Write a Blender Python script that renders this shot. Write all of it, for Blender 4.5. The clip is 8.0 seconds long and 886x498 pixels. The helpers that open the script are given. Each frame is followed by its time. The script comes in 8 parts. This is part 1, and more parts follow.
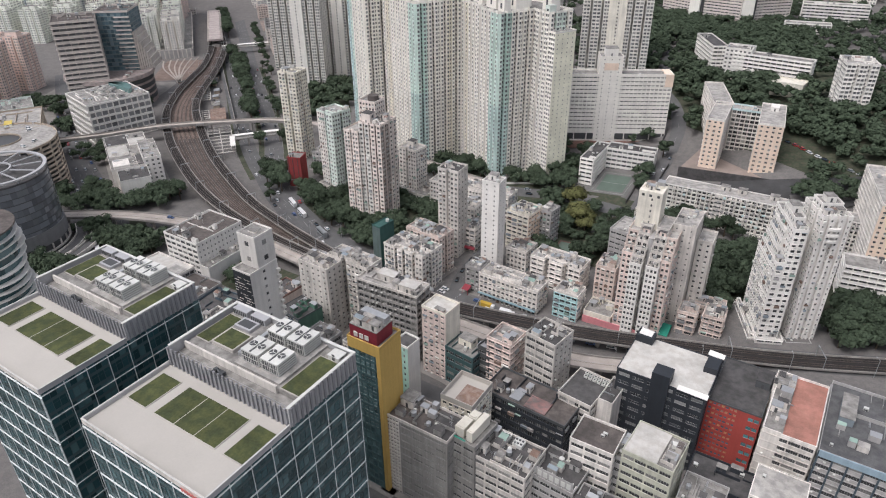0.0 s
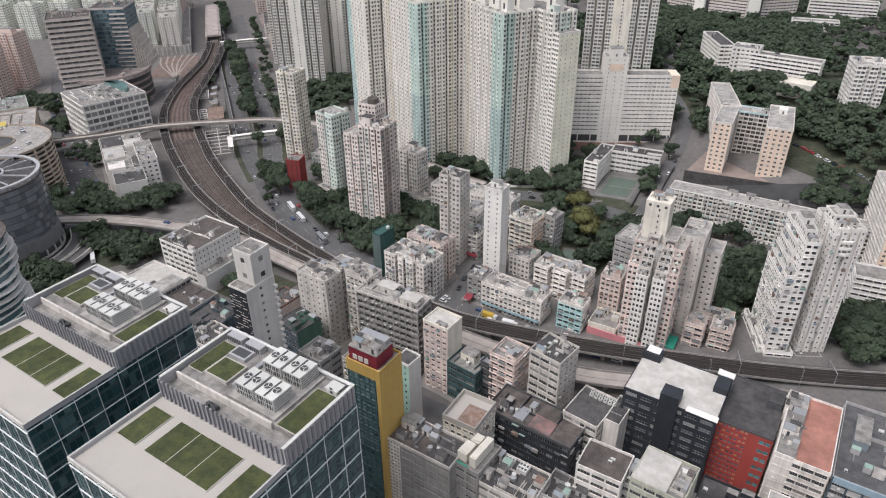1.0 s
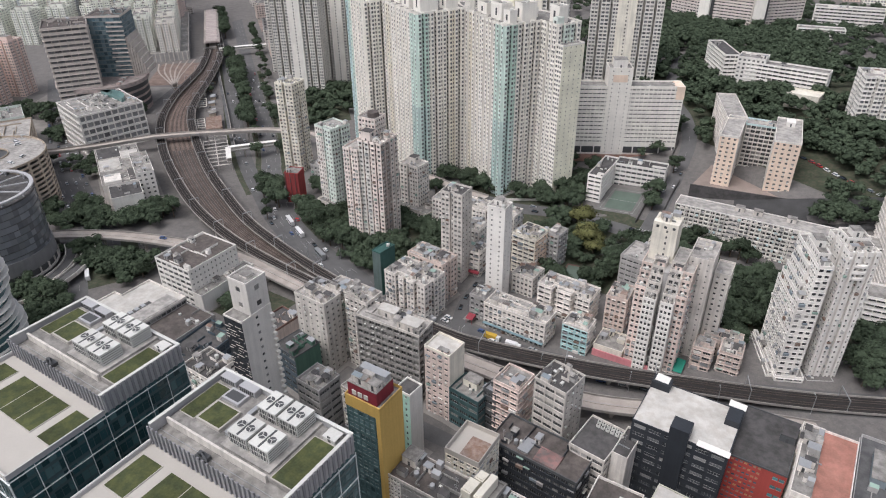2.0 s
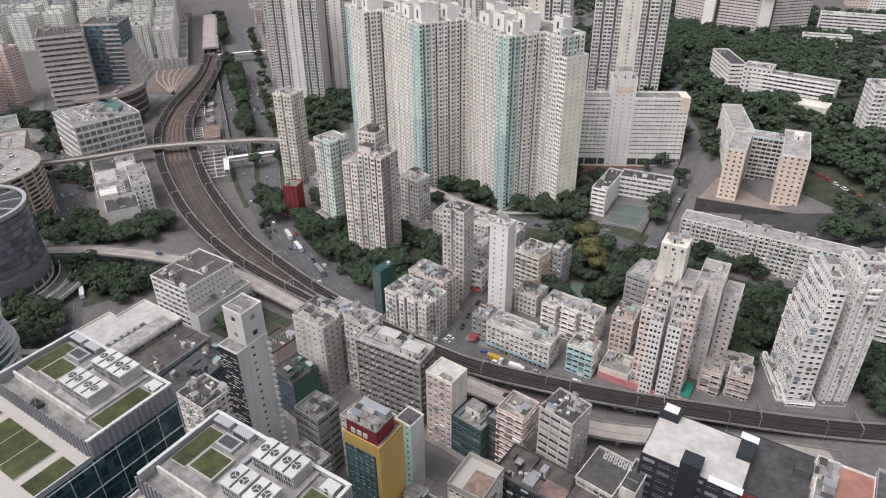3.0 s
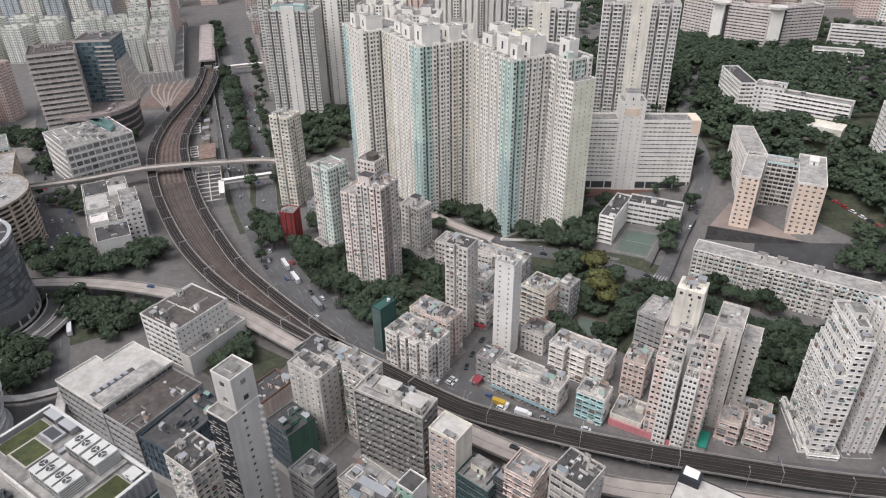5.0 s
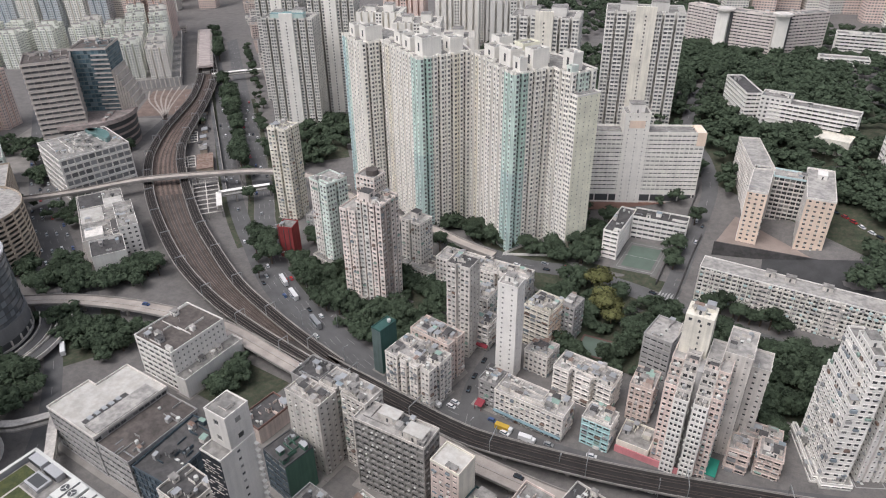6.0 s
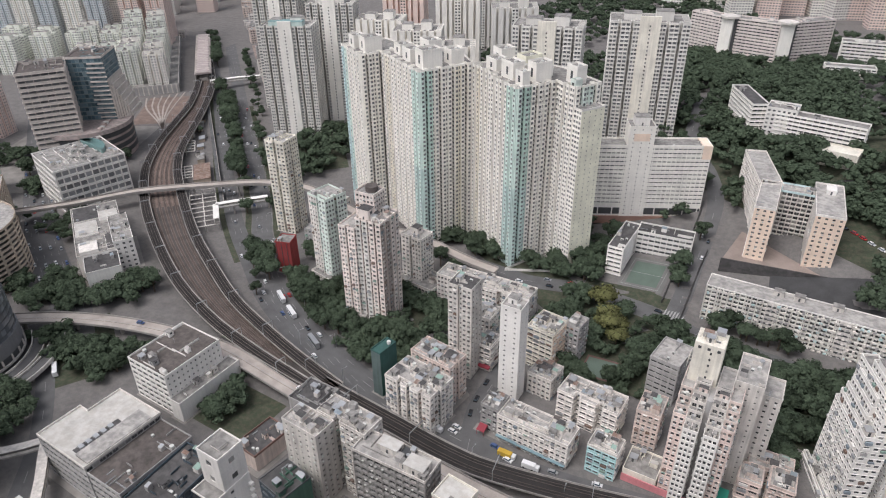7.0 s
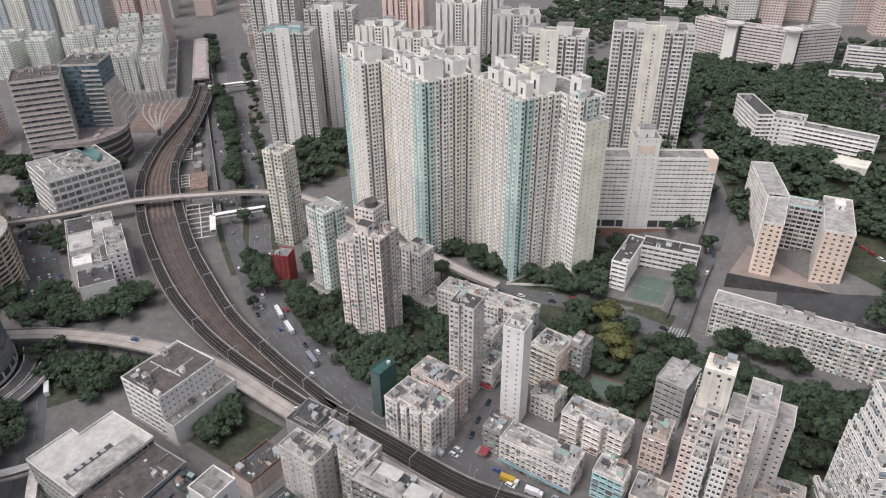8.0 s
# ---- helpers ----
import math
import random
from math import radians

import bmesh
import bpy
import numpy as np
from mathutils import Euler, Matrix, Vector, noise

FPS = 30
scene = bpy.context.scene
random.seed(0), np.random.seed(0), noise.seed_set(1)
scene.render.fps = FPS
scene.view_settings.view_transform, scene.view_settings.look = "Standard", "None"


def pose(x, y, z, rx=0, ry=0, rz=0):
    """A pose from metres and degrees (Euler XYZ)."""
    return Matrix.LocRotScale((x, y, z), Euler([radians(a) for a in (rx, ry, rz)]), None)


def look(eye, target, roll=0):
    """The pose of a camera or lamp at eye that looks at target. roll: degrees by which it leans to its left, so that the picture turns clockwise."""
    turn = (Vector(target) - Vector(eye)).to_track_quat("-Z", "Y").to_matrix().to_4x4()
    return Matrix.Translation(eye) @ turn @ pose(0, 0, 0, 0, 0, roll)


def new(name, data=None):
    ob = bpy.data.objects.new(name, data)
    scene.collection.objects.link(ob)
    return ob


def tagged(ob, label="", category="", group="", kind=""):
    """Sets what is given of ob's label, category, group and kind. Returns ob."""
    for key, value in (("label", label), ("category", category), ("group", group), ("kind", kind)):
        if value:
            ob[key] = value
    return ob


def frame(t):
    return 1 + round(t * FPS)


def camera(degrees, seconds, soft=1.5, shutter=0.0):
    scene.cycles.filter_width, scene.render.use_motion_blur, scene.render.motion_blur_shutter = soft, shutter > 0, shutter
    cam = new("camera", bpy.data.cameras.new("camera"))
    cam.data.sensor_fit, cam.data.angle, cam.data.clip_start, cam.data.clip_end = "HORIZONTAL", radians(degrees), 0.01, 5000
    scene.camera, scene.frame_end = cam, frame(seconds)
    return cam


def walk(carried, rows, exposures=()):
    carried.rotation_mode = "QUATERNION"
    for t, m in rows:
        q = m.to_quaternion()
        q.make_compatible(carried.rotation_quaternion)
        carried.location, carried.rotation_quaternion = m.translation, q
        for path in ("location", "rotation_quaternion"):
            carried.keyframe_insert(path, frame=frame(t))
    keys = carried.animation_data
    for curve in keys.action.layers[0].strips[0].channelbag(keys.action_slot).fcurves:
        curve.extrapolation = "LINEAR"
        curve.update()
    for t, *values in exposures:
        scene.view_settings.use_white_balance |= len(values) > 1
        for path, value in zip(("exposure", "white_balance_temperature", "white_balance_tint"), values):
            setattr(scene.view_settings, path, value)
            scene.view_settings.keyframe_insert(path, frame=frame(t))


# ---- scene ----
# ---- camera ----
cam = camera(66.8, 8.0, soft=1.1)
METRES, EYE, TILT, LEAN, TURN = 97.84, 205.0, 0.0, 0.0, 33.0
ROWS = [
    (0.0, 0.0, 0.0, 0.0, -0.28, -30.17, 0.48),
    (0.5, -0.0024, 0.0557, 0.02, -0.26, -30.81, 0.48),
    (1.0, -0.0049, 0.1157, 0.042, -0.23, -30.93, 0.48),
    (1.5, -0.0076, 0.1751, 0.0643, -0.22, -30.93, 0.49),
    (3.0, -0.0165, 0.3539, 0.1299, -0.2, -30.92, 0.54),
    (3.5, -0.018, 0.408, 0.1505, -0.2, -30.93, 0.6),
    (4.0, -0.0221, 0.473, 0.1738, -0.24, -30.93, 0.65),
    (4.5, -0.0239, 0.5279, 0.1922, -0.24, -30.91, 0.67),
    (6.0, -0.0334, 0.7064, 0.2586, -0.27, -30.98, 0.69),
    (6.5, -0.0368, 0.7658, 0.2804, -0.29, -30.99, 0.69),
    (7.0, -0.04, 0.8288, 0.3009, -0.28, -30.98, 0.66),
    (7.5, -0.0431, 0.8802, 0.3173, -0.29, -30.98, 0.64),
    (8.0, -0.0478, 0.9408, 0.3346, -0.3, -30.97, 0.58),
]
walk(cam, [(t, pose(0, 0, EYE, TILT, LEAN, TURN) @ pose(METRES * x, METRES * y, METRES * z, 90 + pitch, roll, yaw)) for t, x, y, z, yaw, pitch, roll in ROWS],
     exposures=[(0.0, 0.1, 6380, 13), (8.0, 0.1, 6380, 13)])

# ---- light: a grey overcast day ----
world = bpy.data.worlds.new("overcast_sky")
scene.world = world
world.use_nodes = True
wn, wl = world.node_tree.nodes, world.node_tree.links
wn.clear()
sky = wn.new("ShaderNodeTexSky")
sky.sky_type = "NISHITA"
sky.sun_disc = False
sky.sun_elevation, sky.sun_rotation = radians(62), radians(200)
sky.dust_density, sky.air_density = 4.0, 1.0
grey = wn.new("ShaderNodeHueSaturation")
grey.inputs["Saturation"].default_value = 0.36
bg = wn.new("ShaderNodeBackground")
bg.inputs["Strength"].default_value = 0.15
wo = wn.new("ShaderNodeOutputWorld")
wl.new(sky.outputs[0], grey.inputs["Color"])
wl.new(grey.outputs[0], bg.inputs["Color"])
wl.new(bg.outputs[0], wo.inputs["Surface"])
sun = new("sun", bpy.data.lights.new("sun", "SUN"))
sun.data.energy, sun.data.angle, sun.data.color = 1.3, radians(30), (1.0, 0.975, 0.95)
sun.matrix_world = look((0, 0, 0), (math.sin(radians(200)) * -0.47, math.cos(radians(200)) * -0.47, -0.88))


# ---- materials ----
def mat(name, rgb, rough=0.75, spec=0.3, metal=0.0, grain=0.12, stain=0.18, streak=0.0, scale=1.0, vary=0.06, bump=0.15, island=0.0, second=None, relief=0.08):
    """A painted, worn surface: fine grain, broad stains, rain streaks, a slight tint of its own for each object."""
    m = bpy.data.materials.new(name)
    m.use_nodes = True
    n, l = m.node_tree.nodes, m.node_tree.links
    b = n["Principled BSDF"]
    b.inputs["Roughness"].default_value, b.inputs["Metallic"].default_value = rough, metal
    b.inputs["Specular IOR Level"].default_value = spec
    geo = n.new("ShaderNodeNewGeometry")
    pos = geo.outputs["Position"]

    def noise_at(size, detail, squash=1.0):
        mp = n.new("ShaderNodeMapping")
        mp.inputs["Scale"].default_value = (1, 1, squash)
        l.new(pos, mp.inputs["Vector"])
        t = n.new("ShaderNodeTexNoise")
        t.inputs["Scale"].default_value, t.inputs["Detail"].default_value = size, detail
        l.new(mp.outputs[0], t.inputs["Vector"])
        return t.outputs["Fac"]

    def math_node(op, a, c):
        k = n.new("ShaderNodeMath")
        k.operation = op
        for i, v in enumerate((a, c)):
            if isinstance(v, (int, float)):
                k.inputs[i].default_value = v
            else:
                l.new(v, k.inputs[i])
        return k.outputs[0]

    def around(fac, amount):
        return math_node("MULTIPLY", math_node("SUBTRACT", fac, 0.5), 2 * amount)

    fine = noise_at(1.8 / scale, 4.0)
    value = math_node("ADD", 1.0, around(fine, grain))
    value = math_node("ADD", value, around(noise_at(0.13 / scale, 8.0), stain * 1.5))
    if streak:
        value = math_node("ADD", value, around(noise_at(0.8 / scale, 5.0, 0.06), streak * 1.5))
    if vary:
        info = n.new("ShaderNodeObjectInfo")
        value = math_node("ADD", value, around(info.outputs["Random"], vary))
    if island:
        value = math_node("ADD", value, around(geo.outputs["Random Per Island"], island))
    base = n.new("ShaderNodeRGB")
    base.outputs[0].default_value = (*rgb, 1)
    colour = base.outputs[0]
    if second:
        mix = n.new("ShaderNodeMix")
        mix.data_type = "RGBA"
        ramp = n.new("ShaderNodeMapRange")
        ramp.inputs["From Min"].default_value, ramp.inputs["From Max"].default_value = 0.40, 0.62
        l.new(noise_at(0.42 / scale, 9.0), ramp.inputs["Value"])
        l.new(ramp.outputs[0], mix.inputs["Factor"])
        l.new(colour, mix.inputs[6])
        mix.inputs[7].default_value = (*second, 1)
        colour = mix.outputs[2]
    scaled = n.new("ShaderNodeVectorMath")
    scaled.operation = "SCALE"
    l.new(colour, scaled.inputs[0])
    l.new(value, scaled.inputs["Scale"])
    l.new(scaled.outputs[0], b.inputs["Base Color"])
    if bump:
        bp = n.new("ShaderNodeBump")
        bp.inputs["Strength"].default_value, bp.inputs["Distance"].default_value = bump, relief
        l.new(fine, bp.inputs["Height"])
        l.new(bp.outputs[0], b.inputs["Normal"])
    return m


def glass_mat(name, dark, light, share, rough=0.12, spec=0.5):
    """Window glass seen from outside: dark rooms, some with drawn pale curtains, chosen window by window."""
    m = bpy.data.materials.new(name)
    m.use_nodes = True
    n, l = m.node_tree.nodes, m.node_tree.links
    b = n["Principled BSDF"]
    b.inputs["Specular IOR Level"].default_value = spec
    info, geo = n.new("ShaderNodeObjectInfo"), n.new("ShaderNodeNewGeometry")
    both = n.new("ShaderNodeCombineXYZ")
    l.new(info.outputs["Random"], both.inputs[0])
    l.new(geo.outputs["Random Per Island"], both.inputs[1])
    wn_ = n.new("ShaderNodeTexWhiteNoise")
    l.new(both.outputs[0], wn_.inputs["Vector"])
    ramp = n.new("ShaderNodeValToRGB")
    e = ramp.color_ramp.elements
    e[0].position, e[0].color = 0.0, (*dark, 1)
    e[1].position, e[1].color = 1.0, (*light, 1)
    k = e.new(1.0 - share)
    k.color = (*[d * 2.0 for d in dark], 1)
    l.new(wn_.outputs["Value"], ramp.inputs[0])
    tone = n.new("ShaderNodeTexNoise")
    tone.inputs["Scale"].default_value = 0.7
    l.new(geo.outputs["Position"], tone.inputs["Vector"])
    rr = n.new("ShaderNodeMapRange")
    rr.inputs["To Min"].default_value, rr.inputs["To Max"].default_value = rough, rough + 0.2
    l.new(tone.outputs["Fac"], rr.inputs["Value"])
    l.new(rr.outputs[0], b.inputs["Roughness"])
    l.new(ramp.outputs[0], b.inputs["Base Color"])
    return m


GLASS = glass_mat("window_glass", (0.042, 0.043, 0.045), (0.36, 0.35, 0.33), 0.30)
# Pale window tone; on the far estates it also stands in for haze.
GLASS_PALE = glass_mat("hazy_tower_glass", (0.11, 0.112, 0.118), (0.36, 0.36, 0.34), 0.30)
GLASS_TEAL = glass_mat("teal_curtain_glass", (0.020, 0.050, 0.056), (0.11, 0.19, 0.20), 0.38, 0.04, 0.7)
DARKFRAME = mat("grey_teal_frame", (0.060, 0.098, 0.104), 0.4, stain=0.1)
PALEGREEN = mat("pale_green_wall_paint", (0.66, 0.77, 0.71), streak=0.06)
DEEPGREEN = mat("grey_green_wall_paint", (0.56, 0.70, 0.63), streak=0.06)
GLASS_BLUE = glass_mat("blue_tinted_glass", (0.032, 0.046, 0.060), (0.13, 0.17, 0.20), 0.3, 0.08, 0.5)
FRAME = mat("window_frame_paint", (0.42, 0.42, 0.40), 0.5, stain=0.05)
WHITE = mat("white_wall_paint", (0.73, 0.69, 0.645), streak=0.26, stain=0.25)
BRIGHT = mat("bright_white_wall_paint", (0.79, 0.765, 0.725), streak=0.10, stain=0.10)
CREAM = mat("cream_wall_paint", (0.76, 0.72, 0.63), streak=0.2, stain=0.22)
PINK = mat("pale_pink_mosaic_tile", (0.70, 0.585, 0.535), streak=0.26, stain=0.26)
ROSE = mat("rose_grey_mosaic_tile", (0.61, 0.515, 0.465), streak=0.3, stain=0.3)
GREY = mat("grey_wall_render", (0.38, 0.37, 0.36), streak=0.22, stain=0.25)
PALE = mat("pale_grey_wall_render", (0.60, 0.565, 0.525), streak=0.3, stain=0.28)
DARK = mat("dark_grey_cladding", (0.10, 0.105, 0.11), 0.5, streak=0.1)
BLACK = mat("black_painted_wall", (0.036, 0.041, 0.049), 0.55, streak=0.12, vary=0.2)
SLATE = mat("slate_blue_wall", (0.07, 0.095, 0.115), 0.5, streak=0.12)
TEALWALL = mat("dark_teal_panel", (0.06, 0.115, 0.12), 0.45, streak=0.12)
YELLOW = mat("mustard_yellow_wall", (0.56, 0.375, 0.115), 0.6, streak=0.10, stain=0.08)
MAROON = mat("maroon_painted_wall", (0.22, 0.030, 0.045), 0.55, streak=0.12)
RED = mat("orange_red_painted_wall", (0.40, 0.080, 0.068), 0.6, streak=0.10, stain=0.10)
SALMON = mat("salmon_red_roof_tile", (0.40, 0.19, 0.15), 0.85, grain=0.2, stain=0.45, second=(0.33, 0.165, 0.13))
PEACH = mat("peach_wall_paint", (0.80, 0.65, 0.53), streak=0.10)
MINT = mat("mint_green_wall_paint", (0.68, 0.75, 0.69), streak=0.12)
SEAGREEN = mat("sea_green_wall_paint", (0.42, 0.64, 0.56), streak=0.08)
SKYBLUE = mat("pale_blue_wall_paint", (0.55, 0.68, 0.68), streak=0.08)
LEMON = mat("pale_lemon_wall_paint", (0.88, 0.855, 0.70), streak=0.08)
BEIGE = mat("warm_beige_wall_paint", (0.80, 0.755, 0.65), streak=0.08)
LOWBLUE = mat("grey_blue_green_wall_paint", (0.57, 0.69, 0.655), streak=0.08)
TOWERWALL = mat("ivory_tower_paint", (0.85, 0.82, 0.76), streak=0.08, stain=0.10)
FARWALL = mat("far_tower_paint", (0.68, 0.66, 0.62), streak=0.08, stain=0.10)
FARPINK = mat("far_pink_paint", (0.76, 0.61, 0.55), streak=0.08, stain=0.10)
BRONZE = mat("tan_car_park_wall", (0.46, 0.385, 0.31), streak=0.14)
CONC = mat("weathered_roof_concrete", (0.29, 0.278, 0.262), 0.85, grain=0.25, stain=0.45, second=(0.185, 0.178, 0.168))
CONC_DARK = mat("dark_roof_screed", (0.095, 0.09, 0.09), 0.8, grain=0.2, stain=0.4, second=(0.066, 0.065, 0.064))
CONC_BROWN = mat("brown_roof_screed", (0.125, 0.108, 0.10), 0.85, grain=0.2, stain=0.4, second=(0.085, 0.075, 0.070))
ROOFWHITE = mat("white_roof_membrane", (0.53, 0.515, 0.485), 0.75, stain=0.22, second=(0.46, 0.435, 0.40))
ROOFPALE = mat("pale_stained_roof", (0.41, 0.39, 0.365), 0.85, grain=0.2, stain=0.35, second=(0.28, 0.27, 0.258))
TERRACE = mat("pale_terrace_paving", (0.45, 0.425, 0.39), 0.8, stain=0.06, grain=0.05)
LAWN = mat("roof_lawn", (0.080, 0.090, 0.036), 0.95, grain=0.4, stain=0.4, bump=0.6, second=(0.052, 0.064, 0.030))
TURF = mat("ground_grass", (0.048, 0.060, 0.038), 0.95, grain=0.4, stain=0.45, bump=0.6, second=(0.075, 0.074, 0.052))
METAL = mat("galvanised_metal", (0.42, 0.43, 0.44), 0.45, metal=0.5, stain=0.12)
METAL_DARK = mat("dark_machine_metal", (0.09, 0.093, 0.096), 0.5, metal=0.3, stain=0.15)
MACHINE = mat("pale_machine_casing", (0.60, 0.60, 0.57), 0.5, stain=0.1)
FINMETAL = mat("grey_metal_fin", (0.44, 0.44, 0.45), 0.5, metal=0.2, stain=0.1)
FINGREY = mat("dark_grey_fin_metal", (0.27, 0.27, 0.285), 0.5, metal=0.1, stain=0.15)
MULLION = mat("silver_mullion", (0.74, 0.77, 0.77), 0.4, metal=0.0, stain=0.05)
GREENPANEL = mat("green_painted_sheet", (0.09, 0.18, 0.135), 0.6, streak=0.2, stain=0.2)
NET = mat("green_scaffold_net", (0.045, 0.105, 0.095), 0.9, streak=0.2, stain=0.3)
GREYNET = mat("grey_scaffold_net", (0.30, 0.29, 0.275), 0.9, streak=0.3, stain=0.2)
ASPHALT = mat("asphalt", (0.118, 0.117, 0.118), 0.85, grain=0.2, stain=0.25)
PAVING = mat("pavement_concrete", (0.24, 0.225, 0.21), 0.85, grain=0.2, stain=0.3)
CITY = mat("city_ground", (0.165, 0.155, 0.148), 0.9, grain=0.3, stain=0.22, second=(0.140, 0.134, 0.130))
DECK = mat("viaduct_concrete", (0.32, 0.30, 0.28), 0.8, streak=0.12, stain=0.25)
ROADDECK = mat("worn_concrete_road", (0.41, 0.365, 0.33), 0.85, grain=0.15, stain=0.3)
BALLAST = mat("brown_track_ballast", (0.19, 0.145, 0.125), 0.95, grain=0.4, stain=0.4, second=(0.225, 0.165, 0.14), bump=0.5)
RAILBED = mat("dark_track_bed", (0.030, 0.027, 0.026), 0.9, grain=0.35, stain=0.35, bump=0.4)
RAIL = mat("worn_rail_steel", (0.22, 0.18, 0.16), 0.45, metal=0.6)
PAINTLINE = mat("white_road_paint", (0.34, 0.34, 0.33), 0.8, stain=0.3)
COURT = mat("green_court_paint", (0.11, 0.145, 0.12), 0.85, stain=0.2)
COURTRED = mat("red_court_paint", (0.14, 0.085, 0.075), 0.85, stain=0.2)
BARK = mat("tree_bark", (0.11, 0.085, 0.065), 0.95)
LEAF = mat("tree_leaves", (0.052, 0.070, 0.046), 0.9, spec=0.05, grain=0.25, stain=0.35, vary=0.3, island=0.32, bump=0.3, relief=0.3)
LEAFYEL = mat("yellow_flowering_leaves", (0.105, 0.108, 0.046), 0.9, spec=0.08, grain=0.6, stain=0.3, vary=0.2, island=0.6, bump=0.9, relief=0.6)
ROOFMID = mat("mid_grey_roof", (0.118, 0.118, 0.120), 0.85, grain=0.25, stain=0.4, second=(0.088, 0.088, 0.092))
DULLBLUE = mat("dull_blue_cover", (0.23, 0.27, 0.295), 0.8, stain=0.3)
CANOPYRED = mat("red_awning", (0.27, 0.045, 0.06), 0.7)
CANOPYPINK = mat("pink_wall_band", (0.60, 0.24, 0.26), 0.7, streak=0.1)
AWNBLUE = mat("blue_awning", (0.21, 0.31, 0.34), 0.7)
TARP = mat("teal_tarpaulin", (0.03, 0.26, 0.19), 0.7, stain=0.2)
CAGEGREEN = mat("faded_green_awning", (0.26, 0.36, 0.31), 0.7, stain=0.3)
RUST = mat("rusty_sheet", (0.20, 0.13, 0.10), 0.8, grain=0.3, stain=0.4, second=(0.27, 0.21, 0.18))


# ---- mesh helpers ----
class Shape:
    """Collects quads and boxes for one mesh."""

    def __init__(self):
        self.v, self.f, self.m, self.seen = [], [], [], {}

    def poly(self, pts, m=0):
        i = len(self.v)
        self.v += [tuple(p) for p in pts]
        self.f.append(tuple(range(i, i + len(pts))))
        self.m.append(m)

    def hexa(self, c, m=0):
        """Eight corners: four below, four above, both counter-clockwise from above."""
        i = len(self.v)
        self.v += [tuple(p) for p in c]
        for q in ((3, 2, 1, 0), (4, 5, 6, 7), (0, 1, 5, 4), (1, 2, 6, 5), (2, 3, 7, 6), (3, 0, 4, 7)):
            self.f.append(tuple(i + k for k in q))
            self.m.append(m)

    def box(self, x0, y0, z0, x1, y1, z1, m=0):
        self.hexa([(x0, y0, z0), (x1, y0, z0), (x1, y1, z0), (x0, y1, z0), (x0, y0, z1), (x1, y0, z1), (x1, y1, z1), (x0, y1, z1)], m)

    def along(self, p, u, a0, a1, d0, d1, z0, z1, m=0):
        """A box on a wall line: from a0 to a1 along u, from depth d0 (inside) to d1 (outside)."""
        n = (u[1], -u[0])
        q = [(p[0] + u[0] * a + n[0] * d, p[1] + u[1] * a + n[1] * d) for a, d in ((a0, d1), (a1, d1), (a1, d0), (a0, d0))]
        self.hexa([(*c, z0) for c in q] + [(*c, z1) for c in q], m)

    def weld(self, c):
        key = (round(c[0], 3), round(c[1], 3), round(c[2], 3))
        if key not in self.seen:
            self.seen[key] = len(self.v)
            self.v.append(key)
        return self.seen[key]

    def pierced(self, p, u, n, cells, levels, depth, m=0):
        """One wall sheet with window openings and their reveals; every second cell of every second level is open."""
        at_ = lambda a, z, d=0.0: self.weld((p[0] + u[0] * a - n[0] * d, p[1] + u[1] * a - n[1] * d, z))
        for i in range(len(cells) - 1):
            for j in range(len(levels) - 1):
                a0, a1, z0, z1 = cells[i], cells[i + 1], levels[j], levels[j + 1]
                f = [at_(a0, z0), at_(a1, z0), at_(a1, z1), at_(a0, z1)]
                if i % 2 and j % 2:
                    b = [at_(a0, z0, depth), at_(a1, z0, depth), at_(a1, z1, depth), at_(a0, z1, depth)]
                    for k in range(4):
                        self.f.append((f[k], f[(k + 1) % 4], b[(k + 1) % 4], b[k]))
                        self.m.append(m)
                else:
                    self.f.append(tuple(f))
                    self.m.append(m)

    def tube(self, x, y, z0, z1, r0, r1=None, seg=10, m=0):
        r1 = r0 if r1 is None else r1
        i = len(self.v)
        for r, z in ((r0, z0), (r1, z1)):
            self.v += [(x + r * math.cos(6.28318 * k / seg), y + r * math.sin(6.28318 * k / seg), z) for k in range(seg)]
        for k in range(seg):
            self.f.append((i + k, i + (k + 1) % seg, i + seg + (k + 1) % seg, i + seg + k))
            self.m.append(m)
        self.f.append(tuple(i + seg + k for k in range(seg)))
        self.m.append(m)

    def mesh(self, name, mats):
        me = bpy.data.meshes.new(name)
        me.from_pydata(self.v, [], self.f)
        for k in mats:
            me.materials.append(k)
        me.polygons.foreach_set("material_index", self.m)
        me.update()
        return me


def put(name, shape, mats, parent=None, label="", kind=""):
    ob = new(name, shape.mesh(name, mats if isinstance(mats, (list, tuple)) else [mats]))
    if parent is not None:
        ob.parent = parent
    return tagged(ob, label, kind=kind)


def thing(name, label, category, x, y, z, yaw=0.0, group="", kind=""):
    ob = new(name)
    ob.empty_display_size = 0.5
    ob.matrix_world = pose(x, y, z, 0, 0, yaw)
    return tagged(ob, label, category, group, kind)


# ---- ground ----
HILL_S = (-1e4, 0, 60, 120, 200, 240, 290, 350, 1e5)
HILL_Z = (0, 0, 2, 8, 20, 33, 50, 56, 56)


def gz(x, y):
    """Height of the ground: flat by the railway, rising towards the hill."""
    g = float(np.interp((x + 160) * 0.53 + (y - 265) * 0.85, HILL_S, HILL_Z))
    cut = min(1.0, max(0.0, (x + 118) / 24)) * min(1.0, max(0.0, (426 - y) / 24))
    return g - cut * max(0.0, g - 6.0)


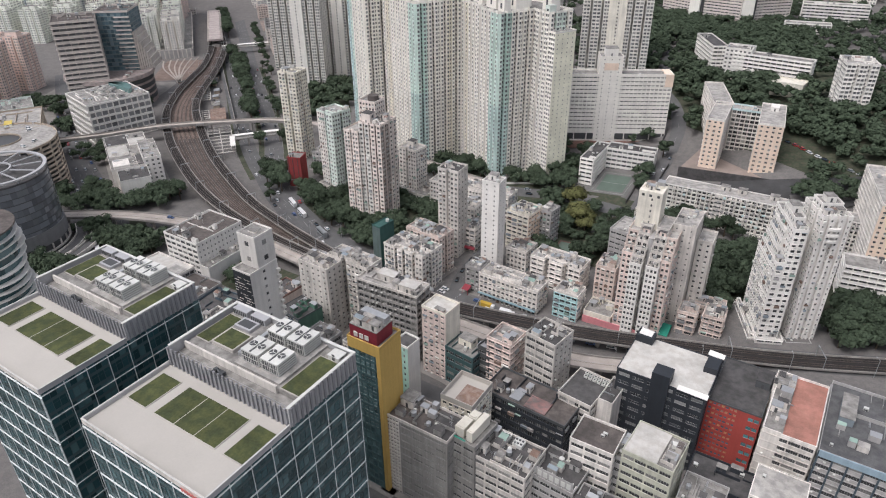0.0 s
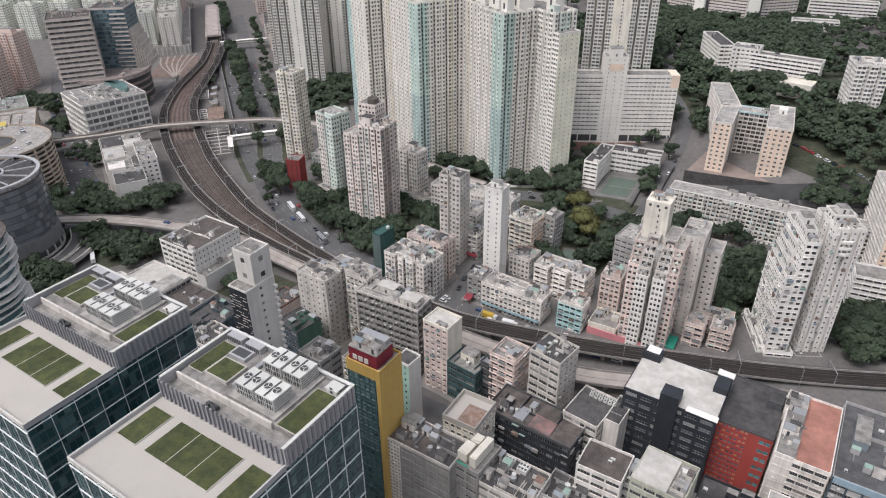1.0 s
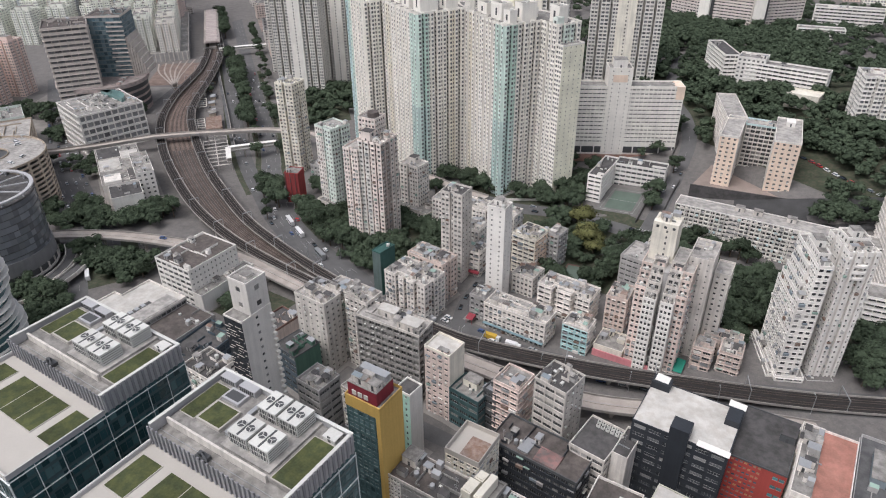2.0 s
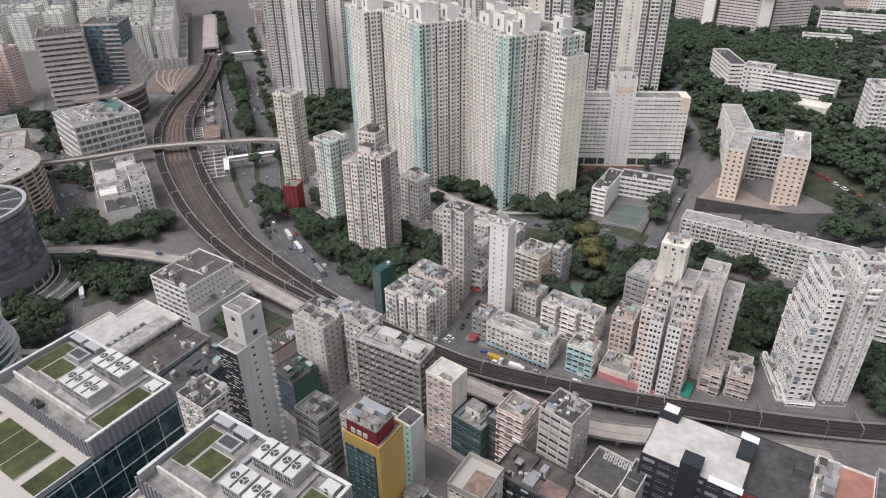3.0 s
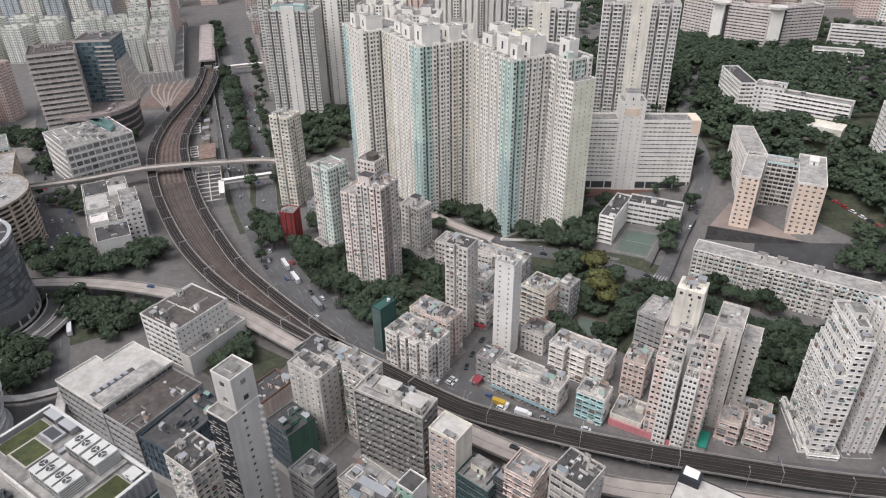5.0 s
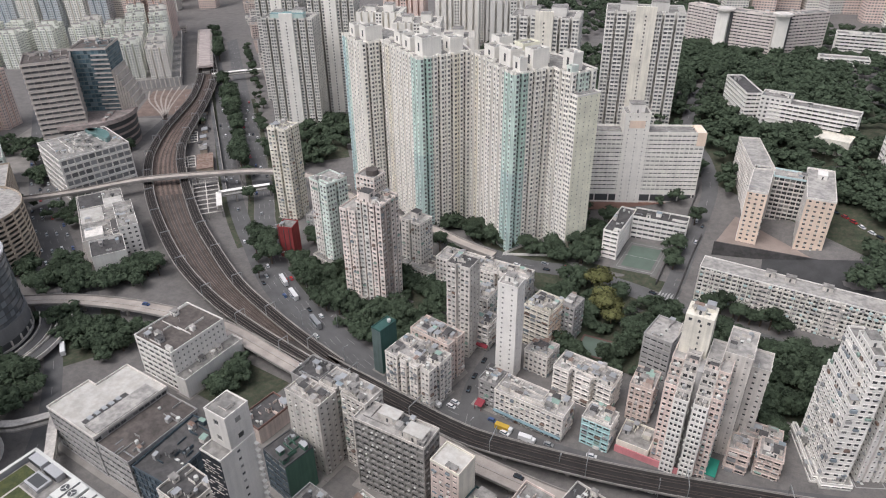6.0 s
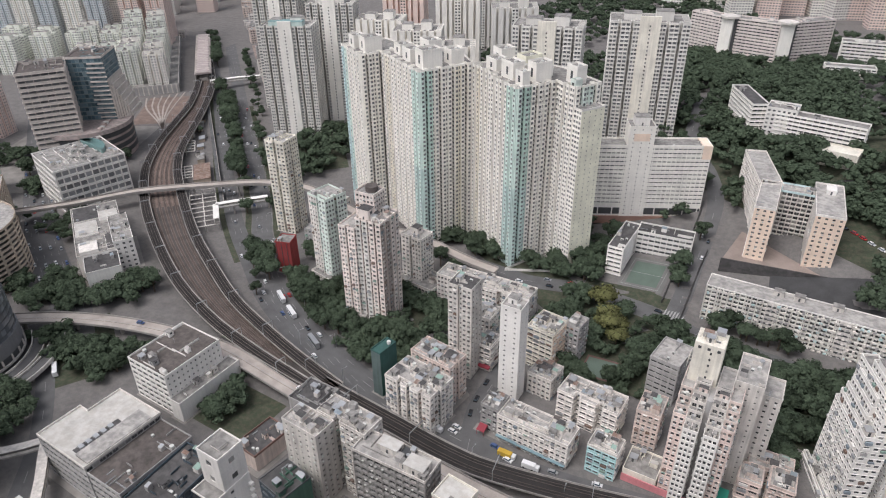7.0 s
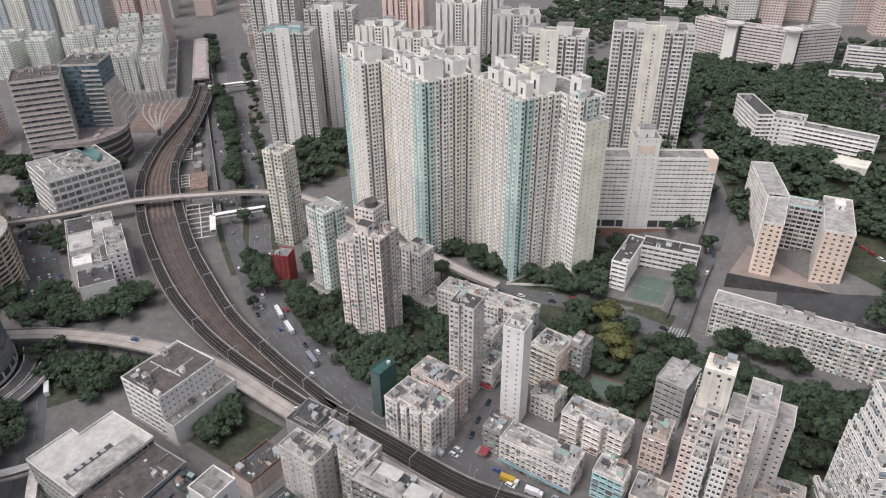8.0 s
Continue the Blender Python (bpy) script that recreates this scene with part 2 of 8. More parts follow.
def make_ground():
    xs = [-4200, -2500, -1500, -1000] + list(range(-800, 400, 10)) + [500, 800, 1500, 3000]
    ys = [-800, -300, 0] + list(range(40, 900, 10)) + [1000, 1300, 2000, 4500]
    s = Shape()
    s.v = [(x, y, gz(x, y)) for y in ys for x in xs]
    w = len(xs)
    s.f = [(j * w + i, j * w + i + 1, (j + 1) * w + i + 1, (j + 1) * w + i) for j in range(len(ys) - 1) for i in range(w - 1)]
    s.m = [0] * len(s.f)
    ob = put("ground", s, CITY)
    return tagged(ob, "grey urban ground of worn concrete and asphalt", "ground", kind="structure")


make_ground()


def smooth(pts, step=8.0):
    """A Catmull-Rom line through the points, at even steps."""
    pts = [Vector(p) for p in pts]
    pts = [pts[0] * 2 - pts[1]] + pts + [pts[-1] * 2 - pts[-2]]
    out = []
    for a, b, c, d in zip(pts, pts[1:], pts[2:], pts[3:]):
        k = max(1, int((c - b).length / step))
        for i in range(k):
            t = i / k
            out.append(0.5 * ((2 * b) + (c - a) * t + (2 * a - 5 * b + 4 * c - d) * t * t + (3 * b - a - 3 * c + d) * t ** 3))
    return out + [pts[-2]]


def sides(line):
    """Unit normals to the left of a line in plan."""
    out = []
    for i in range(len(line)):
        d = line[min(i + 1, len(line) - 1)] - line[max(i - 1, 0)]
        out.append(Vector((-d.y, d.x, 0)).normalized())
    return out


def ribbon(s, line, off0, off1, z0, z1, m=0, follow=False):
    """A band with thickness along a line, from off0 to off1 to its left; z0, z1 are its underside and top over the line."""
    ns = sides(line)
    i = len(s.v)
    for p, n in zip(line, ns):
        for o, z in ((off0, z0), (off1, z0), (off1, z1), (off0, z1)):
            q = p + n * o
            s.v.append((q.x, q.y, (gz(q.x, q.y) if follow else p.z) + z))
    for k in range(len(line) - 1):
        a, b = i + 4 * k, i + 4 * k + 4
        for e0, e1 in ((0, 1), (1, 2), (2, 3), (3, 0)):
            s.f.append((a + e0, a + e1, b + e1, b + e0))
            s.m.append(m)
    s.f += [(i, i + 3, i + 2, i + 1), (i + 4 * (len(line) - 1) + 0, i + 4 * (len(line) - 1) + 1, i + 4 * (len(line) - 1) + 2, i + 4 * (len(line) - 1) + 3)]
    s.m += [m, m]


def P(*xy, z=0.0):
    return [(a, b, z) for a, b in zip(xy[::2], xy[1::2])]


def road(name, label, pts, width, lift=0.06, material=None, lanes=0):
    line = smooth(pts, 6.0)
    s = Shape()
    ribbon(s, line, -width / 2, width / 2, -0.4, lift, 0, True)
    for k in range(1, lanes):
        off = -width / 2 + width * k / lanes
        for j in range(0, len(line) - 1, 3):
            ribbon(s, line[j:j + 2], off - 0.07, off + 0.07, lift - 0.02, lift + 0.012, 1, True)
    ob = put(name, s, [material or ASPHALT, PAINTLINE])
    return tagged(ob, label, "road", kind="structure")


def patch(name, label, x, y, w, d, yaw, material, lift=0.10, category="ground"):
    """A thin sheet laid on the ground, following its slope."""
    s = Shape()
    c, sn = math.cos(radians(yaw)), math.sin(radians(yaw))
    nx, ny = max(2, int(w / 10)), max(2, int(d / 10))
    for j in range(ny + 1):
        for i in range(nx + 1):
            a, b = -w / 2 + w * i / nx, -d / 2 + d * j / ny
            X, Y = x + a * c - b * sn, y + a * sn + b * c
            s.v.append((X, Y, gz(X, Y) + lift))
    for j in range(ny):
        for i in range(nx):
            k = j * (nx + 1) + i
            s.f.append((k, k + 1, k + nx + 2, k + nx + 1))
            s.m.append(0)
    return tagged(put(name, s, material), label, category, kind="structure")


# ---- buildings ----
PLOTS = []


def style(fh=3.1, bay=3.0, ww=0.55, sill=0.9, head=2.4, ledge=0.0, glass=None, single=False, blank=False, ac=0.0, mull=1, depth=0.28, first=0.0, cage=0.0, least=1.5):
    return dict(fh=fh, bay=bay, ww=ww, sill=sill, head=head, ledge=ledge, glass=glass or GLASS, single=single, blank=blank, ac=ac, mull=mull, depth=depth, first=first, cage=cage, least=least)


BLANK = style(blank=True)
WINDOW_MESHES = {}


def window_mesh(w, h, glass, mull, trimmat):
    key = (round(w, 2), round(h, 2), glass.name, mull, trimmat.name)
    if key not in WINDOW_MESHES:
        s = Shape()
        s.poly([(-w / 2, 0, 0), (w / 2, 0, 0), (w / 2, 0, h), (-w / 2, 0, h)], 0)
        t = 0.05
        s.box(-w / 2, -0.05, 0, w / 2, -0.005, t, 1)
        for k in range(1, mull + 1):
            x = -w / 2 + w * k / (mull + 1)
            s.box(x - t / 2, -0.05, t, x + t / 2, -0.005, h, 1)
        if h > 1.1:
            s.box(-w / 2, -0.04, h * 0.68, w / 2, -0.005, h * 0.68 + t, 1)
        WINDOW_MESHES[key] = s.mesh("window", [glass, trimmat])
    return WINDOW_MESHES[key]


def ring(w, d, notch=()):
    """A rectangle in plan, counter-clockwise, with notches (side, from, to, depth) cut into its sides S, E, N, W."""
    side = {"S": [], "E": [], "N": [], "W": []}
    for k, a, b, q in notch:
        side[k].append((a, b, q))
    out = []
    corner = {"S": ((-w / 2, -d / 2), (1, 0)), "E": ((w / 2, -d / 2), (0, 1)), "N": ((w / 2, d / 2), (-1, 0)), "W": ((-w / 2, d / 2), (0, -1))}
    for k in "SENW":
        (x, y), (ux, uy) = corner[k]
        out.append((x, y))
        for a, b, q in sorted(side[k]):
            for t, o in ((a, 0), (a, q), (b, q), (b, 0)):
                out.append((x + ux * t - uy * o, y + uy * t + ux * o))
    clean = []
    for p in out:
        if not clean or math.dist(p, clean[-1]) > 0.02:
            clean.append(p)
    if math.dist(clean[0], clean[-1]) < 0.02:
        clean.pop()
    return clean


def faces_camera(parent, p, q):
    """Whether a wall faces the middle of the camera's path; walls turned away from the view stay plain."""
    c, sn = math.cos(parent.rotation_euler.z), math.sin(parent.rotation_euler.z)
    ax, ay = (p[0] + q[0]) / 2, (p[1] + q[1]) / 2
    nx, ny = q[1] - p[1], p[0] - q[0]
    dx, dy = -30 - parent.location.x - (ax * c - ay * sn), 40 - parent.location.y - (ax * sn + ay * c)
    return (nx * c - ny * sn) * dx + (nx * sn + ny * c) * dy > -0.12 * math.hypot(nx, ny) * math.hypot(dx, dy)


CAGE_PAINTS = [METAL, BRIGHT, GREY, DULLBLUE, CAGEGREEN, RUST]


def storeys(parent, pts, z0, z1, wall, st, roof=None, parapet=1.0, faces=None, wall2=None, name="wall", lip=None, trimmat=None):
    """One block of a building: pierced walls with real openings, windows, ledges, cages, roof and parapet.
    pts: its plan, counter-clockwise; faces: styles for some edges; wall2: paint for some edges."""
    s = Shape()
    rows, acs, ledges, cages = {}, Shape(), Shape(), Shape()
    trimmat = trimmat or FRAME
    faces, wall2 = faces or {}, wall2 or {}
    paints = [wall] + [m for m in dict.fromkeys(wall2.values())]
    for e in range(len(pts)):
        p, q = pts[e], pts[(e + 1) % len(pts)]
        L = math.dist(p, q)
        if L < 0.05:
            continue
        u = ((q[0] - p[0]) / L, (q[1] - p[1]) / L)
        n = (u[1], -u[0])
        f = faces.get(e, st)
        mi = paints.index(wall2[e]) if e in wall2 else 0
        if f["blank"] or L < f["least"] or not faces_camera(parent, p, q):
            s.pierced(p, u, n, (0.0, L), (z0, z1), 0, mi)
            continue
        nf = max(1, round((z1 - z0 - f["first"]) / f["fh"]))
        fh = (z1 - z0 - f["first"]) / nf
        nb = max(1, round((L - 0.6) / f["bay"]))
        bw = (L - 0.6) / nb
        ow = bw * f["ww"]
        xs = [0.3 + bw * (k + 0.5) for k in range(nb)]
        zs = []
        for k in range(nf):
            zf = z0 + f["first"] + k * fh
            a, b = zf + f["sill"] * fh / f["fh"], zf + f["head"] * fh / f["fh"]
            if f["ledge"]:
                ledges.along(p, u, 0.05, L - 0.05, 0.004, f["ledge"], b + 0.01, b + 0.13, mi)
            zs.append((a, b))
        cells = [0.0] + [v for x in xs for v in (x - ow / 2, x + ow / 2)] + [L]
        levels = [z0] + [v for ab in zs for v in ab] + [z1]
        if f["depth"] > 0:
            s.pierced(p, u, n, cells, levels, f["depth"] + 0.02, mi)
        else:
            s.pierced(p, u, n, (0.0, L), (z0, z1), 0, mi)
        turn = math.degrees(math.atan2(u[1], u[0]))
        for k, (a, b) in enumerate(zs):
            for x in xs:
                wx, wy = p[0] + u[0] * x - n[0] * f["depth"], p[1] + u[1] * x - n[1] * f["depth"]
                if f["single"] and k >= 0.42 * nf:
                    ob = new("window", window_mesh(ow, b - a, f["glass"], f["mull"], trimmat))
                    ob.parent = parent
                    ob.matrix_basis = pose(wx, wy, a, 0, 0, turn)
                else:
                    key = f["glass"].name
                    if key not in rows:
                        rows[key] = (Shape(), f["glass"])
                    r = rows[key][0]
                    hx, hy = u[0] * ow / 2, u[1] * ow / 2
                    r.poly([(wx - hx, wy - hy, a), (wx + hx, wy + hy, a), (wx + hx, wy + hy, b), (wx - hx, wy - hy, b)])
                    if f["mull"] and ow > 1.3:
                        for j in range(1, f["mull"] + 1):
                            o = ow * (j / (f["mull"] + 1) - 0.5)
                            c = (wx + u[0] * o, wy + u[1] * o)
                            r.poly([(c[0] + u[0] * d + n[0] * 0.04, c[1] + u[1] * d + n[1] * 0.04, z) for d, z in ((-0.04, a), (0.04, a), (0.04, b), (-0.04, b))], 1)
                if f["ac"] and random.random() < f["ac"]:
                    o = x + random.uniform(-0.5, 0.5) * ow * 0.5
                    acs.along(p, u, o - 0.4, o + 0.4, 0.06, 0.55, a - 0.62, a - 0.1)
                if f["cage"] and random.random() < f["cage"]:
                    w, t = ow / 2 + random.uniform(0.0, 0.3), random.random()
                    k0, k1 = (a - 0.25, a + (b - a) * random.uniform(0.25, 0.75)) if t < 0.6 else (b - 0.1, b + random.uniform(0.05, 0.25))
                    cages.along(p, u, max(0.05, x - w), min(L - 0.05, x + w), 0.02, random.uniform(0.4, 0.85), k0, k1, random.choice((0, 0, 0, 1, 1, 2, 3, 4, 5)))
    if cages.v:
        put("window_cage", cages, CAGE_PAINTS, parent, "metal window cages, laundry racks and small awnings", "stuff")
    put(name, s, paints, parent)
    if ledges.v:
        put("window_ledge", ledges, paints, parent, kind="stuff")
    for r, gm in rows.values():
        put("distant_glazing", r, [gm, trimmat], parent, kind="stuff")
    if acs.v:
        put("window_cooling", acs, MACHINE, parent, "small pale window air conditioners", "stuff")
    if roof:
        r = Shape()
        r.poly([(x, y, z1 + 0.004) for x, y in pts])
        k = 1 if lip else 0
        if parapet:
            i0, m_ = len(r.v), len(pts)
            for e in range(m_):
                a, p, q = Vector(pts[e - 1]), Vector(pts[e]), Vector(pts[(e + 1) % m_])
                u, v = (p - a).normalized(), (q - p).normalized()
                n1, n2 = Vector((u.y, -u.x)), Vector((v.y, -v.x))
                k = (n1 + n2) / max(0.3, 1 + n1.dot(n2))
                o, w = p + k * 0.07, p - k * 0.22
                r.v += [(o.x, o.y, z1 - 0.25), (o.x, o.y, z1 + parapet), (w.x, w.y, z1 + parapet), (w.x, w.y, z1 - 0.25)]
            for e in range(m_):
                s0, s1 = i0 + 4 * e, i0 + 4 * ((e + 1) % m_)
                for c in range(3):
                    r.f.append((s0 + c, s1 + c, s1 + c + 1, s0 + c + 1))
                    r.m.append(1)
        put("roof", r, [roof, lip or wall], parent)


def hut(parent, x, y, z, w, d, h, wall, roof=None, door=True, name="roof_hut", label=""):
    """A stair or lift house on a roof: walls, an overhanging slab, a flat dark panel for the doorway."""
    s = Shape()
    s.box(x - w / 2, y - d / 2, z, x + w / 2, y + d / 2, z + h, 0)
    s.box(x - w / 2 - 0.15, y - d / 2 - 0.15, z + h, x + w / 2 + 0.15, y + d / 2 + 0.15, z + h + 0.18, 1)
    if door and w > 1.6:
        s.box(x - 0.45, y - d / 2 - 0.03, z + 0.05, x + 0.45, y - d / 2 + 0.02, z + 2.0, 2)
        s.box(x + w / 2 - 0.02, y - d * 0.2, z + h * 0.5, x + w / 2 + 0.03, y + d * 0.15, z + h * 0.8, 2)
    return put(name, s, [wall, roof or CONC, METAL_DARK], parent, label)


def tank(parent, x, y, z, r, h, material=None):
    s = Shape()
    s.tube(x, y, z + 0.3, z + 0.3 + h, r, r, 12)
    s.tube(x, y, z + 0.3 + h, z + 0.45 + h, r * 0.98, r * 0.35, 12)
    for k in range(4):
        s.box(x + r * 0.6 * (-1) ** k - 0.1, y + r * 0.6 * (-1) ** (k // 2) - 0.1, z, x + r * 0.6 * (-1) ** k + 0.1, y + r * 0.6 * (-1) ** (k // 2) + 0.1, z + 0.3)
    return put("water_tank", s, material or MACHINE, parent)


def fan_box(parent, x, y, z, w, d, h, fans=2, name="condenser"):
    """An air-conditioning condenser: casing on feet, louvred sides, round fans on top."""
    s = Shape()
    s.box(x - w / 2, y - d / 2, z + 0.2, x + w / 2, y + d / 2, z + h)
    ob = put(name, s, MACHINE, parent)
    for nm, m, c in (("base", METAL_DARK, (x - w / 2 + 0.1, y - d / 2 + 0.1, z, x + w / 2 - 0.1, y + d / 2 - 0.1, z + 0.199)),
                     ("louvre", METAL_DARK, (x - w / 2 + 0.25, y - d / 2 - 0.04, z + 0.45, x - 0.15, y - d / 2 - 0.002, z + h - 0.45)), ("louvre", METAL_DARK, (x + 0.15, y - d / 2 - 0.04, z + 0.45, x + w / 2 - 0.25, y - d / 2 - 0.002, z + h - 0.45)),
                     ("top_slot", METAL_DARK, (x - 0.3, y - d / 2 + 0.2, z + h, x + 0.3, y + d / 2 - 0.2, z + h + 0.04))):
        q = Shape()
        q.box(*c)
        put(nm, q, m, ob)
    q = Shape()
    for k in range(4):
        zk = z + h * (0.2 + 0.19 * k)
        q.box(x + w / 2 + 0.002, y - d / 2 + 0.3, zk, x + w / 2 + 0.04, y + d / 2 - 0.3, zk + 0.16)
    put("slat", q, METAL_DARK, ob, "row of dark intake slots", "stuff")
    for k in range(fans):
        q = Shape()
        for j in range(3):
            xk = x - w / 2 + w * (k + 0.2 + 0.3 * j) / fans
            q.box(xk - 0.06, y - d / 2 - 0.1, z + 0.3, xk + 0.06, y - d / 2 - 0.041, z + h - 0.2)
        q.box(x - w / 2 + w * k / fans + 0.1, y - d / 2 - 0.1, z + h * 0.5, x - w / 2 + w * (k + 1) / fans - 0.1, y - d / 2 - 0.042, z + h * 0.5 + 0.14)
        put("grille_frame", q, MACHINE, ob, "white frame over the dark intake")
    r = min(w / fans, d) * 0.42
    for k in range(fans):
        f = Shape()
        fx = x - w / 2 + w * (k + 0.5) / fans
        f.tube(fx, y, z + h, z + h + 0.22, r, r, 14, 0)
        f.tube(fx, y, z + h + 0.221, z + h + 0.225, r * 0.86, r * 0.86, 14, 1)
        for j in range(3):
            c, sn = math.cos(j * 2.094 + k), math.sin(j * 2.094 + k)
            f.along((fx, y), (c, sn), 0, r * 0.8, -0.08, 0.08, z + h + 0.226, z + h + 0.25, 0)
        put("fan", f, [MACHINE, METAL_DARK], ob)
    return ob


def clutter(parent, x0, y0, x1, y1, z, seed, n=6, wall=None):
    """Sheds, tanks, pipes and aerials that crowd an old roof, each a part of its own."""
    rng = random.Random(seed)
    wall = wall or PALE
    if n > 2:
        s = Shape()
        for k in range(n):
            x, y = rng.uniform(x0 + 0.6, x1 - 2.5), rng.uniform(y0 + 0.6, y1 - 2.5)
            L, h = rng.uniform(1.8, 0.55 * max(3.5, x1 - x0)), rng.uniform(0.7, 1.5)
            if rng.random() < 0.5:
                s.box(x, y, z, min(x + L, x1 - 0.4), y + 0.16, z + h)
            else:
                s.box(x, y, z, x + 0.16, min(y + L, y1 - 0.4), z + h)
        put("roof_partition", s, wall, parent, "low weathered partition walls on the roof", "stuff")
        for k in range(int(n / 2.2)):
            x, y = rng.uniform(x0 + 0.5, x1 - 1.8), rng.uniform(y0 + 0.5, y1 - 1.6)
            w, d, h = rng.uniform(1.8, 4.2), rng.uniform(1.4, 3.0), rng.uniform(2.0, 2.6)
            w, d = min(w, x1 - x - 0.3), min(d, y1 - y - 0.3)
            if w < 0.6 or d < 0.6:
                continue
            q = Shape()
            q.hexa([(x, y, z), (x + w, y, z), (x + w, y + d, z), (x, y + d, z), (x, y, z + h), (x + w, y, z + h), (x + w, y + d, z + h + 0.4), (x, y + d, z + h + 0.4)])
            q.m[1] = 1
            put("lean_to", q, [rng.choice([wall, PALE, GREY]), rng.choice([METAL, METAL, CONC_DARK, ROOFPALE, ROOFWHITE, CONC_BROWN, RUST, DULLBLUE, METAL, CONC, CAGEGREEN])], parent)
    for k in range(n):
        x, y = rng.uniform(x0 + 1.6, x1 - 1.6), rng.uniform(y0 + 1.6, y1 - 1.6)
        t = rng.random()
        if t < 0.30:
            hut(parent, x, y, z, rng.uniform(2, 3.6), rng.uniform(2, 3.4), rng.uniform(2.0, 2.8), rng.choice([wall, PALE, GREY, WHITE]), rng.choice([CONC, CONC_DARK, METAL]))
        elif t < 0.5:
            tank(parent, x, y, z, rng.uniform(0.6, 1.1), rng.uniform(1.2, 1.8), rng.choice([MACHINE, METAL]))
        elif t < 0.75:
            s = Shape()
            w, d = rng.uniform(0.8, 1.8), rng.uniform(0.6, 1.2)
            s.box(x - w / 2, y - d / 2, z + 0.15, x + w / 2, y + d / 2, z + rng.uniform(0.9, 1.4))
            s.box(x - w / 2 + 0.1, y - d / 2 + 0.1, z, x + w / 2 - 0.1, y + d / 2 - 0.1, z + 0.15, 1)
            s.box(x - w / 2 + 0.1, y - d / 2 - 0.02, z + 0.3, x + w / 2 - 0.1, y - d / 2 + 0.01, z + 0.8, 1)
            put("air_conditioner", s, [MACHINE, METAL_DARK], parent)
        elif t < 0.9:
            s = Shape()
            L = rng.uniform(3, 7)
            a = rng.choice([0, 1])
            for o in (0, 0.35):
                if a:
                    s.box(x + o, y - L / 2, z + 0.25, x + o + 0.14, y + L / 2, z + 0.39)
                else:
                    s.box(x - L / 2, y + o, z + 0.25, x + L / 2, y + o + 0.14, z + 0.39)
            for o in (-L / 2 + 0.2, 0, L / 2 - 0.4):
                s.box(x + (0 if a else o), y + (o if a else 0), z, x + (0.5 if a else o + 0.15), y + (o + 0.15 if a else 0.5), z + 0.25)
            put("pipe_run", s, METAL, parent)
        else:
            s = Shape()
            h = rng.uniform(2.5, 4.5)
            s.tube(x, y, z, z + h, 0.06, 0.04, 6)
            for o in (0.7, 0.85, 1.0):
                s.box(x - 0.7 * o, y - 0.03, z + h * o - 0.04, x + 0.7 * o, y + 0.03, z + h * o)
            put("aerial", s, METAL, parent)


def building(label, x, y, w, d, h, yaw=0.0, wall=None, st=None, roof=None, z0=None, faces=None, wall2=None, notch=(), junk=5, parapet=1.0, name="building", category="building", lip=None, group="", seed=None, plan=None, trimmat=None):
    """A whole building on its plot: h is the height of its roof over the flat ground."""
    g = min(gz(x + a, y + b) for a in (-w / 2, w / 2) for b in (-d / 2, d / 2)) - 0.3 if z0 is None else z0
    b = thing(name, label, category, x, y, g, yaw, group)
    pts = plan or ring(w, d, notch)
    PLOTS.append((x, y, w / 2, d / 2, math.cos(radians(yaw)), math.sin(radians(yaw))))
    if name.startswith("apartment") and roof is CONC:
        roof = ROOFPALE
    storeys(b, pts, 0.0, h - g, wall or PALE, st or style(), roof or CONC, parapet, faces, wall2, lip=lip, trimmat=trimmat)
    if name == "apartment_building" and y > 240:
        junk = int(junk * 1.9)
    elif name == "factory_building":
        junk = int(junk * 1.3)
    if junk:
        clutter(b, -w / 2, -d / 2, w / 2, d / 2, h - g + 0.004, int(abs(x * 7 + y * 13)) if seed is None else seed, junk, wall)
    return b, h - g


# ---- roads ----
MAIN_EAST = P(-228, 256, -257, 267, -288, 281, -322, 298, -360, 327, -383, 345, -407, 368, -448, 403, -486, 434, -529, 469, -600, 527, -780, 676, -1100, 940, -1700, 1450)
MAIN_WEST = P(-262, 265, -296, 277, -326, 291, -363, 314, -396, 335, -428, 358, -470, 391, -507, 421, -549, 456, -666, 552, -800, 660, -1120, 912, -1720, 1420)
UNDER = P(-300, 284, -250, 268, -200, 256, -150, 253, -117, 253, -60, 265, 0, 285, 60, 314, 160, 366)
road("road_main_east", "wide grey asphalt carriageway with lane lines", MAIN_EAST, 14, 0.08, lanes=4)
road("road_main_west", "wide grey asphalt carriageway beside the railway", MAIN_WEST, 12, 0.07, lanes=3)
road("road_under_viaduct", "asphalt road running along the railway viaduct", UNDER, 15, 0.06, lanes=4)
road("road_factory_street", "broad asphalt street lined with parked cars", P(-760, 400, -620, 318, -535, 270, -470, 240, -420, 222, -380, 200), 22, 0.06, lanes=5)
road("road_loop", "asphalt slip road round the glass tower", P(-420, 200, -395, 190, -369, 177, -339, 158, -318, 141, -290, 110, -270, 70), 9, 0.07, lanes=2)
road("road_cross_street", "asphalt cross street below the housing towers", P(-330, 400, -300, 392, -259, 385, -229, 385, -195, 382, -172, 386, -151, 388, -104, 382, -61, 379, -10, 380, 60, 400), 12, 0.16, lanes=2)
road("road_hill", "asphalt road climbing the hillside", P(-104, 382, -106, 421, -109, 468, -113, 501, -125, 529, -150, 570, -160, 640), 10, 0.18, lanes=2)
road("road_side_street", "narrow asphalt side street between apartment blocks", P(-156, 250, -165, 275, -168, 300, -175, 335, -190, 380), 10, 0.07, lanes=2)
